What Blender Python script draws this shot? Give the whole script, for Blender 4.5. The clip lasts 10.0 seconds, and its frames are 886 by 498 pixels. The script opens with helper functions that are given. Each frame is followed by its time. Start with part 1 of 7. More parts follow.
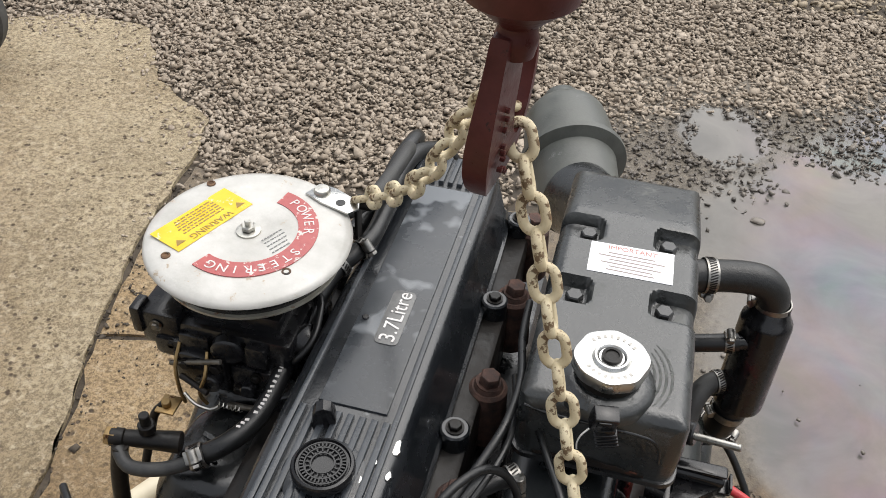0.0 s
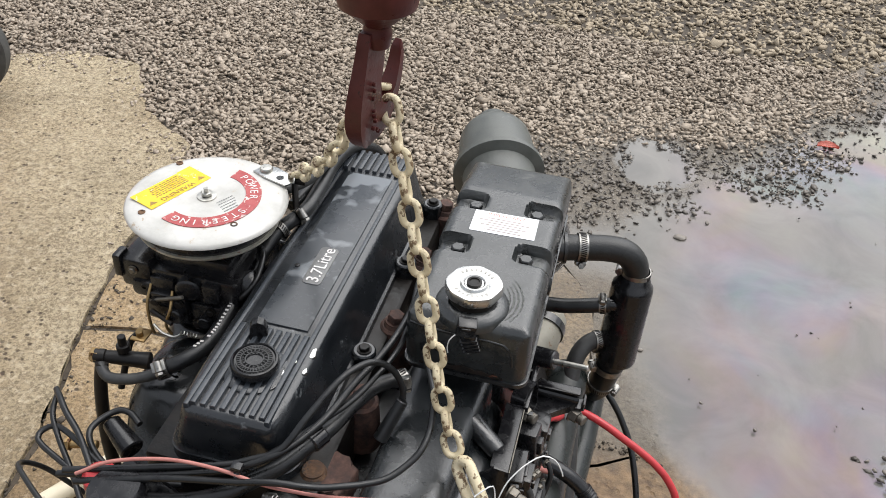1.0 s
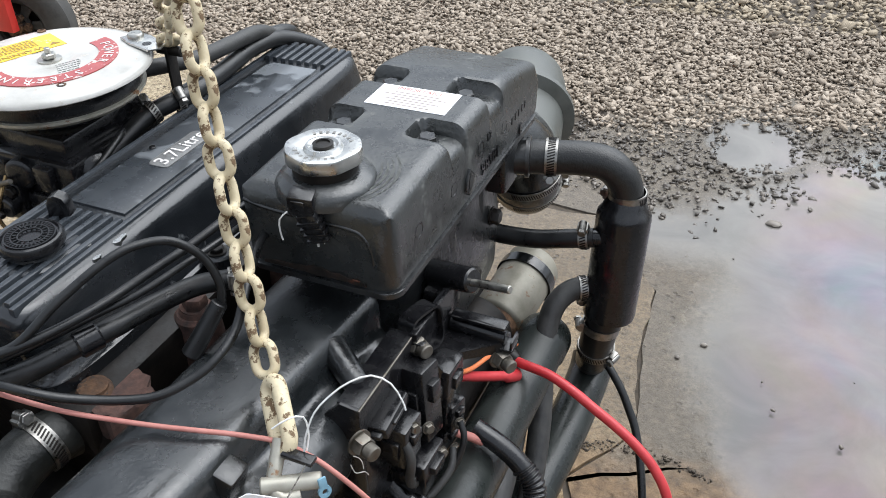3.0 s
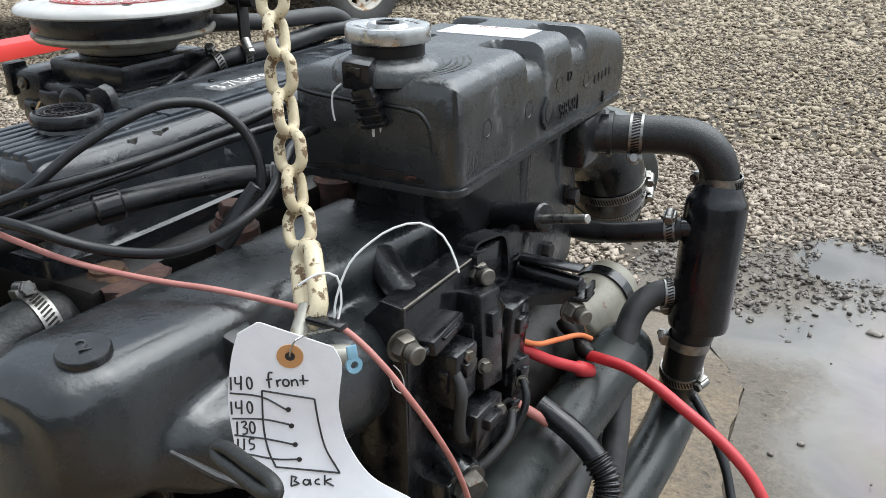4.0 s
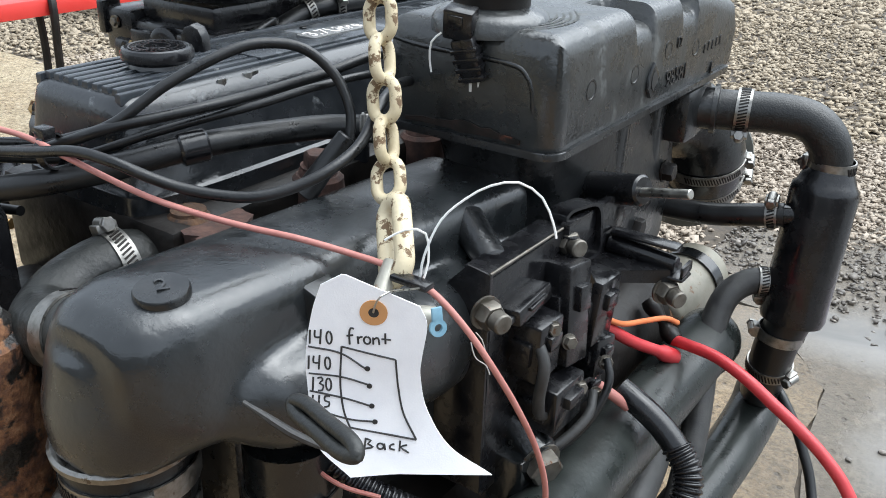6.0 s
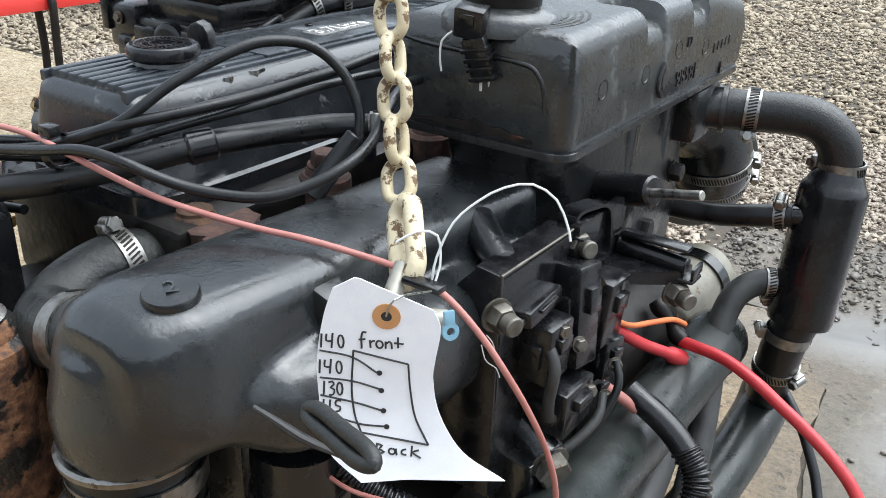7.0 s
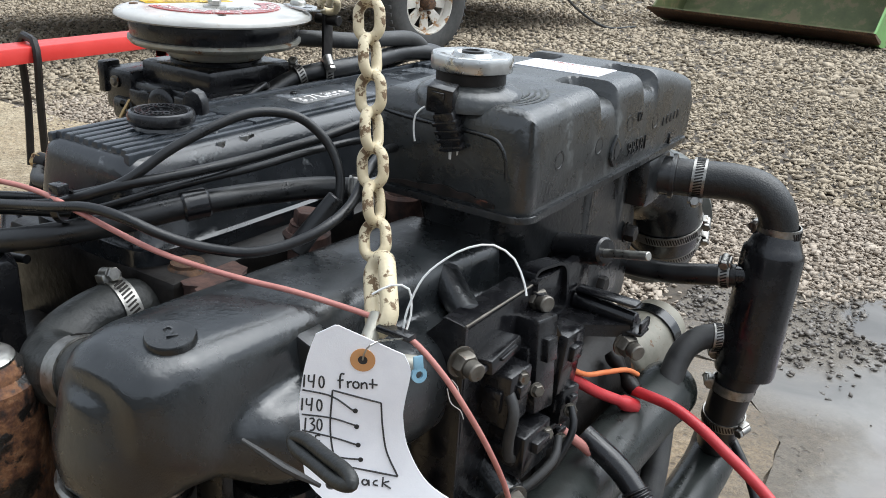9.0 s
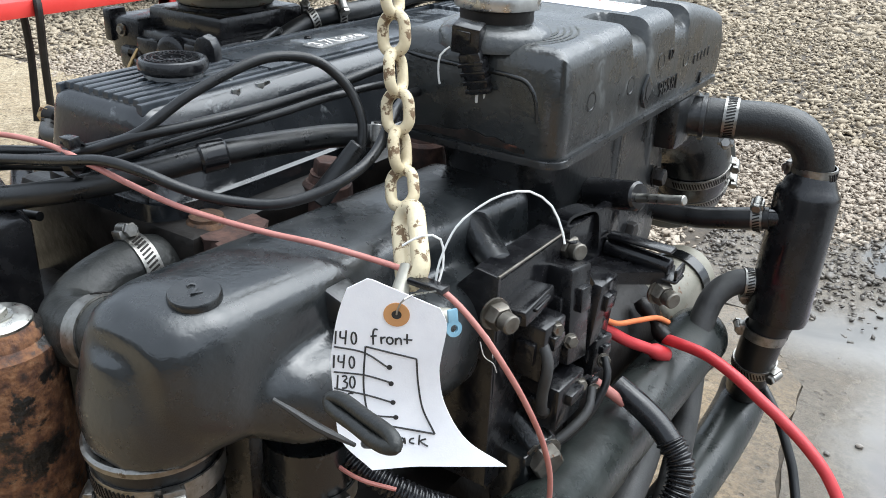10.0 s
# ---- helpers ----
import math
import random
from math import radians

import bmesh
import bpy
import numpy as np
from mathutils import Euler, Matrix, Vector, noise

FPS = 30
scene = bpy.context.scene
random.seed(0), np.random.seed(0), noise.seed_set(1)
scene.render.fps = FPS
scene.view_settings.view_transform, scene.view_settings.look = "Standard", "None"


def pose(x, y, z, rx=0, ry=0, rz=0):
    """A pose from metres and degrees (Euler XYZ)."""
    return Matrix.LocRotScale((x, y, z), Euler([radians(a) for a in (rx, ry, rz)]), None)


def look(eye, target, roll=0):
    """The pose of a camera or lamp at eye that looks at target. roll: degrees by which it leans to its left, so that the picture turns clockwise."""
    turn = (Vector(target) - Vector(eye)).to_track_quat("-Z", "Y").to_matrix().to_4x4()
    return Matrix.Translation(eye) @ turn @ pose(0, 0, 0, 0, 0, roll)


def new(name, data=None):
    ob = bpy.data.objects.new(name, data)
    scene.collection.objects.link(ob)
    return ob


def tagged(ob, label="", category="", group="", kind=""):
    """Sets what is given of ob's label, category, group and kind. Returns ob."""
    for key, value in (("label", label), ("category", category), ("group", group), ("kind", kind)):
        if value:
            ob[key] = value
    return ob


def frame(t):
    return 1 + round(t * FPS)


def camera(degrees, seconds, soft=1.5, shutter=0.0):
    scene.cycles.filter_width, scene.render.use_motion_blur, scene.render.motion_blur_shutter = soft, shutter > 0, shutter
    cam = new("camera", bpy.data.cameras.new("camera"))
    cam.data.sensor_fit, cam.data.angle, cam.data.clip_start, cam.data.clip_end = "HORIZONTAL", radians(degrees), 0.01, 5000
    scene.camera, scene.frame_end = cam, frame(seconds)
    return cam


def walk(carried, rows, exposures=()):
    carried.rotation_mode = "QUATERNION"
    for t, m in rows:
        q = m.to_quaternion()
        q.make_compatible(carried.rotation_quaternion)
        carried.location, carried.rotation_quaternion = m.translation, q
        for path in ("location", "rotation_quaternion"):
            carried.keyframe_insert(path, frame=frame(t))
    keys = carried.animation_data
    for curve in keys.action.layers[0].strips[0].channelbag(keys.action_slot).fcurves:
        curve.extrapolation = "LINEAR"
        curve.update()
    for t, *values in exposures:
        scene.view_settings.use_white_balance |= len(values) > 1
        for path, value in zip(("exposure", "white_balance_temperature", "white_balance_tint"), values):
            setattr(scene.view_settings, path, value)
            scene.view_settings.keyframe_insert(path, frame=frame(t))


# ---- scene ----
cam = camera(53.8, 10.0, soft=0.9)
PATH = [
    (0, (0.202, -0.428, 1.47), (-0.125, 1.043, 0.156), 3.1),
    (0.5, (0.224, -0.582, 1.509), (-0.09, 0.892, 0.193), 3.4),
    (1, (0.367, -0.673, 1.56), (0.043, 0.875, 0.336), 4.0),
    (1.5, (0.618, -0.69, 1.543), (0.136, 0.832, 0.338), 3.9),
    (2, (0.655, -0.644, 1.513), (0.114, 0.83, 0.275), 3.6),
    (2.5, (0.608, -0.488, 1.446), (0.121, 0.883, 0.074), 4.9),
    (2.7, (0.598, -0.472, 1.389), (0.113, 0.927, 0.045), 4.4),
    (2.8, (0.611, -0.459, 1.388), (0.080, 0.934, 0.058), 2.1),
    (2.9, (0.614, -0.453, 1.327), (0.023, 0.994, 0.084), 0.2),
    (3, (0.616, -0.448, 1.247), (-0.056, 1.043, 0.096), -1.4),
    (3.1, (0.620, -0.443, 1.158), (-0.148, 1.100, 0.142), -2.7),
    (3.2, (0.627, -0.441, 1.089), (-0.224, 1.131, 0.191), -4.0),
    (4.3, (0.631, -0.478, 0.988), (-0.332, 1.116, 0.259), 2.1),
    (4.5, (0.623, -0.462, 0.991), (-0.431, 1.105, 0.334), 2.4),
    (5, (0.62, -0.434, 0.97), (-0.429, 1.111, 0.253), 2.5),
    (5.5, (0.612, -0.44, 0.965), (-0.418, 1.073, 0.157), 2.3),
    (6, (0.602, -0.456, 0.968), (-0.418, 1.045, 0.126), 1.7),
    (7.5, (0.588, -0.451, 0.968), (-0.421, 1.049, 0.112), 2.3),
    (8, (0.59, -0.44, 0.966), (-0.419, 1.054, 0.101), 2.4),
    (8.5, (0.611, -0.47, 0.985), (-0.395, 1.055, 0.17), 2.3),
    (9, (0.624, -0.505, 0.996), (-0.365, 1.07, 0.261), 3.6),
    (9.5, (0.611, -0.501, 0.991), (-0.366, 1.055, 0.202), 2.9),
    (10, (0.597, -0.492, 0.984), (-0.379, 1.037, 0.142), 2.3),
]
walk(cam, [(t, look(eye, target, roll)) for t, eye, target, roll in PATH], exposures=((0.0, 0.98, 6600, 10), (1.0, 1.12, 6450, 10), (1.5, 1.2, 6250, 9), (2.5, 1.26, 6130, 9), (4.3, 1.38, 6080, 6), (5.0, 1.43, 6060, 7), (6.0, 1.63, 5980, 6), (8.0, 1.68, 5980, 6), (8.5, 1.68, 6000, 6), (9.0, 1.33, 6050, 7), (9.5, 1.63, 6020, 7), (10.0, 1.68, 5980, 6)))

# ---- light ----
world = bpy.data.worlds.new("overcast_sky")
scene.world = world
world.use_nodes = True
wn = world.node_tree
wn.nodes.clear()
sky = wn.nodes.new("ShaderNodeTexSky")
sky.sky_type = "NISHITA"
sky.sun_disc = False
sky.sun_elevation, sky.sun_rotation = radians(66), radians(50)
sky.air_density, sky.dust_density, sky.ozone_density = 1.0, 4.0, 1.6
grey = wn.nodes.new("ShaderNodeHueSaturation")
grey.inputs["Saturation"].default_value = 0.36
back = wn.nodes.new("ShaderNodeBackground")
back.inputs["Strength"].default_value = 0.115
wout = wn.nodes.new("ShaderNodeOutputWorld")
wn.links.new(sky.outputs[0], grey.inputs["Color"])
veil = wn.nodes.new("ShaderNodeMix")
veil.data_type = "RGBA"
veil.inputs[0].default_value = 0.45
veil.inputs[7].default_value = (3.3, 3.4, 3.55, 1)
wn.links.new(grey.outputs[0], veil.inputs[6])
wn.links.new(veil.outputs[2], back.inputs["Color"])
wn.links.new(back.outputs[0], wout.inputs["Surface"])
sun_data = bpy.data.lights.new("sun", "SUN")
sun_data.energy, sun_data.angle, sun_data.color = 1.5, radians(80), (1.0, 0.99, 0.97)
sun = new("sun", sun_data)
sun.matrix_world = look((0, 0, 5), (-0.24, -0.50, 5 - 1.0))


# ---- materials ----
def material(name, colors, rough=0.5, metal=0.0, scale=40.0, bump=0.15, bump_scale=300.0, rough_var=0.15, spec=0.5, detail=6.0, wear=None, wear_at=0.62, wear_scale=25.0, wear_rough=0.6, object_random=0.0, island=0.0, bump_dist=0.001, wear_detail=8.0):
    """Noise between two or more colours at one scale, fine relief at another; wear: a second colour in sharp-edged patches."""
    m = bpy.data.materials.new(name)
    m.use_nodes = True
    nt = m.node_tree
    N, L = nt.nodes, nt.links
    b = N["Principled BSDF"]
    geo = N.new("ShaderNodeTexCoord")
    n1 = N.new("ShaderNodeTexNoise")
    n1.inputs["Scale"].default_value, n1.inputs["Detail"].default_value, n1.inputs["Roughness"].default_value = scale, detail, 0.65
    L.new(geo.outputs["Object"], n1.inputs["Vector"])
    ramp = N.new("ShaderNodeValToRGB")
    ramp.color_ramp.elements[0].position, ramp.color_ramp.elements[1].position = 0.32, 0.68
    ramp.color_ramp.elements[0].color = (*colors[0], 1)
    ramp.color_ramp.elements[1].color = (*colors[-1], 1)
    for i, c in enumerate(colors[1:-1]):
        e = ramp.color_ramp.elements.new(0.32 + 0.36 * (i + 1) / (len(colors) - 1))
        e.color = (*c, 1)
    fac = n1.outputs["Fac"]
    if island or object_random:
        src = N.new("ShaderNodeNewGeometry").outputs["Random Per Island"] if island else N.new("ShaderNodeObjectInfo").outputs["Random"]
        mix = N.new("ShaderNodeMix")
        mix.inputs[0].default_value = island or object_random
        L.new(fac, mix.inputs[2])
        remap = N.new("ShaderNodeMapRange")
        remap.inputs[3].default_value, remap.inputs[4].default_value = 0.3, 0.7
        L.new(src, remap.inputs[0])
        L.new(remap.outputs[0], mix.inputs[3])
        fac = mix.outputs[0]
    L.new(fac, ramp.inputs["Fac"])
    color = ramp.outputs["Color"]
    r = N.new("ShaderNodeMapRange")
    r.inputs[3].default_value, r.inputs[4].default_value = max(0.02, rough - rough_var), min(1.0, rough + rough_var)
    L.new(n1.outputs["Fac"], r.inputs[0])
    r.inputs[1].default_value, r.inputs[2].default_value = 0.3, 0.7
    rr = r.outputs[0]
    if wear:
        n3 = N.new("ShaderNodeTexNoise")
        n3.inputs["Scale"].default_value, n3.inputs["Detail"].default_value, n3.inputs["Roughness"].default_value = wear_scale, wear_detail, 0.7
        L.new(geo.outputs["Object"], n3.inputs["Vector"])
        edge = N.new("ShaderNodeMapRange")
        edge.inputs[1].default_value, edge.inputs[2].default_value = wear_at, wear_at + 0.05
        L.new(n3.outputs["Fac"], edge.inputs[0])
        mx = N.new("ShaderNodeMix")
        mx.data_type = "RGBA"
        L.new(edge.outputs[0], mx.inputs[0])
        L.new(color, mx.inputs[6])
        mx.inputs[7].default_value = (*wear, 1)
        color = mx.outputs[2]
        mr = N.new("ShaderNodeMix")
        L.new(edge.outputs[0], mr.inputs[0])
        L.new(rr, mr.inputs[2])
        mr.inputs[3].default_value = wear_rough
        rr = mr.outputs[0]
    L.new(color, b.inputs["Base Color"])
    L.new(rr, b.inputs["Roughness"])
    b.inputs["Metallic"].default_value = metal
    b.inputs["Specular IOR Level"].default_value = spec
    n2 = N.new("ShaderNodeTexNoise")
    n2.inputs["Scale"].default_value, n2.inputs["Detail"].default_value = bump_scale, 4.0
    L.new(geo.outputs["Object"], n2.inputs["Vector"])
    bp = N.new("ShaderNodeBump")
    bp.inputs["Strength"].default_value, bp.inputs["Distance"].default_value = bump, bump_dist
    L.new(n2.outputs["Fac"], bp.inputs["Height"])
    L.new(bp.outputs[0], b.inputs["Normal"])
    return m


BLACK = material("black_engine_paint", [(0.0040, 0.0047, 0.0052), (0.0115, 0.0128, 0.0134)], 0.25, scale=22, rough_var=0.15, bump=0.28, bump_scale=240, wear=(0.034, 0.036, 0.034), wear_at=0.62, wear_scale=38, wear_rough=0.6, spec=0.7)
MANIF = material("dusty_manifold_paint", [(0.0080, 0.0094, 0.0102), (0.0215, 0.0243, 0.026)], 0.27, scale=20, rough_var=0.15, bump=0.3, bump_scale=240, wear=(0.085, 0.088, 0.085), wear_at=0.70, wear_scale=75, wear_rough=0.6, spec=0.8)
TANKP = material("dusty_tank_paint", [(0.011, 0.0125, 0.0128), (0.028, 0.0305, 0.030)], 0.30, spec=0.85, scale=26, rough_var=0.17, bump=0.5, bump_scale=240, wear=(0.060, 0.063, 0.059), wear_at=0.59, wear_scale=26, wear_rough=0.65)
# Pale panel patches are drying water, with some sky sheen in their colour.
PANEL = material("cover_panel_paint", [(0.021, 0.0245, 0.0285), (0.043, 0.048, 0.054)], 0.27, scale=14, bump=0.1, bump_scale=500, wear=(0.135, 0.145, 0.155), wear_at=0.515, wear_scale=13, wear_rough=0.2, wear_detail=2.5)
# Top parts take lighter copies of the cover paint, skylight put into colour.
COVERTOP = material("sky_lit_cover_paint", [(0.024, 0.028, 0.033), (0.050, 0.056, 0.064)], 0.28, scale=14, bump=0.25, bump_scale=300, wear=(0.09, 0.096, 0.10), wear_at=0.64, wear_scale=16, wear_rough=0.3, wear_detail=4.0)
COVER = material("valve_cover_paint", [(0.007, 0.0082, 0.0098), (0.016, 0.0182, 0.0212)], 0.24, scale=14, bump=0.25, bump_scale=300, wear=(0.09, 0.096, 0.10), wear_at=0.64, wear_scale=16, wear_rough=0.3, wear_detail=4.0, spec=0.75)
CAST = material("cast_black_paint", [(0.0045, 0.0050, 0.0056), (0.013, 0.0143, 0.0152)], 0.30, scale=25, bump=0.5, bump_scale=180, wear=(0.06, 0.045, 0.035), wear_at=0.70, wear_scale=40, wear_rough=0.8, spec=0.8)
PLASTIC = material("black_plastic", [(0.005, 0.005, 0.006), (0.011, 0.011, 0.012)], 0.24, scale=60, bump=0.1)
RUBBER = material("black_rubber", [(0.0035, 0.0038, 0.0042), (0.011, 0.0115, 0.012)], 0.36, scale=50, bump=0.2, bump_scale=500, spec=0.5)
DARKRUB = material("ribbed_dark_rubber", [(0.006, 0.0066, 0.0062), (0.019, 0.0200, 0.0180)], 0.45, scale=45, bump=0.8, bump_scale=220)
GREYRUB = material("dusty_rubber", [(0.02, 0.02, 0.02), (0.05, 0.05, 0.048)], 0.55, scale=60, bump=0.3, bump_scale=500)
RUSTDARK = material("greasy_rust", [(0.005, 0.0045, 0.0045), (0.012, 0.0095, 0.008), (0.030, 0.018, 0.014)], 0.6, spec=0.3, scale=60, bump=0.9, bump_scale=200, wear=(0.085, 0.034, 0.022), wear_at=0.60, wear_scale=55, wear_rough=0.9)
BOSSRUST = material("red_rust", [(0.020, 0.013, 0.011), (0.068, 0.036, 0.028), (0.125, 0.070, 0.054)], 0.85, scale=70, bump=0.9, bump_scale=220)
RUST = material("rusty_iron", [(0.024, 0.015, 0.011), (0.095, 0.050, 0.026), (0.18, 0.105, 0.058)], 0.85, scale=60, bump=1.0, bump_scale=160, wear=(0.014, 0.010, 0.009), wear_at=0.56, wear_scale=34, bump_dist=0.002)
CANRUST = material("scaly_orange_rust", [(0.020, 0.011, 0.008), (0.085, 0.036, 0.018), (0.17, 0.078, 0.034), (0.25, 0.14, 0.075)], 0.85, scale=75, bump=1.0, bump_scale=190, wear=(0.008, 0.007, 0.006), wear_at=0.50, wear_scale=22, wear_rough=0.5, bump_dist=0.002)
HOSECLOTH = material("cloth_wound_rubber", [(0.006, 0.0066, 0.0070), (0.020, 0.0208, 0.0205)], 0.42, scale=240, bump=0.4, bump_scale=620)
PIPEP = material("dusty_pipe_paint", [(0.010, 0.0125, 0.0118), (0.026, 0.0300, 0.0275)], 0.30, spec=0.4, scale=18, bump=0.25, bump_scale=260, wear=(0.075, 0.078, 0.07), wear_at=0.66, wear_scale=30)
GREASE = material("greasy_iron", [(0.003, 0.003, 0.003), (0.014, 0.011, 0.009)], 0.45, spec=0.3, scale=35, bump=0.6, bump_scale=150)
STEEL = material("zinc_steel", [(0.38, 0.37, 0.34), (0.55, 0.54, 0.50)], 0.35, metal=1.0, scale=120, bump=0.1, wear=(0.25, 0.18, 0.11), wear_at=0.64, wear_scale=120)
STAIN = material("stainless_band", [(0.20, 0.195, 0.18), (0.36, 0.35, 0.33)], 0.40, metal=1.0, scale=160, bump=0.15, wear=(0.16, 0.13, 0.10), wear_at=0.6, wear_scale=120)
BRASS = material("dull_brass", [(0.30, 0.20, 0.09), (0.42, 0.30, 0.15)], 0.45, metal=1.0, scale=100, wear=(0.10, 0.05, 0.03), wear_at=0.58, wear_scale=90)
LID = material("white_lid_paint", [(0.40, 0.39, 0.36), (0.56, 0.55, 0.52)], 0.2, scale=16, rough_var=0.1, bump=0.15, wear=(0.34, 0.28, 0.21), wear_at=0.60, wear_scale=45)
CANZ = material("khaki_zinc_can", [(0.19, 0.178, 0.140), (0.30, 0.283, 0.235)], 0.5, metal=0.2, scale=40, bump=0.15, wear=(0.17, 0.095, 0.05), wear_at=0.57, wear_scale=45)
DULL = material("dull_bolt_steel", [(0.11, 0.10, 0.083), (0.22, 0.205, 0.18)], 0.5, metal=0.85, scale=90, bump=0.2, wear=(0.12, 0.06, 0.03), wear_at=0.6, wear_scale=120)
CAPM = material("aluminium_cap", [(0.48, 0.48, 0.465), (0.60, 0.60, 0.58)], 0.30, metal=1.0, scale=60, bump=0.2, wear=(0.30, 0.24, 0.20), wear_at=0.66, wear_scale=70)
CHAINM = material("cream_chain_paint", [(0.44, 0.36, 0.22), (0.66, 0.58, 0.40)], 0.5, scale=60, bump=0.5, bump_scale=250, wear=(0.14, 0.088, 0.045), wear_at=0.535, wear_scale=130, wear_rough=0.8, object_random=0.4)
HOOKM = material("red_brown_hook_paint", [(0.046, 0.010, 0.009), (0.088, 0.020, 0.017)], 0.36, spec=0.35, scale=30, bump=0.4, bump_scale=150, wear=(0.03, 0.012, 0.010), wear_at=0.62, wear_scale=60)
YELLOW = material("yellow_sticker", [(0.66, 0.44, 0.025), (0.76, 0.53, 0.04)], 0.16, scale=40, rough_var=0.08, bump=0.05, wear=(0.62, 0.58, 0.46), wear_at=0.60, wear_scale=55, wear_rough=0.35)
REDSTK = material("red_sticker", [(0.30, 0.050, 0.050), (0.40, 0.09, 0.085)], 0.18, rough_var=0.08, scale=60, bump=0.05, wear=(0.58, 0.54, 0.50), wear_at=0.575, wear_scale=90)
CHALK = material("chalky_rub", [(0.10, 0.105, 0.10), (0.20, 0.205, 0.195)], 0.6, scale=160, bump=0.0)
INK = material("ink_and_hole_black", [(0.02, 0.02, 0.02), (0.03, 0.03, 0.03)], 0.6, bump=0.0)
BROWNINK = material("faded_brown_print", [(0.20, 0.12, 0.02), (0.30, 0.19, 0.04)], 0.35, scale=200, bump=0.0)
PALE = material("pale_print", [(0.55, 0.52, 0.50), (0.72, 0.70, 0.68)], 0.6, bump=0.0)
PAPER = material("white_tag_card", [(0.86, 0.86, 0.89), (0.92, 0.92, 0.94)], 0.7, scale=60, bump=0.1, bump_scale=900, wear=(0.55, 0.53, 0.50), wear_at=0.70, wear_scale=70)
TAN = material("tan_reinforcement", [(0.50, 0.24, 0.09), (0.58, 0.30, 0.12)], 0.7, bump=0.05)
REDC = material("red_cable", [(0.40, 0.024, 0.030), (0.50, 0.040, 0.046)], 0.42, scale=60, bump=0.08, wear=(0.3, 0.02, 0.02), wear_at=0.66, wear_scale=40)
PINKC = material("faded_pink_wire", [(0.33, 0.115, 0.095), (0.46, 0.20, 0.17)], 0.55, scale=30, bump=0.1)
ORANGE = material("orange_wire", [(0.60, 0.16, 0.05), (0.66, 0.2, 0.07)], 0.45, bump=0.1)
WHITEW = material("white_wire", [(0.65, 0.65, 0.63), (0.75, 0.75, 0.73)], 0.5, bump=0.0)
BLUET = material("blue_terminal", [(0.12, 0.25, 0.34), (0.22, 0.36, 0.44)], 0.4, bump=0.1)
REDPAINT = material("red_machine_paint", [(0.58, 0.035, 0.03), (0.66, 0.05, 0.04)], 0.4, scale=6, bump=0.1)
TYRE = material("tyre_rubber", [(0.035, 0.035, 0.034), (0.075, 0.074, 0.070)], 0.8, scale=30, bump=0.4, bump_scale=120)
RIMW = material("white_wheel_paint", [(0.52, 0.49, 0.42), (0.70, 0.68, 0.63)], 0.45, scale=10, wear=(0.34, 0.19, 0.08), wear_at=0.54, wear_scale=12)
TIMBER = material("weathered_timber", [(0.17, 0.135, 0.09), (0.30, 0.245, 0.175)], 0.8, scale=9, bump=0.5, bump_scale=60, object_random=0.5)
MAROON = material("rusty_red_frame", [(0.11, 0.035, 0.022), (0.20, 0.07, 0.045)], 0.6, scale=8, bump=0.3, bump_scale=80, wear=(0.10, 0.05, 0.03), wear_at=0.6, wear_scale=14)
GREEN = material("worn_green_paint", [(0.075, 0.090, 0.035), (0.15, 0.165, 0.075)], 0.6, scale=5, bump=0.3, bump_scale=40, wear=(0.19, 0.155, 0.085), wear_at=0.54, wear_scale=5)
SOLEN = material("dirty_zinc_can", [(0.30, 0.285, 0.235), (0.44, 0.425, 0.37)], 0.45, metal=0.45, scale=40, bump=0.1, wear=(0.22, 0.12, 0.06), wear_at=0.58, wear_scale=45)
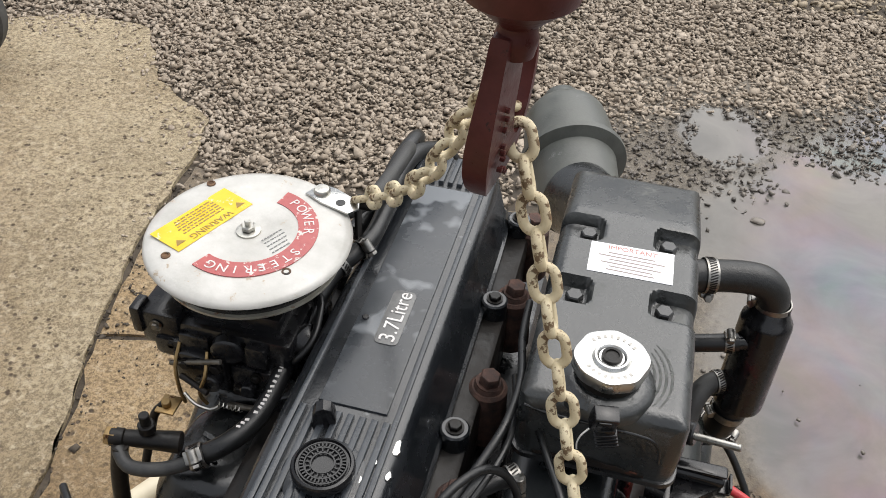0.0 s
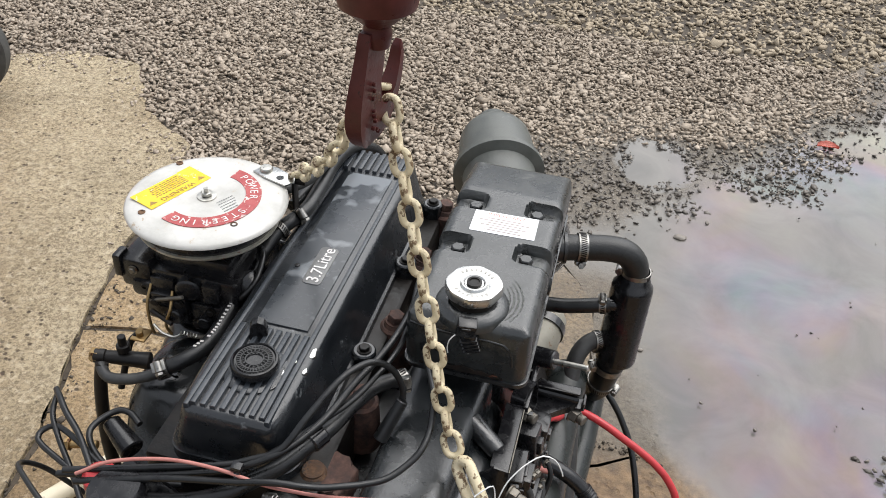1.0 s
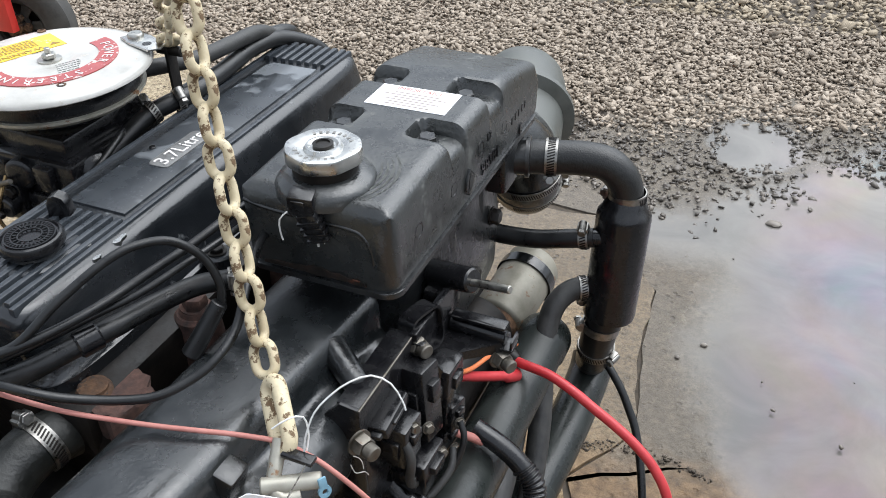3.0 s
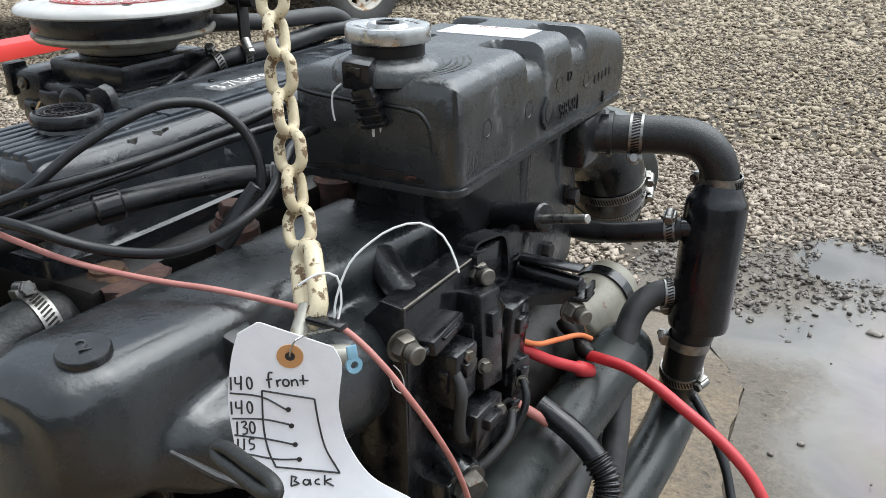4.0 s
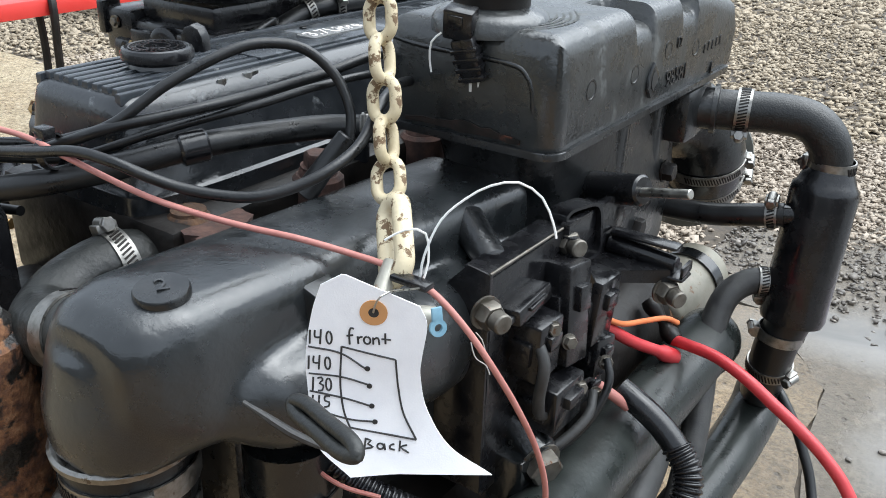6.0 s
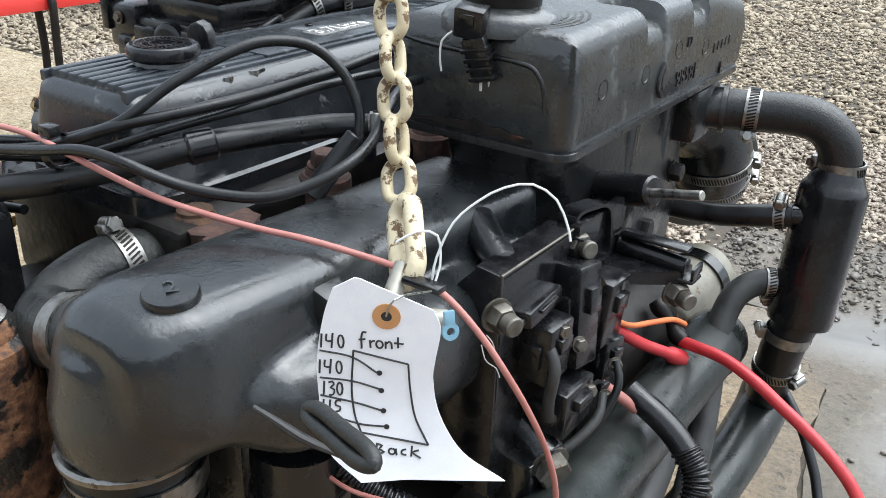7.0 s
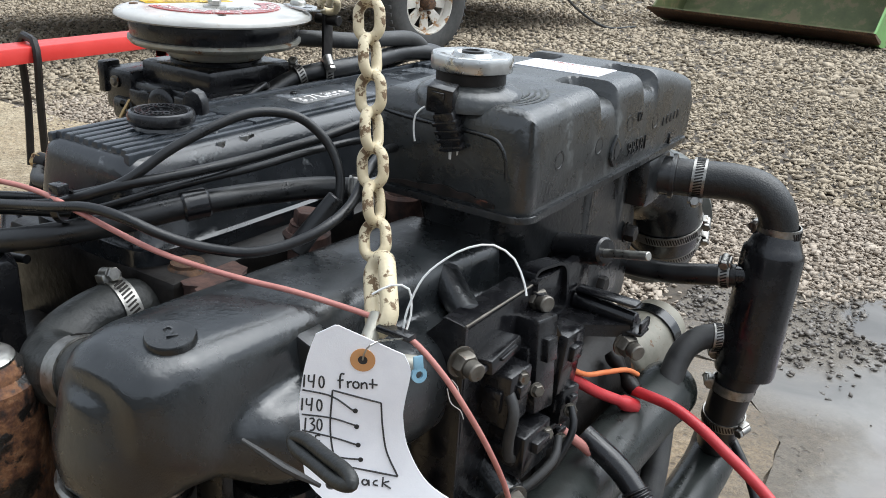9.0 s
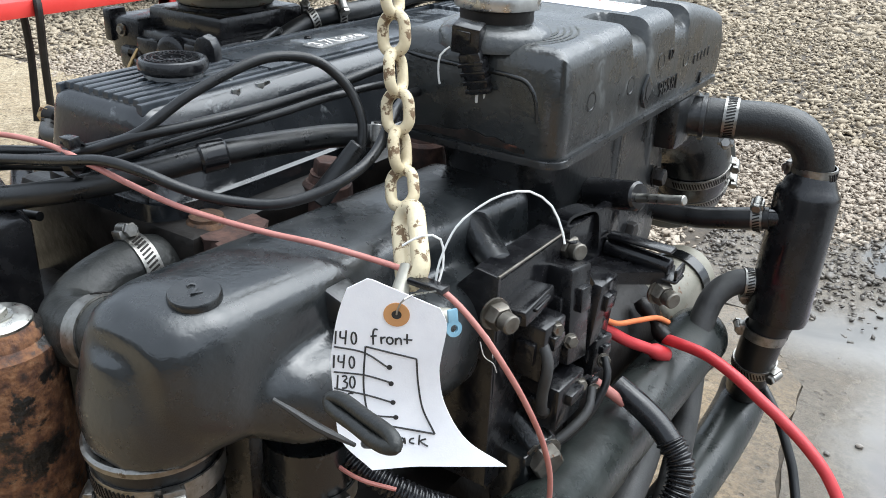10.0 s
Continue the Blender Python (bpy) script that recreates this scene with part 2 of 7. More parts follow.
def concrete(name, light, dark, stain, puddle=False):
    """Cast concrete: broad stains, mottling, pits and exposed grit; puddle: standing water with a thin oil film lies on its low side."""
    m = bpy.data.materials.new(name)
    m.use_nodes = True
    N, L = m.node_tree.nodes, m.node_tree.links
    b = N["Principled BSDF"]
    tc = N.new("ShaderNodeTexCoord")

    def noise_(scale, detail=8.0, rough=0.6, distort=0.0):
        n = N.new("ShaderNodeTexNoise")
        n.inputs["Scale"].default_value, n.inputs["Detail"].default_value, n.inputs["Roughness"].default_value, n.inputs["Distortion"].default_value = scale, detail, rough, distort
        L.new(tc.outputs["Object"], n.inputs["Vector"])
        return n.outputs["Fac"]

    def remap(v, lo, hi, a=0.0, z=1.0):
        r = N.new("ShaderNodeMapRange")
        r.inputs[1].default_value, r.inputs[2].default_value, r.inputs[3].default_value, r.inputs[4].default_value = lo, hi, a, z
        L.new(v, r.inputs[0])
        return r.outputs[0]

    def blend(f, a, c, kind="MIX"):
        x = N.new("ShaderNodeMix")
        x.data_type, x.blend_type = "RGBA", kind
        if isinstance(f, float):
            x.inputs[0].default_value = f
        else:
            L.new(f, x.inputs[0])
        for value, slot in ((a, x.inputs[6]), (c, x.inputs[7])):
            if isinstance(value, tuple):
                slot.default_value = (*value, 1)
            else:
                L.new(value, slot)
        return x.outputs[2]

    color = blend(remap(noise_(3.2, 10, 0.65), 0.35, 0.65), dark, light)
    color = blend(remap(noise_(1.1, 6, 0.6, 0.8), 0.52, 0.66, 0.0, 0.75), color, stain)
    grit = noise_(105.0, 6, 0.85)
    color = blend(remap(noise_(0.7, 5, 0.6, 1.0), 0.45, 0.62, 0.0, 0.55), color, blend(0.6, stain, (0.30, 0.20, 0.10)))
    color = blend(remap(grit, 0.45, 0.56, 0.0, 0.9), color, blend(0.72, dark, (0.08, 0.055, 0.03)))
    color = blend(remap(noise_(40.0, 8, 0.8), 0.52, 0.62, 0.0, 0.65), color, blend(0.5, light, (0.58, 0.50, 0.38)))
    vor = N.new("ShaderNodeTexVoronoi")
    vor.inputs["Scale"].default_value = 46.0
    L.new(tc.outputs["Object"], vor.inputs["Vector"])
    pit = remap(vor.outputs["Distance"], 0.16, 0.30, 1.0, 0.0)
    gate = remap(noise_(9.0, 6, 0.7), 0.44, 0.58)
    mul = N.new("ShaderNodeMath")
    mul.operation = "MULTIPLY"
    L.new(pit, mul.inputs[0])
    L.new(gate, mul.inputs[1])
    # pits are darkened in colour too, for shade the bump alone barely gives
    color = blend(mul.outputs[0], color, (0.09, 0.065, 0.045))
    rough = remap(noise_(9.0), 0.3, 0.7, 0.55, 0.9)
    pool = None
    if puddle:

        def calc(op, *values):
            n = N.new("ShaderNodeMath")
            n.operation = op
            for i, v in enumerate(values):
                if isinstance(v, float):
                    n.inputs[i].default_value = v
                else:
                    L.new(v, n.inputs[i])
            return n.outputs[0]

        sep = N.new("ShaderNodeSeparateXYZ")
        L.new(tc.outputs["Object"], sep.inputs[0])
        shore = calc("MULTIPLY_ADD", calc("MAXIMUM", calc("SUBTRACT", 0.8, sep.outputs[1]), 0.0), -0.85, sep.outputs[0])
        shore = calc("ADD", shore, calc("MULTIPLY_ADD", noise_(2.2, 8, 0.62), 0.50, -0.25))
        shore = calc("MAXIMUM", shore, calc("ADD", calc("SUBTRACT", sep.outputs[1], 0.80), calc("MULTIPLY_ADD", noise_(3.4, 6), 0.2, -0.1)))
        wet = remap(shore, 0.08, 0.40)
        pool = remap(shore, 0.49, 0.62)
        pool = calc("MULTIPLY", pool, remap(calc("ADD", sep.outputs[1], calc("MULTIPLY", noise_(1.3, 5), 0.8)), -1.3, -1.0))
        # silt between the shore stones dulls the water, but for one open pool
        silt = calc("ADD", calc("MULTIPLY_ADD", sep.outputs[0], -0.75, 0.27 - 1.03), calc("MULTIPLY", sep.outputs[1], 0.66))
        silt = remap(calc("ADD", silt, calc("MULTIPLY_ADD", noise_(5.0, 8, 0.65), 0.34, -0.17)), -0.10, 0.06)
        open_x = calc("DIVIDE", calc("SUBTRACT", sep.outputs[0], 0.53), 0.14)
        open_y = calc("DIVIDE", calc("SUBTRACT", sep.outputs[1], 2.0), 0.18)
        round_ = calc("ADD", calc("ADD", calc("MULTIPLY", open_x, open_x), calc("MULTIPLY", open_y, open_y)), calc("MULTIPLY_ADD", noise_(9.0, 6, 0.6), 1.2, -0.6))
        silt = calc("MULTIPLY", silt, remap(round_, 0.8, 1.15))
        pool = calc("MULTIPLY", pool, calc("MULTIPLY_ADD", silt, -0.92, 1.0))
        color = blend(wet, color, blend(0.42, blend(1.0, color, (0.60, 0.58, 0.55), "MULTIPLY"), (0.190, 0.178, 0.158)))
        # rust-brown stain where the slab stays out of the water
        brown = remap(calc("ADD", sep.outputs[1], calc("MULTIPLY_ADD", noise_(7.0, 8, 0.65), 0.24, -0.12)), 0.74, 0.64, 0.0, 0.8)
        color = blend(brown, color, blend(remap(noise_(34.0, 8, 0.75), 0.38, 0.62), (0.10, 0.062, 0.036), (0.29, 0.190, 0.105)))
        swirl = noise_(1.5, 5, 0.6, 1.2)
        bed = blend(remap(noise_(4.0, 8, 0.6, 0.6), 0.35, 0.65), (0.105, 0.100, 0.092), (0.165, 0.155, 0.141))
        color = blend(pool, color, bed)
        mr = N.new("ShaderNodeMix")
        L.new(wet, mr.inputs[0])
        L.new(rough, mr.inputs[2])
        mr.inputs[3].default_value = 0.30
        dull = N.new("ShaderNodeMix")
        L.new(silt, dull.inputs[0])
        L.new(mr.outputs[0], dull.inputs[2])
        dull.inputs[3].default_value = 0.5
        mr2 = N.new("ShaderNodeMix")
        L.new(pool, mr2.inputs[0])
        L.new(dull.outputs[0], mr2.inputs[2])
        mr2.inputs[3].default_value = 0.12
        rough = mr2.outputs[0]
        # oil film: a second coat laid over part of the pool
        film = N.new("ShaderNodeBsdfPrincipled")
        L.new(remap(swirl, 0.32, 0.68, 350.0, 530.0), film.inputs["Thin Film Thickness"])
        film.inputs["Thin Film IOR"].default_value = 1.46
        film.inputs["IOR"].default_value = 1.33
        oil = calc("MULTIPLY", calc("MULTIPLY", pool, calc("MULTIPLY", remap(sep.outputs[0], 0.55, 0.80), remap(sep.outputs[0], 2.2, 1.7))), remap(noise_(2.1, 6, 0.62, 0.6), 0.40, 0.62, 0.05, 0.55))
        b.inputs["IOR"].default_value = 1.33
    L.new(color, b.inputs["Base Color"])
    L.new(rough, b.inputs["Roughness"])
    b.inputs["Specular IOR Level"].default_value = 0.5 if puddle else 0.35
    hgt = N.new("ShaderNodeMath")
    hgt.operation = "MULTIPLY_ADD"
    L.new(mul.outputs[0], hgt.inputs[0])
    hgt.inputs[1].default_value = -0.6
    L.new(noise_(60.0, 10, 0.8), hgt.inputs[2])
    bp = N.new("ShaderNodeBump")
    bp.inputs["Strength"].default_value, bp.inputs["Distance"].default_value = (1.0, 0.008)
    if puddle:
        L.new(remap(pool, 0.0, 0.8, 0.85, 0.012), bp.inputs["Strength"])
    L.new(hgt.outputs[0], bp.inputs["Height"])
    L.new(bp.outputs[0], b.inputs["Normal"])
    if puddle:
        L.new(color, film.inputs["Base Color"])
        L.new(rough, film.inputs["Roughness"])
        L.new(bp.outputs[0], film.inputs["Normal"])
        both = N.new("ShaderNodeMixShader")
        L.new(oil, both.inputs[0])
        L.new(b.outputs[0], both.inputs[1])
        L.new(film.outputs[0], both.inputs[2])
        L.new(both.outputs[0], N["Material Output"].inputs["Surface"])
    return m


CONC = concrete("sandy_concrete", (0.53, 0.44, 0.295), (0.36, 0.295, 0.19), (0.30, 0.238, 0.15))
CONCBROWN = concrete("brown_concrete", (0.46, 0.335, 0.19), (0.31, 0.22, 0.12), (0.22, 0.155, 0.09))
CONCDAMP = concrete("brown_damp_concrete", (0.46, 0.335, 0.19), (0.31, 0.22, 0.12), (0.22, 0.155, 0.09), True)
CONCWET = concrete("damp_concrete", (0.30, 0.25, 0.185), (0.20, 0.165, 0.125), (0.24, 0.16, 0.09), True)
DIRT = material("gravel_dirt", [(0.030, 0.023, 0.016), (0.09, 0.072, 0.053)], 0.9, scale=50, bump=0.5, bump_scale=90, detail=10, bump_dist=0.004)
STONE = material("damp_gravel_stone", [(0.19, 0.150, 0.112), (0.285, 0.234, 0.179), (0.345, 0.288, 0.226), (0.43, 0.366, 0.295)], 0.8, scale=60, bump=0.2, bump_scale=200, island=0.65)
STONEDRY = material("dry_gravel_stone", [(0.26, 0.208, 0.146), (0.31, 0.255, 0.183), (0.345, 0.288, 0.21), (0.38, 0.321, 0.239)], 0.95, scale=40, bump=0.25, bump_scale=120, island=0.4)
STONEWET = material("wet_gravel_stone", [(0.050, 0.042, 0.034), (0.11, 0.094, 0.078), (0.19, 0.165, 0.138)], 0.42, scale=60, bump=0.2, bump_scale=200, island=0.8)

WALLM = material("unseen_wall_grey", [(0.13, 0.13, 0.13), (0.19, 0.19, 0.185)], 0.8, scale=3, bump=0.2, bump_scale=30)


# ---- mesh helpers ----
def mesh_of(name, bm, mat, smooth=True):
    me = bpy.data.meshes.new(name)
    bmesh.ops.recalc_face_normals(bm, faces=bm.faces[:])
    bm.to_mesh(me)
    bm.free()
    if mat:
        me.materials.append(mat)
    if smooth:
        me.shade_smooth()
        me.set_sharp_from_angle(angle=radians(38))
    return me


HELD = {}


def hang(ob, parent):
    """Parent without moving; each parent's place is worked out once."""
    if parent.name not in HELD:
        bpy.context.view_layer.update()
        HELD[parent.name] = parent.matrix_world.inverted()
    ob.parent = parent
    ob.matrix_parent_inverse = HELD[parent.name]
    return ob


def part(name, bm, mat, parent, label="", smooth=True):
    ob = new(name, mesh_of(name, bm, mat, smooth))
    if label:
        ob["label"] = label
    return hang(ob, parent)


def cast_part(name, bm, mat, parent, label="", voxel=0.005, rounds=10):
    """Overlapping lumps grown together into one smooth casting."""
    raw = bpy.data.objects.new(name, mesh_of(name, bm, mat, False))
    scene.collection.objects.link(raw)
    re_ = raw.modifiers.new("grow", "REMESH")
    re_.mode, re_.voxel_size = "VOXEL", voxel
    sm = raw.modifiers.new("soften", "SMOOTH")
    sm.factor, sm.iterations = 0.5, rounds
    bpy.context.view_layer.update()
    me = bpy.data.meshes.new_from_object(raw.evaluated_get(bpy.context.evaluated_depsgraph_get()))
    bpy.data.objects.remove(raw)
    me.materials.clear()
    me.materials.append(mat)
    me.shade_smooth()
    ob = new(name, me)
    if label:
        ob["label"] = label
    return hang(ob, parent)


def thing(name, at, label, category, group="", kind=""):
    e = new(name)
    e.empty_display_size = 0.05
    e.location = at
    bpy.context.view_layer.update()
    return tagged(e, label, category, group, kind)


def solo(name, bm, mat, label, category, kind="", smooth=True):
    return tagged(new(name, mesh_of(name, bm, mat, smooth)), label, category, kind=kind)


def turn_to(direction, up=(0, 0, 1)):
    """A rotation that takes z to the direction."""
    return Vector(direction).to_track_quat("Z", "Y").to_matrix().to_4x4()


def ring(bm, m, rx, ry=None, seg=24, power=2.0, phase=0.0):
    ry = rx if ry is None else ry
    out = []
    for i in range(seg):
        a = 2 * math.pi * i / seg + phase
        c, s = math.cos(a), math.sin(a)
        x = math.copysign(abs(c) ** (2 / power), c) * rx
        y = math.copysign(abs(s) ** (2 / power), s) * ry
        out.append(bm.verts.new(m @ Vector((x, y, 0))))
    return out


def bridge(bm, a, b):
    n = len(a)
    for i in range(n):
        bm.faces.new((a[i], a[(i + 1) % n], b[(i + 1) % n], b[i]))


def lathe(bm, m, profile, seg=32, caps=True):
    """profile: rows of radius and height along m's z."""
    rows = [ring(bm, m @ Matrix.Translation((0, 0, h)), max(r, 1e-4), seg=seg) for r, h in profile]
    for a, b in zip(rows, rows[1:]):
        bridge(bm, a, b)
    if caps:
        bm.faces.new(rows[0][::-1])
        bm.faces.new(rows[-1])
    return bm


def rod(bm, p0, p1, r0, r1=None, seg=20, soft=0.15):
    """A round bar from p0 to p1 with softened ends."""
    p0, p1 = Vector(p0), Vector(p1)
    r1 = r0 if r1 is None else r1
    d = p1 - p0
    e = min(soft * min(r0, r1), d.length * 0.3)
    m = Matrix.Translation(p0) @ turn_to(d)
    return lathe(bm, m, [(r0 - e, 0), (r0, e), (r1, d.length - e), (r1 - e, d.length)], seg)


def spline(points, step=0.006):
    """A smooth line through the points (Catmull-Rom), as many samples as its length needs."""
    P = [Vector(p) for p in points]
    P = [2 * P[0] - P[1]] + P + [2 * P[-1] - P[-2]]
    out = []
    for i in range(1, len(P) - 2):
        a, b, c, d = P[i - 1 : i + 3]
        n = max(2, int((c - b).length / step))
        for k in range(n):
            t = k / n
            out.append(0.5 * ((2 * b) + (c - a) * t + (2 * a - 5 * b + 4 * c - d) * t * t + (3 * b - a - 3 * c + d) * t**3))
    out.append(P[-2])
    return out


def tube(bm, points, r, seg=14, step=0.006, ridge=0.0, pitch=0.006, smooth=True):
    """A hose along the points; ridge: corrugation height."""
    line = spline(points, min(step, pitch / 4) if ridge else step) if smooth else [Vector(p) for p in points]
    up = Vector((0, 0, 1))
    rows, walked = [], 0.0
    x = None
    for i, p in enumerate(line):
        d = (line[min(i + 1, len(line) - 1)] - line[max(i - 1, 0)]).normalized()
        if x is None:
            x = d.orthogonal().normalized()
        x = (x - d * x.dot(d)).normalized()
        y = d.cross(x)
        if i:
            walked += (p - line[i - 1]).length
        rad = r * 1.0 if not callable(r) else r(i / (len(line) - 1))
        rad += ridge * math.copysign(abs(math.sin(math.pi * walked / pitch)) ** 0.6, math.sin(math.pi * walked / pitch)) if ridge else 0.0
        rows.append([bm.verts.new(p + rad * (math.cos(2 * math.pi * k / seg) * x + math.sin(2 * math.pi * k / seg) * y)) for k in range(seg)])
    for a, b in zip(rows, rows[1:]):
        bridge(bm, a, b)
    bm.faces.new(rows[0][::-1])
    bm.faces.new(rows[-1])
    return bm


def box(bm, lo, hi, bevel=0.003, m=None, segments=2):
    lo, hi = Vector(lo), Vector(hi)
    c = (lo + hi) / 2
    made = bmesh.ops.create_cube(bm, size=1.0, matrix=(m or Matrix()) @ Matrix.Translation(c) @ Matrix.Diagonal((*(hi - lo), 1)))
    if bevel:
        edges = list({e for v in made["verts"] for e in v.link_edges})
        bmesh.ops.bevel(bm, geom=edges, offset=bevel, segments=segments, affect="EDGES", profile=0.5)
    return bm


def loft(bm, sections, seg=28, caps=True):
    """sections: rows of (matrix, rx, ry, power)."""
    rows = [ring(bm, m, rx, ry, seg, p, phase=math.pi / seg) for m, rx, ry, p in sections]
    for a, b in zip(rows, rows[1:]):
        bridge(bm, a, b)
    if caps:
        bm.faces.new(rows[0][::-1])
        bm.faces.new(rows[-1])
    return bm


def prism(bm, outline, z0, z1, bevel=0.0, m=None):
    """An outline of (x, y) drawn up from z0 to z1."""
    m = m or Matrix()
    low = [bm.verts.new(m @ Vector((x, y, z0))) for x, y in outline]
    high = [bm.verts.new(m @ Vector((x, y, z1))) for x, y in outline]
    bridge(bm, low, high)
    bm.faces.new(low[::-1])
    top = bm.faces.new(high)
    if bevel:
        bmesh.ops.bevel(bm, geom=list(top.edges), offset=bevel, segments=2, affect="EDGES", profile=0.5)
    return bm


def rounded(w, h, r, n=6):
    out = []
    for cx, cy, a0 in ((w / 2 - r, h / 2 - r, 0), (-w / 2 + r, h / 2 - r, 90), (-w / 2 + r, -h / 2 + r, 180), (w / 2 - r, -h / 2 + r, 270)):
        for i in range(n + 1):
            a = radians(a0 + 90 * i / n)
            out.append((cx + r * math.cos(a), cy + r * math.sin(a)))
    return out


def hex_bolt(bm, at, direction, r=0.008, h=0.006, washer=0.0):
    m = Matrix.Translation(at) @ turn_to(direction)
    if washer:
        lathe(bm, m, [(washer, 0), (washer, 0.002)], 20)
    a = ring(bm, m @ Matrix.Translation((0, 0, 0.001)), r, seg=6)
    b = ring(bm, m @ Matrix.Translation((0, 0, h * 0.85)), r, seg=6)
    c = ring(bm, m @ Matrix.Translation((0, 0, h)), r * 0.86, seg=6)
    bridge(bm, a, b)
    bridge(bm, b, c)
    bm.faces.new(a[::-1])
    bm.faces.new(c)
    return bm


def words(text, size, m, mat, name, parent, depth=0.0004, label=""):
    """Raised lettering in the built-in font, as a mesh."""
    cu = bpy.data.curves.new(name, "FONT")
    cu.body, cu.size, cu.extrude = text, size, depth
    cu.align_x, cu.align_y = "CENTER", "CENTER"
    tmp = bpy.data.objects.new(name, cu)
    scene.collection.objects.link(tmp)
    bpy.context.view_layer.update()
    me = bpy.data.meshes.new_from_object(tmp.evaluated_get(bpy.context.evaluated_depsgraph_get()))
    bpy.data.objects.remove(tmp)
    bpy.data.curves.remove(cu)
    me.transform(m)
    me.materials.clear()
    me.materials.append(mat)
    ob = new(name, me)
    if label:
        ob["label"] = label
    return hang(ob, parent)


def clamp(at, direction, r, parent, width=0.012, screw=(0, 0, 1)):
    """A worm-drive hose clamp: slotted band and screw housing."""
    bm = bmesh.new()
    d = Vector(direction).normalized()
    m = Matrix.Translation(Vector(at) - d * width / 2) @ turn_to(d)
    lathe(bm, m, [(r, 0), (r + 0.0016, 0), (r + 0.0016, width), (r, width)], 32, caps=False)
    s = Vector(screw)
    s = (s - d * s.dot(d)).normalized()
    c = Vector(at) + s * (r + 0.006)
    side = d.cross(s)
    rod(bm, c - side * 0.009, c + side * 0.006, 0.0052, seg=12)
    hex_bolt(bm, c + side * 0.006, side, 0.0058, 0.005)
    f = Matrix((side, d, s)).transposed().to_4x4()
    box(bm, (-0.009, -width / 2 - 0.001, -0.006), (0.005, width / 2 + 0.001, 0.001), 0.001, Matrix.Translation(c) @ f)
    slots = bmesh.new()
    for i in range(22):
        a = radians(28 + 0.0022 / r * 57.3 * i * 1.5)
        p = Vector(at) + (s * math.cos(a) + side * math.sin(a)) * (r + 0.0018)
        g = Matrix(((side * math.cos(a) - s * math.sin(a)), d, (s * math.cos(a) + side * math.sin(a)))).transposed().to_4x4()
        box(slots, (-0.0008, -width * 0.32, -0.0012), (0.0008, width * 0.32, 0.0004), 0, Matrix.Translation(p) @ g @ pose(0, 0, 0, 0, 0, 20))
    tagged(part("worm_track", slots, GREASE, parent, "dark slotted track of a clamp band"), "dark slotted track of a clamp band", kind="stuff")
    return part("hose_clamp", bm, STAIN, parent, "stainless worm-drive hose clamp")


def jag(points, amount=0.012, step=0.05, seed=1):
    """An outline broken into short uneven runs."""
    rnd = random.Random(seed)
    out = []
    for (x0, y0), (x1, y1) in zip(points, points[1:] + points[:1]):
        n = max(1, int(math.hypot(x1 - x0, y1 - y0) / step)) if max(abs(x0), abs(x1)) < 2.6 and -0.9 < min(y0, y1) else 1
        n = min(n, 60)
        for i in range(n):
            t = i / n
            j = amount if i else 0.0
            out.append((x0 + (x1 - x0) * t + rnd.uniform(-j, j), y0 + (y1 - y0) * t + rnd.uniform(-j, j)))
    return out


# ---- ground ----
bm = bmesh.new()
box(bm, (-300, -200, -0.6), (300, 400, -0.010), 0)
solo("ground", bm, DIRT, "brown dirt and fine grit under the loose gravel", "ground", "structure", smooth=False)

LEFT_EDGE = [(-0.70, 0.10), (-0.736, 0.333), (-0.837, 0.688), (-0.913, 1.01), (-0.942, 1.36), (-0.985, 1.575), (-1.232, 1.737), (-1.443, 2.05), (-1.71, 2.07), (-1.96, 1.94), (-2.85, 1.80)]


def slab(name, outline, mat, label, z=0.0, seed=1, amount=0.01, notch=()):
    bm = bmesh.new()
    edge = jag(outline, amount, 0.045, seed)
    prism(bm, edge[:1] + list(notch) + edge[1:], -0.12, z)
    bmesh.ops.triangulate(bm, faces=[f for f in bm.faces if len(f.verts) > 4])
    return solo(name, bm, mat, label, "concrete slab", "structure", smooth=False)


slab("pavement_1", [(-6.0, -4.0), (-0.62, -4.0), (-0.66, -0.3)] + LEFT_EDGE + [(-6.0, 1.78)], CONC, "dry sandy concrete slab with a broken gravel edge", 0.004, 4, 0.007)
slab("pavement_2", [(-0.832, 0.708), (-0.68, 0.742), (-0.3, 0.72), (0.3745, 0.5985), (0.4645, 0.75), (0.4205, 1.0), (0.4075, 1.2), (0.21, 1.463), (-0.2, 1.40), (-0.6, 1.30), (-0.921, 1.355), (-0.892, 1.01)], CONCDAMP, "weathered concrete slab piece beneath the engine", -0.002, 5, 0.005)
slab("pavement_3", [(-0.60, -4.0), (0.36, -4.0), (0.42, 0.3), (0.40, 0.52), (0.372, 0.585), (-0.3, 0.705), (-0.68, 0.727), (-0.829, 0.692), (-0.714, 0.333), (-0.679, 0.1), (-0.639, -0.3)], CONCBROWN, "brown stained concrete slab beside the engine", 0.0, 7)
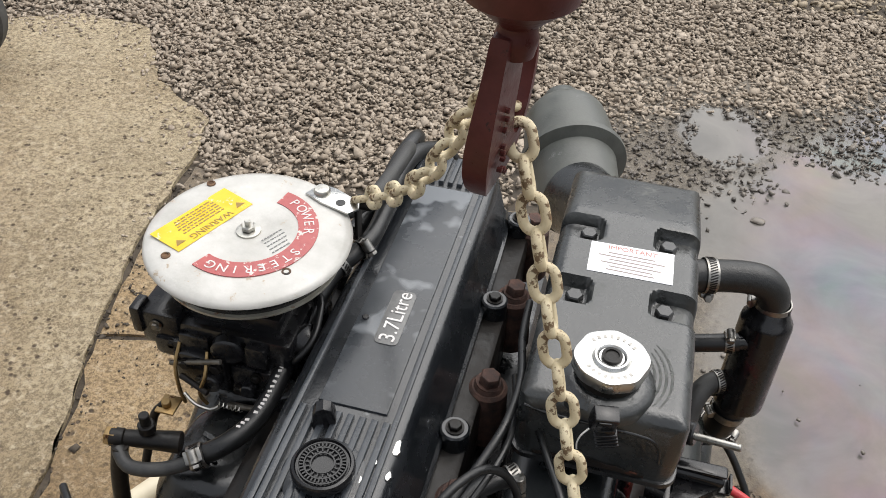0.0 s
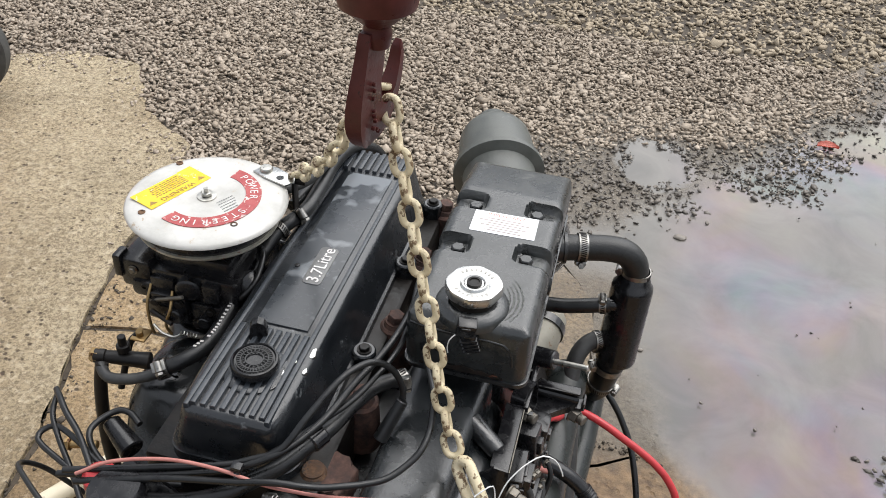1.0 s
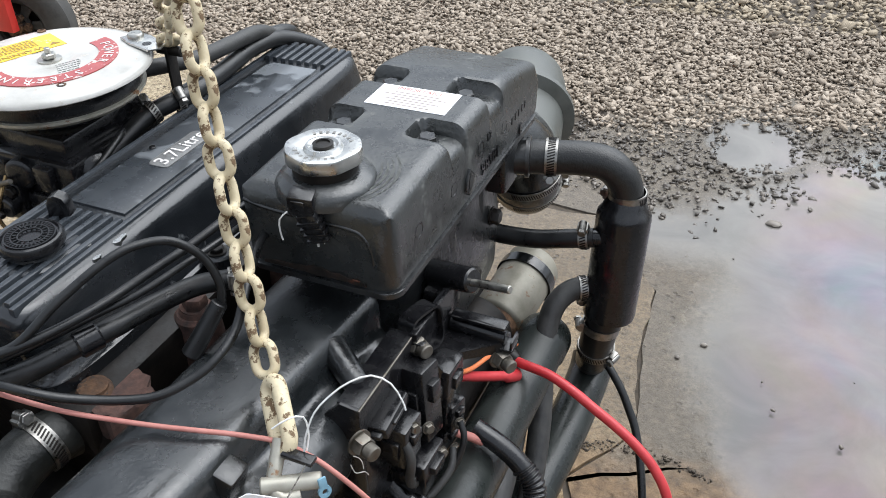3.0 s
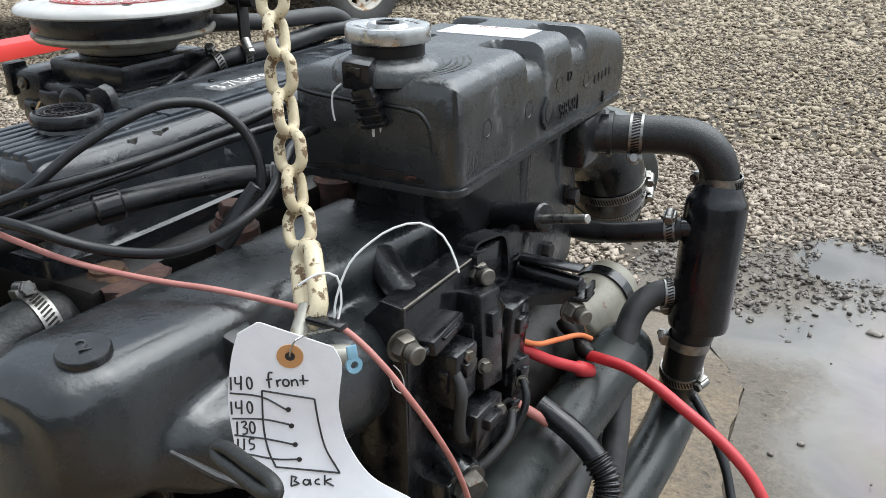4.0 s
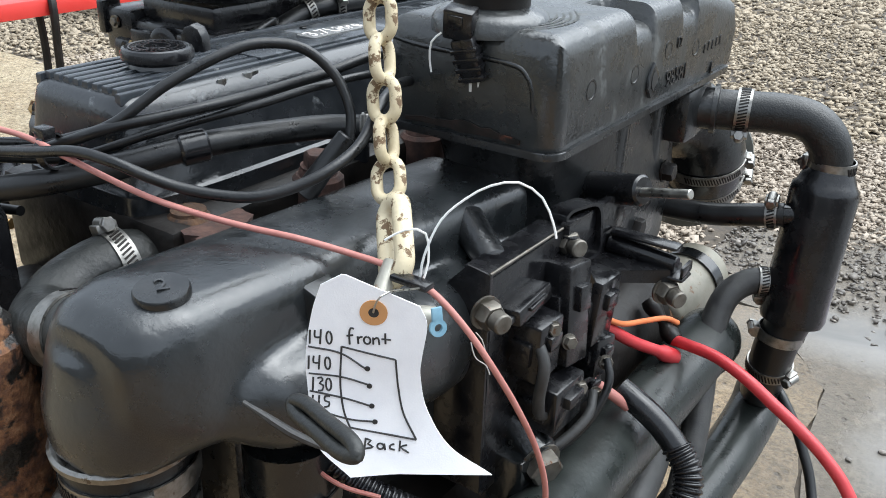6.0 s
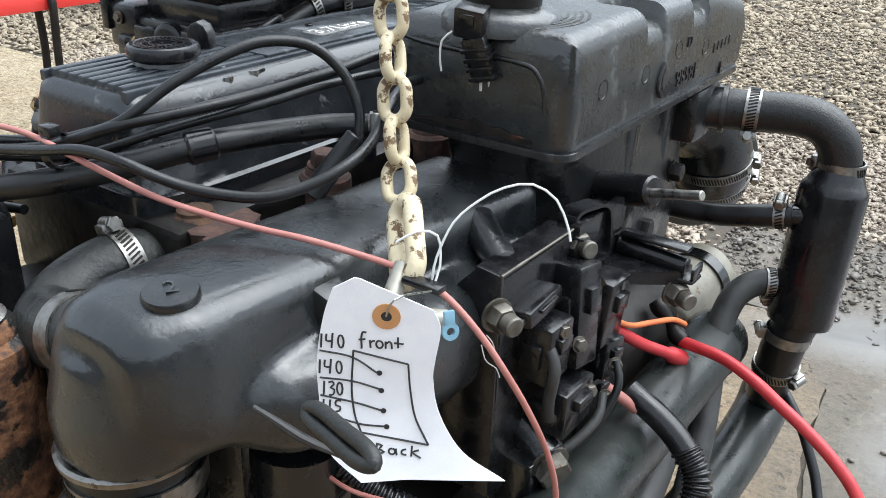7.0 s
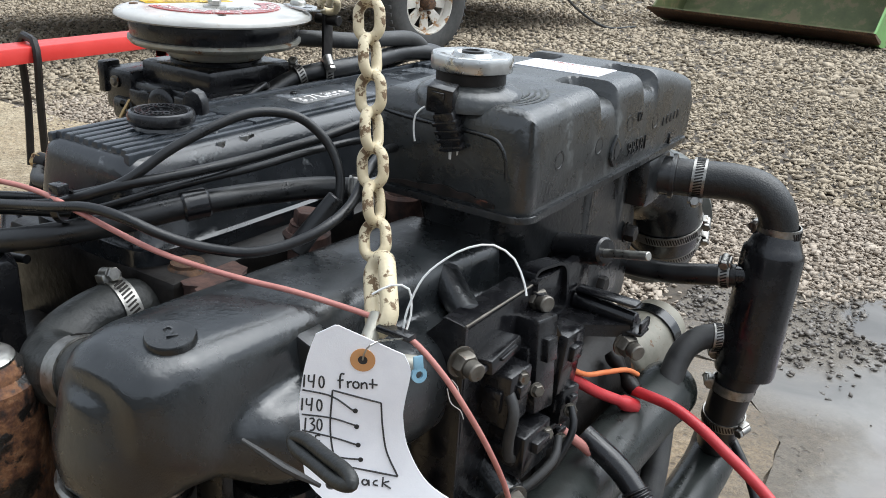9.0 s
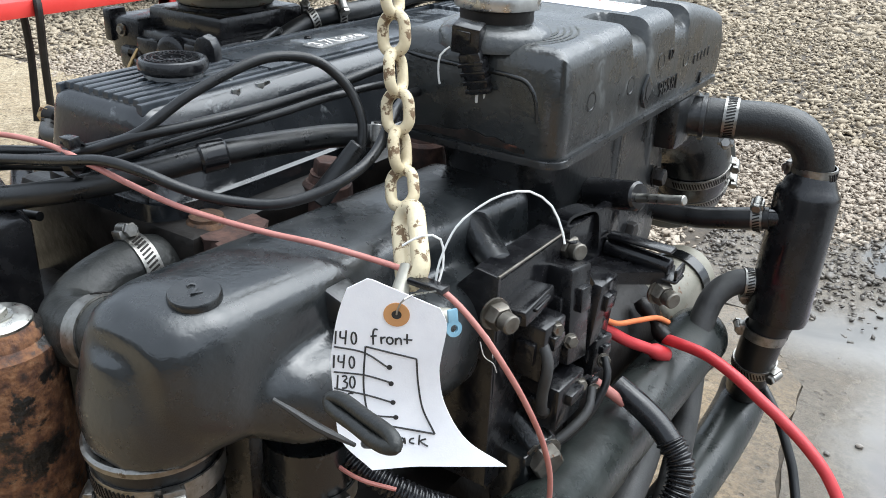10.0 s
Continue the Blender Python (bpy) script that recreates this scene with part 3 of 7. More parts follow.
slab("pavement_4", [(0.378, 0.597), (0.384, 0.588), (0.42, 0.52), (0.57, 0.43), (0.66, 0.2), (0.72, -4.0), (6.0, -4.0), (6.0, 3.9), (3.3, 3.9), (2.8, 3.75), (1.5, 3.25), (1.0, 2.75), (0.62, 2.38), (0.28, 2.30), (0.08, 2.05), (-0.02, 1.65), (0.02, 1.48), (0.22, 1.47), (0.411, 1.2), (0.424, 1.0), (0.468, 0.75)], CONCWET, "wet concrete slab under a puddle with oil film", -0.004, 9, 0.005, [(0.431, 0.631), (0.478, 0.650), (0.541, 0.690), (0.595, 0.708), (0.543, 0.684), (0.482, 0.643), (0.436, 0.624)])
slab("pavement_5", [(0.375, -4.0), (0.70, -4.0), (0.642, 0.2), (0.552, 0.42), (0.41, 0.50), (0.435, 0.3)], CONCDAMP, "broken strip of concrete beside the pipes", -0.003, 13)



def inside(poly, x, y):
    hit = np.zeros(len(x), bool)
    for (x0, y0), (x1, y1) in zip(poly, poly[1:] + poly[:1]):
        if y0 == y1:
            continue
        c = ((y0 > y) != (y1 > y)) & (x < (x1 - x0) * (y - y0) / (y1 - y0) + x0)
        hit ^= c
    return hit


KEEP_OFF = [
    [(-6.0, -4.0), (-0.62, -4.0), (-0.66, -0.3)] + LEFT_EDGE + [(-6.0, 1.8)],
    [(-0.95, -4), (6, -4), (6, 3.4), (2.8, 3.4), (1.5, 2.9), (1.1, 2.3), (0.95, 2.14), (0.80, 2.08), (0.66, 1.98), (0.40, 2.0), (0.20, 1.88), (0.05, 1.78), (-0.07, 1.68), (-0.12, 1.50), (-0.2, 1.41), (-0.6, 1.31), (-0.93, 1.36)],
]


def gravel(name, x0, x1, y0, y1, count, size, seed, z, mat, zone=None, bare=None, fuzz=0.035):
    """Loose stones, each a skewed six-sided chip."""
    rng = np.random.default_rng(seed)
    x, y = rng.uniform(x0, x1, count), rng.uniform(y0, y1, count)
    shift = 0.05 * np.sin(x * 9 + 2 * np.sin(y * 7)) + rng.normal(0, fuzz, count)
    x, y = x + shift, y - shift
    ok = inside(zone, x, y) if zone else ~(inside(KEEP_OFF[0], x, y) | inside(KEEP_OFF[1], x, y) | inside(SHORE, x, y))
    x, y = x[ok] - shift[ok], y[ok] + shift[ok]
    if bare:
        ok = ((x - bare[0]) / bare[2]) ** 2 + ((y - bare[1]) / bare[3]) ** 2 > 1 + 0.5 * np.sin(x * 31) * np.sin(y * 27 + 1)
        ok |= rng.uniform(0, 1, len(x)) < 0.02
        x, y = x[ok], y[ok]
    n = len(x)
    base = np.array([(x_, y_, z_) for z_ in (-1, 1) for y_ in (-1, 1) for x_ in (-1, 1)]) / 1.35
    tri = np.array([(0, 2, 3), (0, 3, 1), (4, 5, 7), (4, 7, 6), (0, 1, 5), (0, 5, 4), (2, 6, 7), (2, 7, 3), (0, 4, 6), (0, 6, 2), (1, 3, 7), (1, 7, 5)])
    pts = base[None] * rng.uniform(0.30, 1.35, (n, 8, 3))
    half = size * rng.lognormal(0, 0.32, n) / 2
    shape = np.stack([np.ones(n), rng.uniform(0.45, 0.9, n), rng.uniform(0.24, 0.52, n)], -1) * half[:, None]
    pts = pts * shape[:, None]
    a, b = rng.uniform(0, 2 * np.pi, n), rng.normal(0, 0.45, n)
    ca, sa, cb, sb = np.cos(a), np.sin(a), np.cos(b), np.sin(b)
    px, py, pz = pts[..., 0], pts[..., 1], pts[..., 2]
    px, pz = px * cb[:, None] + pz * sb[:, None], -px * sb[:, None] + pz * cb[:, None]
    px, py = px * ca[:, None] - py * sa[:, None], px * sa[:, None] + py * ca[:, None]
    v = np.stack([px + x[:, None], py + y[:, None], pz + (z + rng.uniform(-0.010, 0.009, n) * (0.15 if z > 0 else 1.0))[:, None]], -1).reshape(-1, 3)
    f = (tri[None] + 8 * np.arange(n)[:, None, None]).reshape(-1, 3)
    me = bpy.data.meshes.new(name)
    me.vertices.add(len(v))
    me.vertices.foreach_set("co", v.astype(np.float32).ravel())
    me.loops.add(f.size)
    me.loops.foreach_set("vertex_index", f.astype(np.int32).ravel())
    me.polygons.add(len(f))
    me.polygons.foreach_set("loop_start", np.arange(0, f.size, 3, dtype=np.int32))
    me.update(calc_edges=True)
    me.materials.append(mat)
    return tagged(new(name, me), "loose grey and brown crushed stone gravel", "gravel", kind="stuff")


SHORE = [(-0.06, 1.72), (0.05, 1.68), (0.18, 1.57), (0.33, 1.52), (0.40, 1.48), (0.45, 1.56), (0.48, 1.68), (0.57, 1.76), (0.67, 1.86), (0.78, 1.90), (0.88, 1.87), (1.02, 2.04), (1.15, 2.3), (1.5, 2.86), (2.8, 3.35), (3.0, 3.7), (1.9, 3.5), (1.25, 2.75), (1.05, 2.28), (0.82, 2.18), (0.67, 2.08), (0.65, 2.20), (0.40, 2.19), (0.24, 2.05), (0.11, 1.93), (-0.05, 2.0), (-0.10, 1.85)]
gravel("gravel", -3.2, 3.2, 1.25, 3.0, 128000, 0.0195, 31, -0.004, STONE)
gravel("wet_gravel", 0.0, 3.2, 1.36, 3.7, 70000, 0.0150, 34, -0.006, STONEWET, SHORE, (0.53, 1.99, 0.10, 0.15))
gravel("gravel_beyond", -9.0, 3.4, 3.0, 5.5, 84000, 0.026, 35, -0.006, STONEDRY)
gravel("gravel_far", -13.0, 3.5, 5.4, 9.0, 46000, 0.045, 32, -0.006, STONEDRY)
gravel("gravel_distant", -16.0, 3.5, 9.0, 17.0, 32000, 0.070, 33, -0.006, STONEDRY)
gravel("shore_stones", 0.3, 2.6, 1.2, 3.2, 60, 0.010, 37, -0.006, STONEWET, [(0.35, 1.30), (0.62, 1.42), (1.0, 1.75), (1.3, 2.2), (1.8, 2.7), (2.6, 3.2), (1.5, 3.0), (1.0, 2.4), (0.8, 1.9), (0.45, 1.6)])
gravel("puddle_grit", 0.6, 2.4, 0.5, 2.0, 70, 0.010, 38, -0.003, STONEWET, [(0.7, 0.9), (1.0, 0.5), (2.4, 0.5), (2.4, 2.0), (1.0, 1.8), (0.7, 1.4)])
gravel("debris_heap", 1.05, 1.35, 0.62, 0.95, 60, 0.022, 39, -0.002, STONEWET, [(1.10, 0.92), (1.06, 0.80), (1.14, 0.70), (1.32, 0.72), (1.30, 0.90)])
gravel("spilled_gravel", -2.85, -0.9, 1.0, 2.1, 1500, 0.0150, 41, 0.006, STONE, [(-0.92, 1.0), (-0.96, 1.36), (-1.0, 1.58), (-1.24, 1.74), (-1.45, 2.06), (-1.71, 2.08), (-1.96, 1.95), (-2.85, 1.81), (-2.85, 1.68), (-1.96, 1.82), (-1.75, 1.94), (-1.5, 1.92), (-1.3, 1.64), (-1.08, 1.47), (-1.02, 1.2), (-0.98, 1.0)])
gravel("joint_grit", -1.0, -0.55, -0.6, 1.4, 9000, 0.0085, 43, -0.006, DIRT, [(-0.672, -0.6), (-0.674, -0.3), (-0.714, 0.1), (-0.75, 0.333), (-0.852, 0.688), (-0.928, 1.01), (-0.955, 1.36), (-0.905, 1.36), (-0.872, 1.01), (-0.80, 0.72), (-0.70, 0.333), (-0.664, 0.1), (-0.622, -0.3), (-0.60, -0.6)])
gravel("joint_grit", -0.85, 0.45, 0.55, 0.78, 4000, 0.007, 44, -0.006, DIRT, [(-0.84, 0.69), (-0.68, 0.715), (-0.3, 0.695), (0.37, 0.575), (0.40, 0.60), (-0.3, 0.735), (-0.68, 0.755), (-0.84, 0.72)])
gravel("joint_grit", 0.36, 0.62, 0.56, 0.73, 2600, 0.007, 45, -0.008, DIRT, [(0.37, 0.575), (0.44, 0.615), (0.55, 0.68), (0.60, 0.70), (0.60, 0.715), (0.54, 0.70), (0.43, 0.64), (0.37, 0.60)], fuzz=0.0)
gravel("joint_grit", 0.39, 0.67, 0.18, 0.55, 3000, 0.007, 46, -0.008, STONEWET, [(0.40, 0.50), (0.56, 0.415), (0.66, 0.19), (0.65, 0.19), (0.545, 0.43), (0.40, 0.54)], fuzz=0.0)
gravel("gravel_left", -6.0, -3.0, 1.75, 3.1, 9000, 0.030, 36, -0.005, STONEDRY)


# Two walls out of view, added to shape light and reflections on the engine.
bm = bmesh.new()
box(bm, (-9, -8.2, -0.1), (8.1, -8.0, 2.6), 0)
solo("unseen_wall_south", bm, WALLM, "plain grey unseen wall behind the yard, added to shape the light", "wall", "structure", smooth=False)

bm = bmesh.new()
box(bm, (8.2, -8.4, -0.1), (8.4, 1.2, 2.6), 0)
solo("unseen_wall_east", bm, WALLM, "plain grey unseen wall beside the yard, added to shape the light", "wall", "structure", smooth=False)


# ---- the engine ----
engine = thing("marine_engine", (0.05, 0.2, 0.0), "black painted four-cylinder marine engine with hoses standing on concrete", "engine")


def build_block():
    bm = bmesh.new()
    box(bm, (-0.11, -0.08, 0.16), (0.15, 0.55, 0.61), 0.02)
    for i in range(4):
        rod(bm, (0.15, 0.0 + 0.14 * i, 0.42), (0.162, 0.0 + 0.14 * i, 0.42), 0.03)
    part("engine_block", bm, CAST, engine)
    bm = bmesh.new()
    loft(bm, [(pose(0.02, 0.24, 0.0), 0.09, 0.27, 6), (pose(0.02, 0.24, 0.008), 0.10, 0.28, 6), (pose(0.02, 0.24, 0.15), 0.115, 0.31, 6), (pose(0.02, 0.24, 0.16), 0.125, 0.32, 6)])
    part("oil_pan", bm, BLACK, engine)
    head = bmesh.new()
    box(head, (-0.105, -0.092, 0.612), (0.118, 0.535, 0.708), 0.008)
    head = part("cylinder_head", head, GREASE, engine, "greasy iron cylinder head with rusty bosses")
    for y in (0.06, 0.21, 0.362, 0.50):
        bm = bmesh.new()
        rod(bm, (0.121, y, 0.63), (0.121, y, 0.712), 0.026, 0.022)
        rod(bm, (0.121, y, 0.70), (0.121, y, 0.719), 0.018, 0.016)
        part("boss", bm, BOSSRUST, head, "rusty iron bolt boss")
        bm = bmesh.new()
        hex_bolt(bm, (0.121, y, 0.717), (0.1, 0, 1), 0.0125, 0.014, 0.015)
        part("head_bolt", bm, BOSSRUST, head, "rusted hex head bolt")

    # Dark filler box, added to keep light and floor out of the gaps.
    bm = bmesh.new()
    box(bm, (0.13, -0.06, 0.10), (0.285, 0.53, 0.47), 0.03)
    part("light_blocker", bm, GREASE, engine, "dark filler block under the manifold, added to block light")
    bm = bmesh.new()
    lathe(bm, Matrix.Translation((0.280, 0.09, 0.495)) @ turn_to((0.02, 1, 0)), [(0.02, 0), (0.045, 0.004), (0.054, 0.012), (0.054, 0.05), (0.057, 0.052), (0.057, 0.066), (0.054, 0.068), (0.054, 0.24), (0.056, 0.245), (0.056, 0.285), (0.04, 0.295)], 36)
    part("starter_motor", bm, GREASE, engine, "greasy black starter motor with rust stains")


build_block()


# valve cover: sloped sides, ribs at both ends, flat panel between, badge, filler cap
def build_valve_cover():
    bm = bmesh.new()
    rows = [(0.676, 0.087, 0.307, 9), (0.711, 0.087, 0.307, 9), (0.713, 0.083, 0.305, 10), (0.722, 0.079, 0.304, 10), (0.766, 0.067, 0.302, 10), (0.776, 0.064, 0.300, 10), (0.7815, 0.059, 0.296, 10), (0.7835, 0.053, 0.291, 10)]
    loft(bm, [(pose(0.0, 0.217, z), rx, ry, p) for z, rx, ry, p in rows], seg=96)
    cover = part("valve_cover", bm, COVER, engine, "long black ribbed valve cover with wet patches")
    # ribs, ridges and panel use the sky-lit copies; grooves and sides stay dark
    for y0, y1 in ((-0.0745, 0.066), (0.452, 0.508)):
        for i in range(8):
            x = -0.042 + 0.012 * i
            stop = y1
            bm = bmesh.new()
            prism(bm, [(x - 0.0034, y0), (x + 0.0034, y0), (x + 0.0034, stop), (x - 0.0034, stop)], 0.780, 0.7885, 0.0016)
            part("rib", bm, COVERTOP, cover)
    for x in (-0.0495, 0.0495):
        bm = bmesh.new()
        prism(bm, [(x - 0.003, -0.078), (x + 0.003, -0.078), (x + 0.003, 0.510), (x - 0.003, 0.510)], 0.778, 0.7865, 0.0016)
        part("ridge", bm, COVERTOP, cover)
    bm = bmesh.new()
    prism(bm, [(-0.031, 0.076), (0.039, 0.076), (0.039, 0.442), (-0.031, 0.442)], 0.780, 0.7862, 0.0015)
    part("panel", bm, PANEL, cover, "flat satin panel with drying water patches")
    at = pose(0.009, 0.203, 0.786, 0, 0, 90)
    bm = bmesh.new()
    prism(bm, rounded(0.082, 0.026, 0.006), 0.0, 0.0014, 0.0006, at)
    part("badge", bm, material("badge_grey", [(0.10, 0.10, 0.10), (0.17, 0.17, 0.165)], 0.4, scale=80), cover, "grey raised badge")
    words("3.7Litre", 0.0245, at @ pose(0, -0.001, 0.0018), PALE, "badge_lettering", cover, 0.0007, "pale raised badge lettering")
    bm = bmesh.new()
    hex_bolt(bm, (-0.022, 0.194, 0.785), (0, 0, 1), 0.004, 0.003)
    part("screw", bm, PLASTIC, cover)
    # filler neck and cap
    bm = bmesh.new()
    lathe(bm, pose(0.004, -0.004, 0.778), [(0.039, 0.0), (0.039, 0.0075), (0.036, 0.009), (0.0245, 0.0098), (0.0235, 0.013)], 40)
    part("filler_flange", bm, COVER, cover)
    cap = bmesh.new()
    m = pose(0.004, -0.004, 0.779) @ Matrix.Diagonal((0.85, 0.85, 1.08, 1))
    lathe(cap, m, [(0.026, 0.0), (0.026, 0.012), (0.032, 0.0125), (0.0342, 0.0145), (0.0342, 0.0195), (0.0325, 0.0222), (0.030, 0.023), (0.0285, 0.0208), (0.0, 0.0208)], 40)
    for r in (0.026, 0.0195, 0.0125):
        lathe(cap, m @ Matrix.Translation((0, 0, 0.0218)), [(r - 0.0007, 0), (r - 0.0007, 0.0012), (r + 0.0007, 0.0012), (r + 0.0007, 0)], 40, caps=False)
    for i in range(36):
        a = radians(10 * i)
        box(cap, (0.0206, -0.0008, 0.0215), (0.0245, 0.0008, 0.0232), 0, m @ pose(0, 0, 0, 0, 0, 10 * i))
        if i % 2:
            box(cap, (0.014, -0.0007, 0.0215), (0.018, 0.0007, 0.0231), 0, m @ pose(0, 0, 0, 0, 0, 10 * i))
    part("oil_filler_cap", cap, PLASTIC, cover, "round black oil filler cap with embossed rings")
    bm = bmesh.new()
    prism(bm, [(-0.012, 0), (0.012, 0), (0.0105, 0.024), (0.007, 0.031), (0.0, 0.034), (-0.007, 0.031), (-0.0105, 0.024)], -0.006, 0.006, 0.002, pose(-0.016, 0.052, 0.777, 90, 0, 18))
    part("breather_tab", bm, PLASTIC, cover, "upright black tab")
    for x in (-0.0965, 0.0965):
        for y in (0.128, 0.328, 0.49):
            bm = bmesh.new()
            lathe(bm, pose(x, y, 0.690), [(0.016, 0), (0.016, 0.030), (0.014, 0.032)], 20)
            part("bolt_ear", bm, COVER, cover)
            bm = bmesh.new()
            hex_bolt(bm, (x, y, 0.7215), (0, 0, 1), 0.0075, 0.007, 0.010)
            part("cover_bolt", bm, GREASE, cover, "dirty steel cover bolt")
    for x, y, w, l in ((0.0585, 0.044, 0.007, 0.020), (0.0595, 0.012, 0.006, 0.010), (0.041, 0.012, 0.004, 0.009), (0.045, 0.020, 0.003, 0.006), (0.037, -0.001, 0.004, 0.008)):
        bm = bmesh.new()
        rnd = random.Random(int(1000 * y + 7))
        z = 0.7872 if x < 0.05 else 0.7826
        prism(bm, [(x + w * math.cos(a) * rnd.uniform(0.5, 1) / 1.6, y + l * math.sin(a) * rnd.uniform(0.5, 1) / 1.6) for a in np.linspace(0, 6, 9)], z - 0.006, z, 0.0)
        part("paint_chip", bm, CAPM, cover, "bare metal where the paint flaked off", smooth=False)
    cover.location = (0.005, 0.0, 0.010)


build_valve_cover()


# air cleaner on its carburettor
def build_air_cleaner():
    cx, cy = -0.150, 0.209
    m = pose(cx, cy, 0)
    bm = bmesh.new()
    lathe(bm, m, [(0.050, 0.817), (0.053, 0.818), (0.056, 0.821), (0.058, 0.827), (0.074, 0.829), (0.093, 0.833), (0.0965, 0.837), (0.0965, 0.840), (0.092, 0.841)], 64)
    cleaner = part("air_cleaner", bm, SOLEN, engine, "round air cleaner with white lid over the carburettor")
    bm = bmesh.new()
    lathe(bm, m, [(0.0925, 0.839), (0.0935, 0.842), (0.0955, 0.860), (0.094, 0.863)], 64)
    part("filter_band", bm, PLASTIC, cleaner, "black filter element")
    bm = bmesh.new()
    lathe(bm, m, [(0.100, 0.8620), (0.1065, 0.8615), (0.1095, 0.8635), (0.1090, 0.8660), (0.106, 0.8690), (0.098, 0.8712), (0.080, 0.8728), (0.030, 0.8735), (0.026, 0.8720), (0.018, 0.8715), (0.0, 0.8715)], 72)
    lid = part("lid", bm, LID, cleaner, "white painted lid with stickers and dirt")
    bm = bmesh.new()
    lathe(bm, pose(cx, cy, 0.8715), [(0.013, 0), (0.013, 0.002), (0.009, 0.0025)], 28)
    hex_bolt(bm, (cx, cy, 0.874), (0, 0, 1), 0.0075, 0.006)
    rod(bm, (cx, cy, 0.879), (cx, cy, 0.886), 0.0032)
    part("wing_stud", bm, STEEL, cleaner, "zinc nut and stud")
    for dx, dy in ((-0.073, 0.063), (-0.063, -0.061), (0.062, -0.048)):
        bm = bmesh.new()
        lathe(bm, pose(cx + dx, cy + dy, 0.8715), [(0.005, 0), (0.005, 0.0016), (0.003, 0.002), (0.0025, 0.001), (0.0, 0.001)], 16)
        part("rivet", bm, RUST, cleaner, "rusty rivet")
    # yellow warning sticker
    ym = pose(-0.203, 0.210, 0.8735, 0, 0, 67.5)
    bm = bmesh.new()
    prism(bm, [(-0.050, -0.0215), (0.052, -0.0215), (0.052, 0.0235), (0.030, 0.0235), (0.026, 0.022), (-0.051, 0.0225)], 0, 0.0006, 0, ym)
    part("warning_sticker", bm, YELLOW, cleaner, "yellow warning sticker", smooth=False)
    words("WARNING", 0.0115, ym @ pose(0, -0.014, 0.0009, 0, 0, 180), BROWNINK, "sticker_lettering", cleaner, 0.0001)
    rnd = random.Random(4)
    for i in range(6):
        x = rnd.uniform(-0.030, -0.022)
        while x < 0.024:
            w = rnd.uniform(0.0025, 0.0075)
            bm = bmesh.new()
            prism(bm, [(0, -0.0009), (w, -0.0009), (w, 0.0009), (0, 0.0009)], 0.0006, 0.0009, 0, ym @ pose(x, -0.004 + 0.0042 * i, 0))
            part("print_line", bm, BROWNINK, cleaner, smooth=False)
            x += w + 0.0016
    for x in (-0.040, 0.042):
        bm = bmesh.new()
        prism(bm, [(x - 0.006, -0.014), (x + 0.006, -0.014), (x, -0.006)], 0.0006, 0.0009, 0, ym)
        part("warning_triangle", bm, BROWNINK, cleaner, smooth=False)
    # red curved sticker
    bm = bmesh.new()
    lo, hi, a0, a1, n = 0.052, 0.0735, -115.0, 78.0, 48
    inner, outer = [], []
    for i in range(n + 1):
        a = radians(a0 + (a1 - a0) * i / n)
        inner.append((cx + lo * math.cos(a), cy + lo * math.sin(a)))
        outer.append((cx + hi * math.cos(a), cy + hi * math.sin(a)))
    prism(bm, inner + outer[::-1], 0.8730, 0.8742)
    part("red_sticker", bm, REDSTK, cleaner, "faded red curved sticker", smooth=False)
    for text, start in (("POWER", 62), ("STEERING", -18)):
        for i, ch in enumerate(text):
            a = start - 12.0 * i
            words(ch, 0.0155, pose(cx, cy, 0.8746) @ pose(0, 0, 0, 0, 0, a) @ pose(0.0628, 0, 0, 0, 0, -90), PALE, "letter", cleaner, 0.0001)
    for i in range(5):
        x = -0.012
        while x < 0.011:
            w = rnd.uniform(0.0015, 0.0045)
            bm = bmesh.new()
            prism(bm, [(0, -0.0008), (w, -0.0008), (w, 0.0008), (0, 0.0008)], 0, 0.0003, 0, pose(cx + 0.026 + 0.0045 * i, cy - 0.002 - 0.0036 * i, 0.8735, 0, 0, 62) @ pose(x, 0, 0))
            part("print_line", bm, CHALK, cleaner, smooth=False)
            x += w + 0.0012
    # silver tab with bolt
    tm = pose(-0.098, 0.290, 0.8732, 0, 0, -22)
    bm = bmesh.new()
    prism(bm, [(-0.014, -0.012), (0.010, -0.014), (0.046, -0.010), (0.050, 0.004), (0.042, 0.014), (0.008, 0.016), (-0.012, 0.012)], 0.0, 0.0022, 0.0005, tm)
    part("lid_tab", bm, CAPM, cleaner, "silver sheet-metal tab")
    # the tab is not pierced; a black disc paints its hole's shade
    bm = bmesh.new()
    lathe(bm, tm @ Matrix.Translation((0.028, -0.001, 0.0021)), [(0.0055, 0), (0.0055, 0.0005), (0, 0.0005)], 20)
    part("tab_hole_shade", bm, PLASTIC, cleaner)
    bm = bmesh.new()
    lathe(bm, tm @ Matrix.Translation((-0.001, 0.001, 0.002)), [(0.0095, 0), (0.0095, 0.003), (0.008, 0.005), (0, 0.0055)], 24)
    part("tab_bolt", bm, STEEL, cleaner)

    # carburettor
    bm = bmesh.new()
    box(bm, (-0.214, 0.134, 0.742), (-0.080, 0.282, 0.790), 0.006)
    carb = part("carburettor", bm, PLASTIC, engine, "black greasy carburettor beneath the air cleaner")
    bm = bmesh.new()
    lathe(bm, m, [(0.046, 0.790), (0.050, 0.794), (0.052, 0.816), (0.048, 0.819)], 40)
    part("air_horn", bm, PLASTIC, carb)
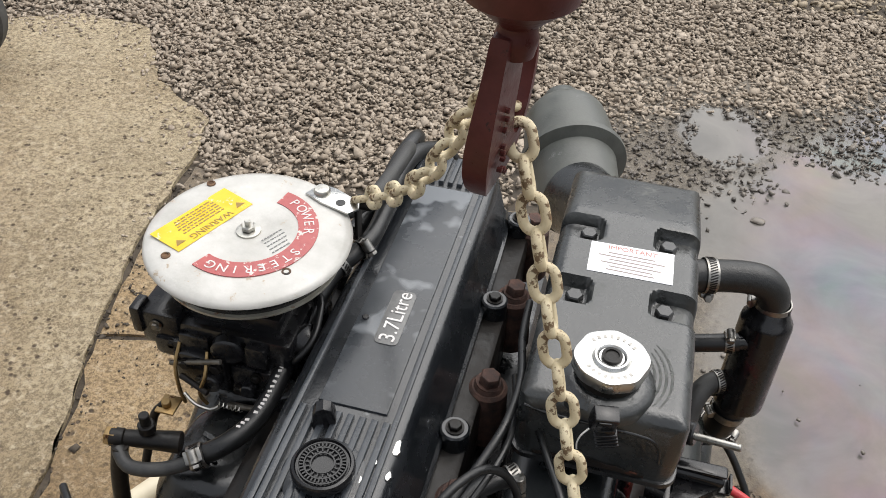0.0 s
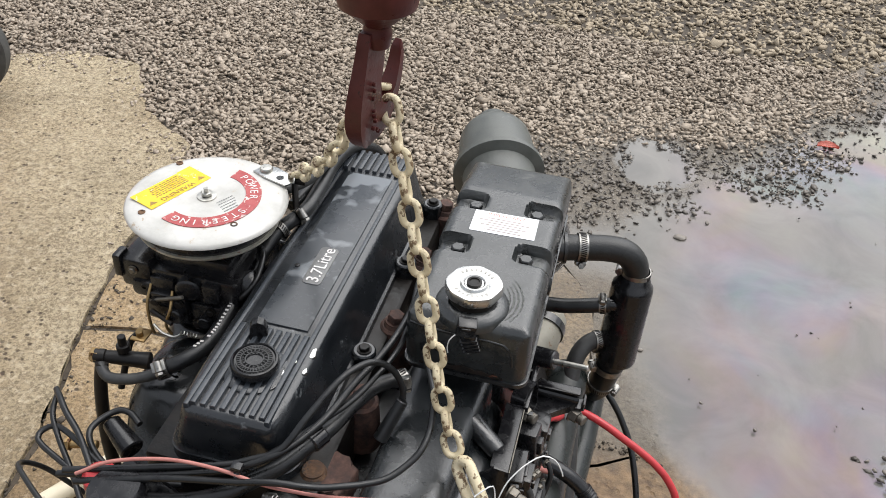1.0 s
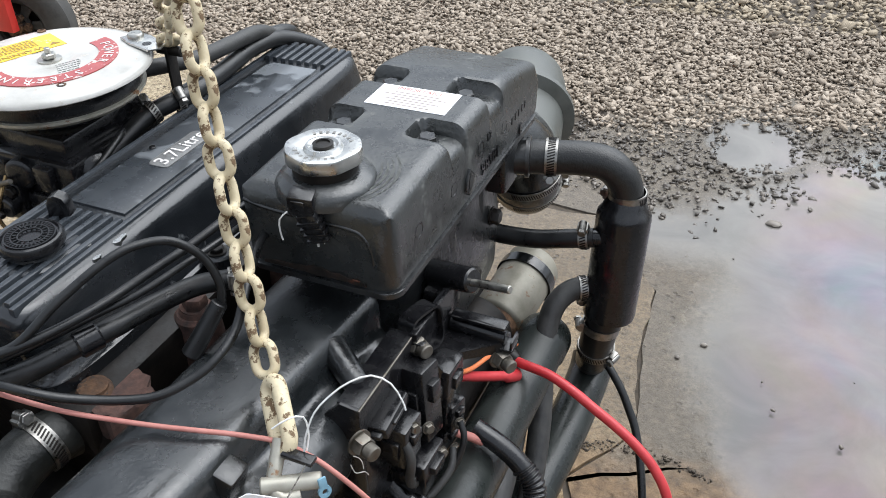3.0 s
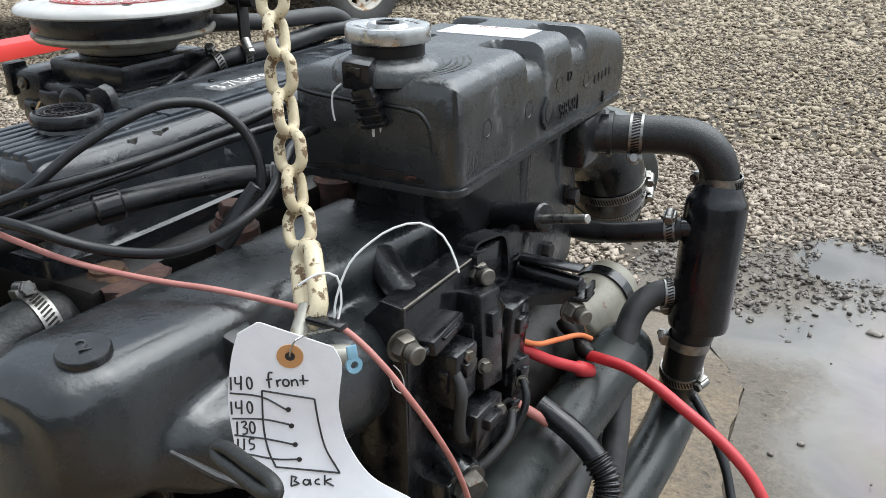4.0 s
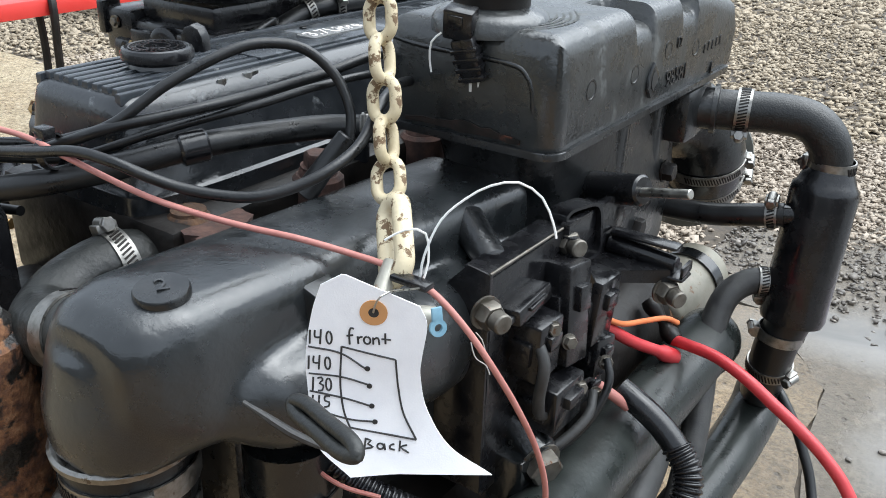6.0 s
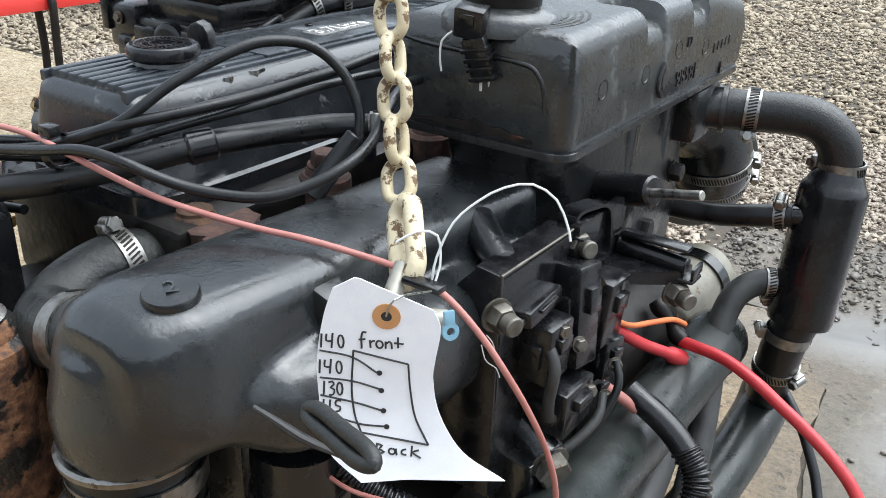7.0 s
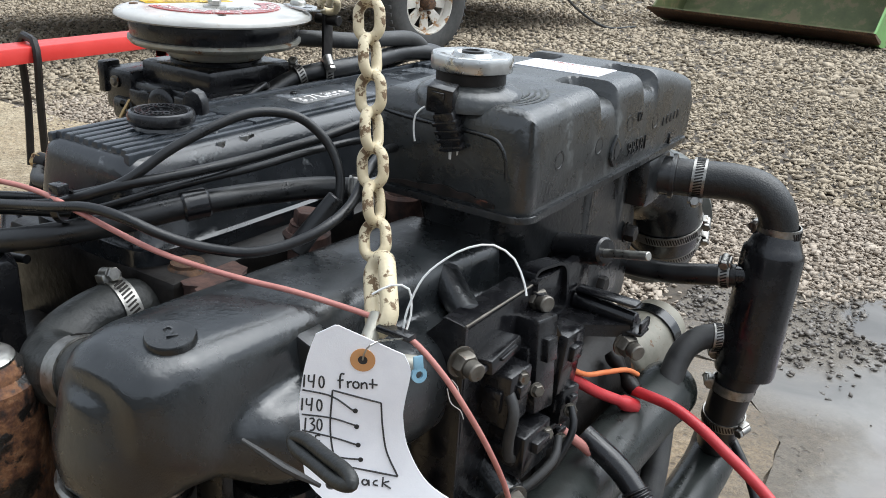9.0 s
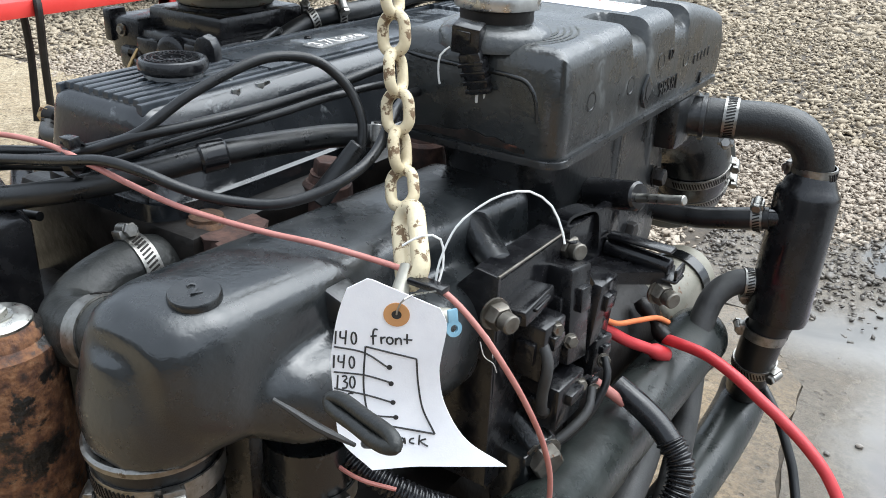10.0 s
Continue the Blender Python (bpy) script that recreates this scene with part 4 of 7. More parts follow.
    for name, lo, hi in (("top_casting", (-0.206, 0.146, 0.788), (-0.094, 0.274, 0.813)), ("throttle_body", (-0.226, 0.150, 0.700), (-0.080, 0.262, 0.744)), ("base_flange", (-0.195, 0.155, 0.675), (-0.105, 0.265, 0.702))):
        bm = bmesh.new()
        box(bm, lo, hi, 0.006)
        part(name, bm, PLASTIC, carb)
    bm = bmesh.new()
    box(bm, (-0.252, 0.130, 0.752), (-0.205, 0.215, 0.800), 0.006)
    box(bm, (-0.258, 0.126, 0.770), (-0.246, 0.150, 0.806), 0.003)
    box(bm, (-0.236, 0.124, 0.742), (-0.196, 0.160, 0.770), 0.008)
    part("choke_housing", bm, PLASTIC, carb)
    bm = bmesh.new()
    box(bm, (-0.212, 0.118, 0.712), (-0.150, 0.15, 0.760), 0.005)
    box(bm, (-0.15, 0.125, 0.70), (-0.10, 0.15, 0.75), 0.005)
    rod(bm, (-0.165, 0.12, 0.735), (-0.165, 0.105, 0.735), 0.012)
    rod(bm, (-0.125, 0.13, 0.728), (-0.125, 0.112, 0.728), 0.009)
    part("float_bowl", bm, PLASTIC, carb)
    bm = bmesh.new()
    lathe(bm, Matrix.Translation((-0.086, 0.172, 0.766)) @ turn_to((1, -0.5, 0.1)), [(0.014, 0), (0.020, 0.003), (0.021, 0.010), (0.023, 0.011), (0.023, 0.014), (0.020, 0.016), (0.015, 0.024), (0.006, 0.026)], 24)
    part("vacuum_pod", bm, PLASTIC, carb)
    bm = bmesh.new()
    lathe(bm, Matrix.Translation((-0.150, 0.134, 0.772)) @ turn_to((0.2, -1, 0)), [(0.018, 0), (0.018, 0.010), (0.016, 0.012), (0.012, 0.013), (0.0, 0.013)], 24)
    part("choke_cap", bm, PLASTIC, carb)
    for x0, x1, y, z0, z1 in ((-0.205, -0.170, 0.126, 0.752, 0.782), (-0.128, -0.104, 0.124, 0.756, 0.786), (-0.222, -0.206, 0.140, 0.742, 0.772)):
        bm = bmesh.new()
        box(bm, (x0, y, z0), (x1, y + 0.012, z1), 0.003)
        part("cast_lug", bm, PLASTIC, carb)
    bm = bmesh.new()
    tube(bm, [(-0.090, 0.150, 0.752), (-0.076, 0.140, 0.768), (-0.064, 0.160, 0.784), (-0.070, 0.200, 0.795), (-0.084, 0.225, 0.790)], 0.004, 10)
    part("vacuum_hose", bm, RUBBER, carb)
    rnd = random.Random(17)
    for x, y, z, d in ((-0.196, 0.117, 0.748, (0, -1, 0)), (-0.160, 0.117, 0.752, (0, -1, 0)), (-0.118, 0.124, 0.742, (0, -1, 0)), (-0.140, 0.124, 0.716, (0, -1, 0)), (-0.182, 0.117, 0.722, (0, -1, 0)), (-0.094, 0.165, 0.757, (1, 0, 0)), (-0.094, 0.205, 0.760, (1, 0, 0)), (-0.094, 0.250, 0.757, (1, 0, 0)), (-0.104, 0.185, 0.715, (1, 0, 0)), (-0.104, 0.235, 0.705, (1, 0, 0)), (-0.230, 0.129, 0.785, (0, -1, 0)), (-0.215, 0.129, 0.762, (0, -1, 0))):
        bm = bmesh.new()
        hex_bolt(bm, (x, y, z), d, rnd.uniform(0.0045, 0.0065), 0.005, 0.007)
        part("carburettor_screw", bm, rnd.choice((DULL, GREASE, GREASE)), carb, "small dirty screw")
    for a, b, w in (((-0.200, 0.110, 0.735), (-0.165, 0.100, 0.728), 0.0035), ((-0.150, 0.112, 0.700), (-0.112, 0.106, 0.712), 0.0035), ((-0.090, 0.150, 0.735), (-0.088, 0.245, 0.730), 0.003), ((-0.098, 0.140, 0.770), (-0.092, 0.260, 0.778), 0.004), ((-0.215, 0.118, 0.742), (-0.150, 0.112, 0.770), 0.003)):
        bm = bmesh.new()
        rod(bm, a, b, w)
        part("lever_arm", bm, rnd.choice((GREASE, DULL)), carb)
    for pts in ([(-0.205, 0.128, 0.768), (-0.206, 0.112, 0.745), (-0.201, 0.104, 0.715), (-0.196, 0.102, 0.700)], [(-0.172, 0.125, 0.765), (-0.168, 0.106, 0.748), (-0.176, 0.102, 0.722), (-0.170, 0.103, 0.705)]):
        bm = bmesh.new()
        tube(bm, pts, 0.0022, 8)
        part("linkage_rod", bm, BRASS, carb, "bent brass linkage rod")
    bm = bmesh.new()
    tube(bm, [(-0.192, 0.098, 0.722), (-0.178, 0.092, 0.716), (-0.160, 0.092, 0.712), (-0.150, 0.094, 0.718)], 0.0022, 8)
    part("linkage_rod", bm, STEEL, carb)
    bm = bmesh.new()
    line = [(-0.150 + 0.0008 * i, 0.094 + 0.003 * math.cos(1.1 * i), 0.722 + 0.003 * math.sin(1.1 * i)) for i in range(34)]
    tube(bm, line, 0.0007, 6, step=0.001, smooth=False)
    part("return_spring", bm, STEEL, carb, "small steel return spring")
    bm = bmesh.new()
    box(bm, (-0.222, 0.080, 0.700), (-0.200, 0.105, 0.703), 0.001, None)
    rod(bm, (-0.212, 0.090, 0.703), (-0.212, 0.090, 0.711), 0.005)
    part("cable_bracket", bm, BRASS, carb)
    bm = bmesh.new()
    tube(bm, [(-0.214, 0.092, 0.705), (-0.226, 0.085, 0.690), (-0.232, 0.075, 0.660), (-0.238, 0.06, 0.62)], 0.005, 10)
    part("throttle_cable", bm, GREASE, carb)


build_air_cleaner()


# intake side
def build_intake():
    bm = bmesh.new()
    loft(bm, [(pose(-0.15, 0.21, 0.68), 0.062, 0.065, 3.5), (pose(-0.152, 0.20, 0.655), 0.064, 0.075, 3), (pose(-0.150, 0.17, 0.615), 0.070, 0.13, 3), (pose(-0.135, 0.18, 0.56), 0.060, 0.17, 3), (pose(-0.12, 0.20, 0.50), 0.03, 0.17, 3)])
    loft(bm, [(pose(-0.135, 0.085, 0.690), 0.030, 0.04, 3), (pose(-0.140, 0.072, 0.683), 0.048, 0.055, 3), (pose(-0.144, 0.055, 0.650), 0.060, 0.062, 2.6), (pose(-0.140, 0.02, 0.600), 0.056, 0.065, 2.6), (pose(-0.125, -0.01, 0.545), 0.045, 0.065, 2.6), (pose(-0.115, -0.02, 0.50), 0.03, 0.06, 2.6)])
    manifold = cast_part("intake_manifold", bm, BLACK, engine, "smooth black cast intake manifold")
    for i in range(3):
        bm = bmesh.new()
        prism(bm, rounded(0.030, 0.005, 0.002), 0, 0.0012, 0, pose(-0.148, 0.050 + 0.010 * i, 0.692, 12, 0, -20))
        part("cast_mark", bm, BLACK, manifold)
    bm = bmesh.new()
    rod(bm, (-0.247, 0.034, 0.707), (-0.232, 0.038, 0.705), 0.010)
    rod(bm, (-0.234, 0.038, 0.705), (-0.175, 0.052, 0.700), 0.0085, 0.012)
    rod(bm, (-0.208, 0.046, 0.716), (-0.208, 0.046, 0.728), 0.009)
    rod(bm, (-0.208, 0.046, 0.728), (-0.208, 0.046, 0.742), 0.0055)
    fit_ = part("fuel_inlet", bm, GREASE, engine, "greasy metal fuel inlet elbow")
    bm = bmesh.new()
    hex_bolt(bm, (-0.240, 0.036, 0.706), (-1, -0.2, 0.1), 0.0105, 0.012)
    part("inlet_nut", bm, BRASS, fit_, "dull brass inlet nut")
    bm = bmesh.new()
    tube(bm, [(-0.232, 0.028, 0.705), (-0.236, 0.02, 0.67), (-0.236, 0.01, 0.62), (-0.232, 0.0, 0.56), (-0.22, -0.01, 0.48)], 0.009, 12)
    part("drain_pipe", bm, GREASE, engine)
    bm = bmesh.new()
    rod(bm, (-0.262, -0.035, 0.60), (-0.225, -0.028, 0.602), 0.006)
    hex_bolt(bm, (-0.260, -0.035, 0.60), (-1, -0.1, 0), 0.010, 0.008)
    part("side_bolt", bm, BRASS, engine)
    bm = bmesh.new()
    tube(bm, [(-0.234, 0.026, 0.700), (-0.215, 0.012, 0.697), (-0.185, 0.014, 0.700), (-0.158, 0.024, 0.706), (-0.142, 0.032, 0.713)], 0.0075, 12)
    part("fuel_pipe", bm, GREYRUB, engine, "grey metal fuel pipe")
    bm = bmesh.new()
    hose = bm
    tube(hose, [(-0.148, 0.031, 0.712), (-0.120, 0.050, 0.722), (-0.100, 0.085, 0.730), (-0.092, 0.14, 0.748), (-0.085, 0.20, 0.773), (-0.074, 0.252, 0.795), (-0.060, 0.279, 0.803), (-0.048, 0.312, 0.806), (-0.048, 0.370, 0.808), (-0.050, 0.44, 0.811), (-0.042, 0.50, 0.804), (-0.02, 0.55, 0.775), (0.0, 0.57, 0.73)], 0.0108, 14)
    hose = part("fuel_hose", hose, RUBBER, engine, "black fuel hose beside the valve cover")
    rnd = random.Random(21)
    for i, p in enumerate(spline([(-0.112, 0.064, 0.7355), (-0.098, 0.088, 0.7425), (-0.092, 0.13, 0.7555), (-0.086, 0.19, 0.7795)], 0.0052)):
        if rnd.random() < 0.8:
            bm = bmesh.new()
            box(bm, (-0.0022, -0.0014, -0.002), (0.0022, 0.0014, 0.0006), 0, Matrix.Translation(p) @ pose(0, 0, 0, 6, 0, rnd.uniform(-20, 20)))
            part("print_line", bm, PALE, hose, smooth=False)
    clamp((-0.145, 0.032, 0.7135), (1, 0.6, 0.3), 0.0118, hose, 0.016, (0, -1, 1))
    clamp((-0.0695, 0.262, 0.7985), (0.5, 1, 0.35), 0.0116, hose, 0.009, (-1, 0, 0.6))
    clamp((-0.053, 0.290, 0.8045), (0.6, 1, 0.12), 0.0116, hose, 0.009, (1, -0.4, 1))
    # breather hoses behind the air cleaner
    bm = bmesh.new()
    tube(bm, [(-0.125, 0.250, 0.838), (-0.080, 0.310, 0.836), (-0.060, 0.350, 0.833), (-0.052, 0.40, 0.832), (-0.050, 0.46, 0.826), (-0.058, 0.505, 0.800), (-0.066, 0.52, 0.76), (-0.068, 0.52, 0.68)], 0.0098, 14)
    part("breather_hose", bm, GREYRUB, engine, "grey curved breather hose")
    bm = bmesh.new()
    tube(bm, [(-0.078, 0.33, 0.790), (-0.066, 0.40, 0.796), (-0.062, 0.47, 0.806), (-0.058, 0.53, 0.800), (-0.065, 0.57, 0.77), (-0.07, 0.58, 0.70), (-0.07, 0.57, 0.60)], 0.0112, 14)
    part("breather_hose", bm, RUBBER, engine)
    bm = bmesh.new()
    box(bm, (-0.062, 0.291, 0.70), (-0.058, 0.307, 0.870), 0.001)
    rod(bm, (-0.076, 0.299, 0.862), (-0.042, 0.299, 0.862), 0.006)
    part("lifting_eye", bm, GREASE, engine, "grey steel lifting bracket")


build_intake()


# expansion tank: heightfield top with four bolt pockets, straight sides
TX0, TX1, TY0, TY1, TZ0, TZ1 = 0.164, 0.322, 0.098, 0.497, 0.756, 0.850
POCKETS = [(0.288, 0.249), (0.286, 0.354), (0.195, 0.247), (0.197, 0.352)]


def tank_top(x, y):
    d = min(x - TX0, TX1 - x, y - TY0, TY1 - y)
    r = 0.017
    drop = r - math.sqrt(max(0.0, r * r - (r - min(d, r)) ** 2))
    z = TZ1 - drop - 0.004 * max(0.0, (0.21 - y) / 0.11) - 0.020 * max(0.0, (y - 0.385) / 0.105) ** 1.2
    for px, py in POCKETS:
        out = 1 if px > 0.24 else -1
        across = (x - px) * out
        q = max(abs(y - py) - 0.010, 0.0)
        near = math.hypot(q, max(-across - 0.006, 0.0)) if across < 0 else q
        t = min(1.0, max(0.0, (0.0115 - near) / 0.005))
        z -= 0.0145 * t * t * (3 - 2 * t)
    return max(z, TZ0 + 0.02)


def build_tank():
    bm = bmesh.new()
    nx, ny, c = 64, 150, 0.016
    rows = []
    for j in range(ny + 1):
        y = TY0 + (TY1 - TY0) * j / ny
        e = min(y - TY0, TY1 - y)
        cut = c - math.sqrt(max(0.0, c * c - (c - min(e, c)) ** 2))
        rows.append([bm.verts.new((TX0 + cut + (TX1 - TX0 - 2 * cut) * i / nx, y, tank_top(TX0 + cut + (TX1 - TX0 - 2 * cut) * i / nx, y))) for i in range(nx + 1)])
    for a, b in zip(rows, rows[1:]):
        for i in range(nx):
            bm.faces.new((a[i], a[i + 1], b[i + 1], b[i]))
    rim = rows[0] + [r[-1] for r in rows[1:-1]] + rows[-1][::-1] + [r[0] for r in rows[-2:0:-1]]
    belts = [rim]
    for z, inset in ((0.80, -0.001), (TZ0 + 0.010, 0.0), (TZ0 + 0.002, 0.002), (TZ0, 0.006)):
        belt = []
        for v in rim:
            x, y = v.co.x, v.co.y
            y += 0.014 * max(0.0, (y - 0.46) / 0.037)
            belt.append(bm.verts.new((x + inset * (0.241 - x) / 0.077, y + inset * (0.295 - y) / 0.197, min(z, v.co.z - 0.0005))))
        bridge(bm, belts[-1], belt)
        belts.append(belt)
    bm.faces.new(belts[-1])
    tank = part("expansion_tank", bm, TANKP, engine, "rounded black coolant tank with bolt pockets")
    for px, py in POCKETS:
        bm = bmesh.new()
        hex_bolt(bm, (px, py, 0.834), (0, 0, 1), 0.0095, 0.009, 0.0115)
        part("tank_bolt", bm, CAST, tank, "dirty hex bolt in a pocket")
    # raised lower lip and front beading
    bm = bmesh.new()
    prism(bm, [(x * 1.0 + 0.243, y + 0.2975) for x, y in rounded(0.163, 0.404, 0.018)], 0.7545, 0.7605, 0.001)
    part("lower_lip", bm, CAST, tank, "cast seam lip with rust spots")
    bm = bmesh.new()
    rnd = random.Random(5)
    low = [(0.185 + 0.009 * i, 0.7625 + rnd.uniform(0, 0.002)) for i in range(13)]
    high = [(0.185 + 0.009 * i, 0.7665 + 0.006 * math.sin(0.26 * i) * rnd.uniform(0.5, 1.2)) for i in range(13)]
    prism(bm, low + high[::-1], -0.0006, 0.0010, 0, Matrix(((1, 0, 0, 0), (0, 0, -1, 0.0975), (0, 1, 0, 0), (0, 0, 0, 1))))
    part("rust_streak", bm, RUSTDARK, tank, "rust bleeding along the seam", smooth=False)
    bm = bmesh.new()
    tube(bm, [(0.170, 0.1005, 0.828), (0.20, 0.0985, 0.825), (0.275, 0.0985, 0.823), (0.293, 0.0985, 0.818), (0.300, 0.0985, 0.806), (0.302, 0.0985, 0.790)], 0.0022, 10)
    part("front_bead", bm, BLACK, tank)
    # label
    bm = bmesh.new()
    prism(bm, [(0.202, 0.279), (0.2925, 0.281), (0.2915, 0.331), (0.2015, 0.328)], 0.8499, 0.8506)
    label = part("tank_label", bm, PAPER, tank, "white printed caution label", smooth=False)
    words("IMPORTANT", 0.0095, pose(0.247, 0.3225, 0.8508), material("label_red", [(0.35, 0.12, 0.10), (0.4, 0.16, 0.13)], 0.6), "label_lettering", tank, 0.0001)
    rnd = random.Random(8)
    for i in range(6):
        bm = bmesh.new()
        w = rnd.uniform(0.022, 0.036)
        prism(bm, [(0.247 - w, 0.3145 - 0.0055 * i), (0.247 + w, 0.3145 - 0.0055 * i), (0.247 + w, 0.3128 - 0.0055 * i), (0.247 - w, 0.3128 - 0.0055 * i)], 0.8505, 0.8508)
        part("print_line", bm, material("faint_print", [(0.20, 0.16, 0.15), (0.28, 0.23, 0.22)], 0.6, bump=0.0) if i == 0 else bpy.data.materials["faint_print"], tank, smooth=False)
    # filler neck and pressure cap
    bm = bmesh.new()
    lathe(bm, pose(0.240, 0.134, 0.842), [(0.036, 0.0), (0.034, 0.004), (0.030, 0.006), (0.030, 0.024), (0.033, 0.025), (0.033, 0.028)], 40)
    part("filler_neck", bm, GREASE, tank)
    bm = bmesh.new()
    lathe(bm, pose(0.240, 0.134, 0.838), [(0.047, 0.0), (0.0465, 0.009), (0.043, 0.014), (0.0375, 0.0165), (0.034, 0.0185), (0.031, 0.019)], 48)
    part("neck_boss", bm, TANKP, tank)
    cap = bmesh.new()
    seg = 72
    outline = []
    for i in range(seg):
        a = 2 * math.pi * i / seg
        ear = max(0.0, math.cos(2 * (a - 0.3))) ** 6
        outline.append(0.0342 + 0.0020 * ear + 0.0007 * math.cos(8 * a))
    rows = []
    for z, k in ((0.8675, 0.985), (0.8685, 1.0), (0.8775, 1.0), (0.8800, 0.97), (0.8805, 0.93), (0.8790, 0.56), (0.8785, 0.52), (0.8815, 0.46), (0.8815, 0.40), (0.8795, 0.34), (0.8795, 0.02)):
        rows.append([cap.verts.new((0.240 + (outline[i] if k > 0.9 else 0.0345) * k * math.cos(2 * math.pi * i / seg), 0.134 + (outline[i] if k > 0.9 else 0.0345) * k * math.sin(2 * math.pi * i / seg), z)) for i in range(seg)])
    for a, b in zip(rows, rows[1:]):
        bridge(cap, a, b)
    cap.faces.new(rows[0][::-1])
    cap.faces.new(rows[-1])
    part("pressure_cap", cap, CAPM, tank, "silver pressure cap with crimped edge")
    bm = bmesh.new()
    lathe(bm, pose(0.240, 0.134, 0.879), [(0.0095, 0), (0.0095, 0.0035), (0.0065, 0.004), (0.006, 0.0025), (0, 0.0025)], 28)
    part("cap_button", bm, GREASE, tank)
    for i in range(26):
        a = radians(360 * i / 26)
        if 0.08 < (i / 26) % 0.5 < 0.42:
            bm = bmesh.new()
            box(bm, (0.0235, -0.0014, 0.0), (0.0275, 0.0012, 0.0004), 0, pose(0.240, 0.134, 0.8796) @ pose(0, 0, 0, 0, 0, 360 * i / 26))
            part("cap_print", bm, STAIN, tank, smooth=False)
    # connector hanging over the front
    bm = bmesh.new()
    cm = pose(0.244, 0.086, 0.852, 14, 6, 14)
    box(bm, (-0.012, -0.008, -0.014), (0.011, 0.008, 0.009), 0.0018, cm)
    box(bm, (-0.008, -0.0095, -0.004), (0.004, -0.007, 0.006), 0.0008, cm)
    plug = part("sender_plug", bm, PLASTIC, tank, "black plastic connector with cut wires")
    low_ = cm @ pose(0.002, 0, -0.012, 0, -20, 0)
    bm = bmesh.new()
    box(bm, (-0.009, -0.009, -0.036), (0.010, 0.007, 0.0), 0.003, low_)
    lower = part("lower_body", bm, PLASTIC, plug)
    for i in range(4):
        bm = bmesh.new()
        box(bm, (-0.0102, -0.0102, -0.0335 + 0.0075 * i), (0.0112, 0.008, -0.0300 + 0.0075 * i), 0.0008, low_)
        part("rib", bm, PLASTIC, lower)
    for x in (-0.004, 0.003):
        bm = bmesh.new()
        rod(bm, low_ @ Vector((x, -0.002, -0.036)), low_ @ Vector((x - 0.002, -0.003, -0.044)), 0.0013)
        part("wire_stub", bm, WHITEW, lower)
    bm = bmesh.new()
    tube(bm, [(0.232, 0.078, 0.842), (0.226, 0.074, 0.835), (0.224, 0.075, 0.822), (0.225, 0.076, 0.812)], 0.0008, 6)
    part("wire_end", bm, WHITEW, tank)
    # casting marks on the side
    sm = Matrix(((0, 0, 1, 0.3226), (1, 0, 0, 0), (0, 1, 0, 0), (0, 0, 0, 1)))
    for y, z in ((0.150, 0.800), (0.233, 0.797), (0.305, 0.806), (0.377, 0.797)):
        bm = bmesh.new()
        lathe(bm, sm @ pose(y, z, -0.001), [(0.0085, 0), (0.0085, 0.0016), (0.0070, 0.0016), (0.0065, 0.0011), (0, 0.0011)], 24)
        part("cast_ring", bm, BLACK, tank)
    # raised figures share the tank's paint; the darker colour stands for their shading
    for text, y, z, size in (("98581", 0.333, 0.778, 0.0215), ("12", 0.329, 0.809, 0.0135), ("E", 0.434, 0.767, 0.0175)):
        words(text, size, sm @ pose(y, z, 0.0), PLASTIC, "cast_number", tank, 0.0011)
    for y, z, w, h in ((0.404, 0.792, 0.005, 0.010), (0.415, 0.793, 0.005, 0.010), (0.426, 0.793, 0.005, 0.010), (0.437, 0.794, 0.005, 0.010), (0.448, 0.794, 0.005, 0.010)):
        bm = bmesh.new()
        prism(bm, [(p + y, q + z) for p, q in rounded(w, h, 0.0015, 3)], -0.001, 0.0009, 0.0003, sm)
        part("cast_mark", bm, PLASTIC, tank)
    bm = bmesh.new()
    prism(bm, [(0.2695, 0.7695), (0.281, 0.780), (0.2815, 0.790), (0.270, 0.801), (0.261, 0.790), (0.2605, 0.779)], -0.001, 0.0030, 0.0006, sm)
    part("cast_diamond", bm, BLACK, tank)
    # black inlay on the diamond paints the shade of its hole
    bm = bmesh.new()
    prism(bm, [(0.2705, 0.776), (0.2770, 0.782), (0.2775, 0.789), (0.2710, 0.795), (0.2660, 0.789), (0.2655, 0.782)], 0.0020, 0.0036, 0, sm)
    part("diamond_shade", bm, INK, tank, smooth=False)
    # swirl of chalky scratches lying on the top
    for k in range(4):
        bm = bmesh.new()
        r = 0.044 + 0.0055 * k
        rows = []
        for i in range(15):
            t = radians(-42 + 5.6 * i + 3 * k)
            w = 0.0013 * math.sin(math.pi * (i + 0.5) / 15) + 0.0002
            rows.append([bm.verts.new((x, y, tank_top(x, y) + 0.0003)) for x, y in ((0.240 + q * math.cos(t), 0.148 + q * math.sin(t)) for q in (r - w, r + w)) ])
        for (a0, a1), (b0, b1) in zip(rows, rows[1:]):
            bm.faces.new((a0, a1, b1, b0))
        bmesh.ops.solidify(bm, geom=bm.faces[:], thickness=0.0003)
        part("chalk_mark", bm, CHALK, tank, "pale rubbed mark on the paint", smooth=False)

    # exhaust body below the tank
    bm = bmesh.new()
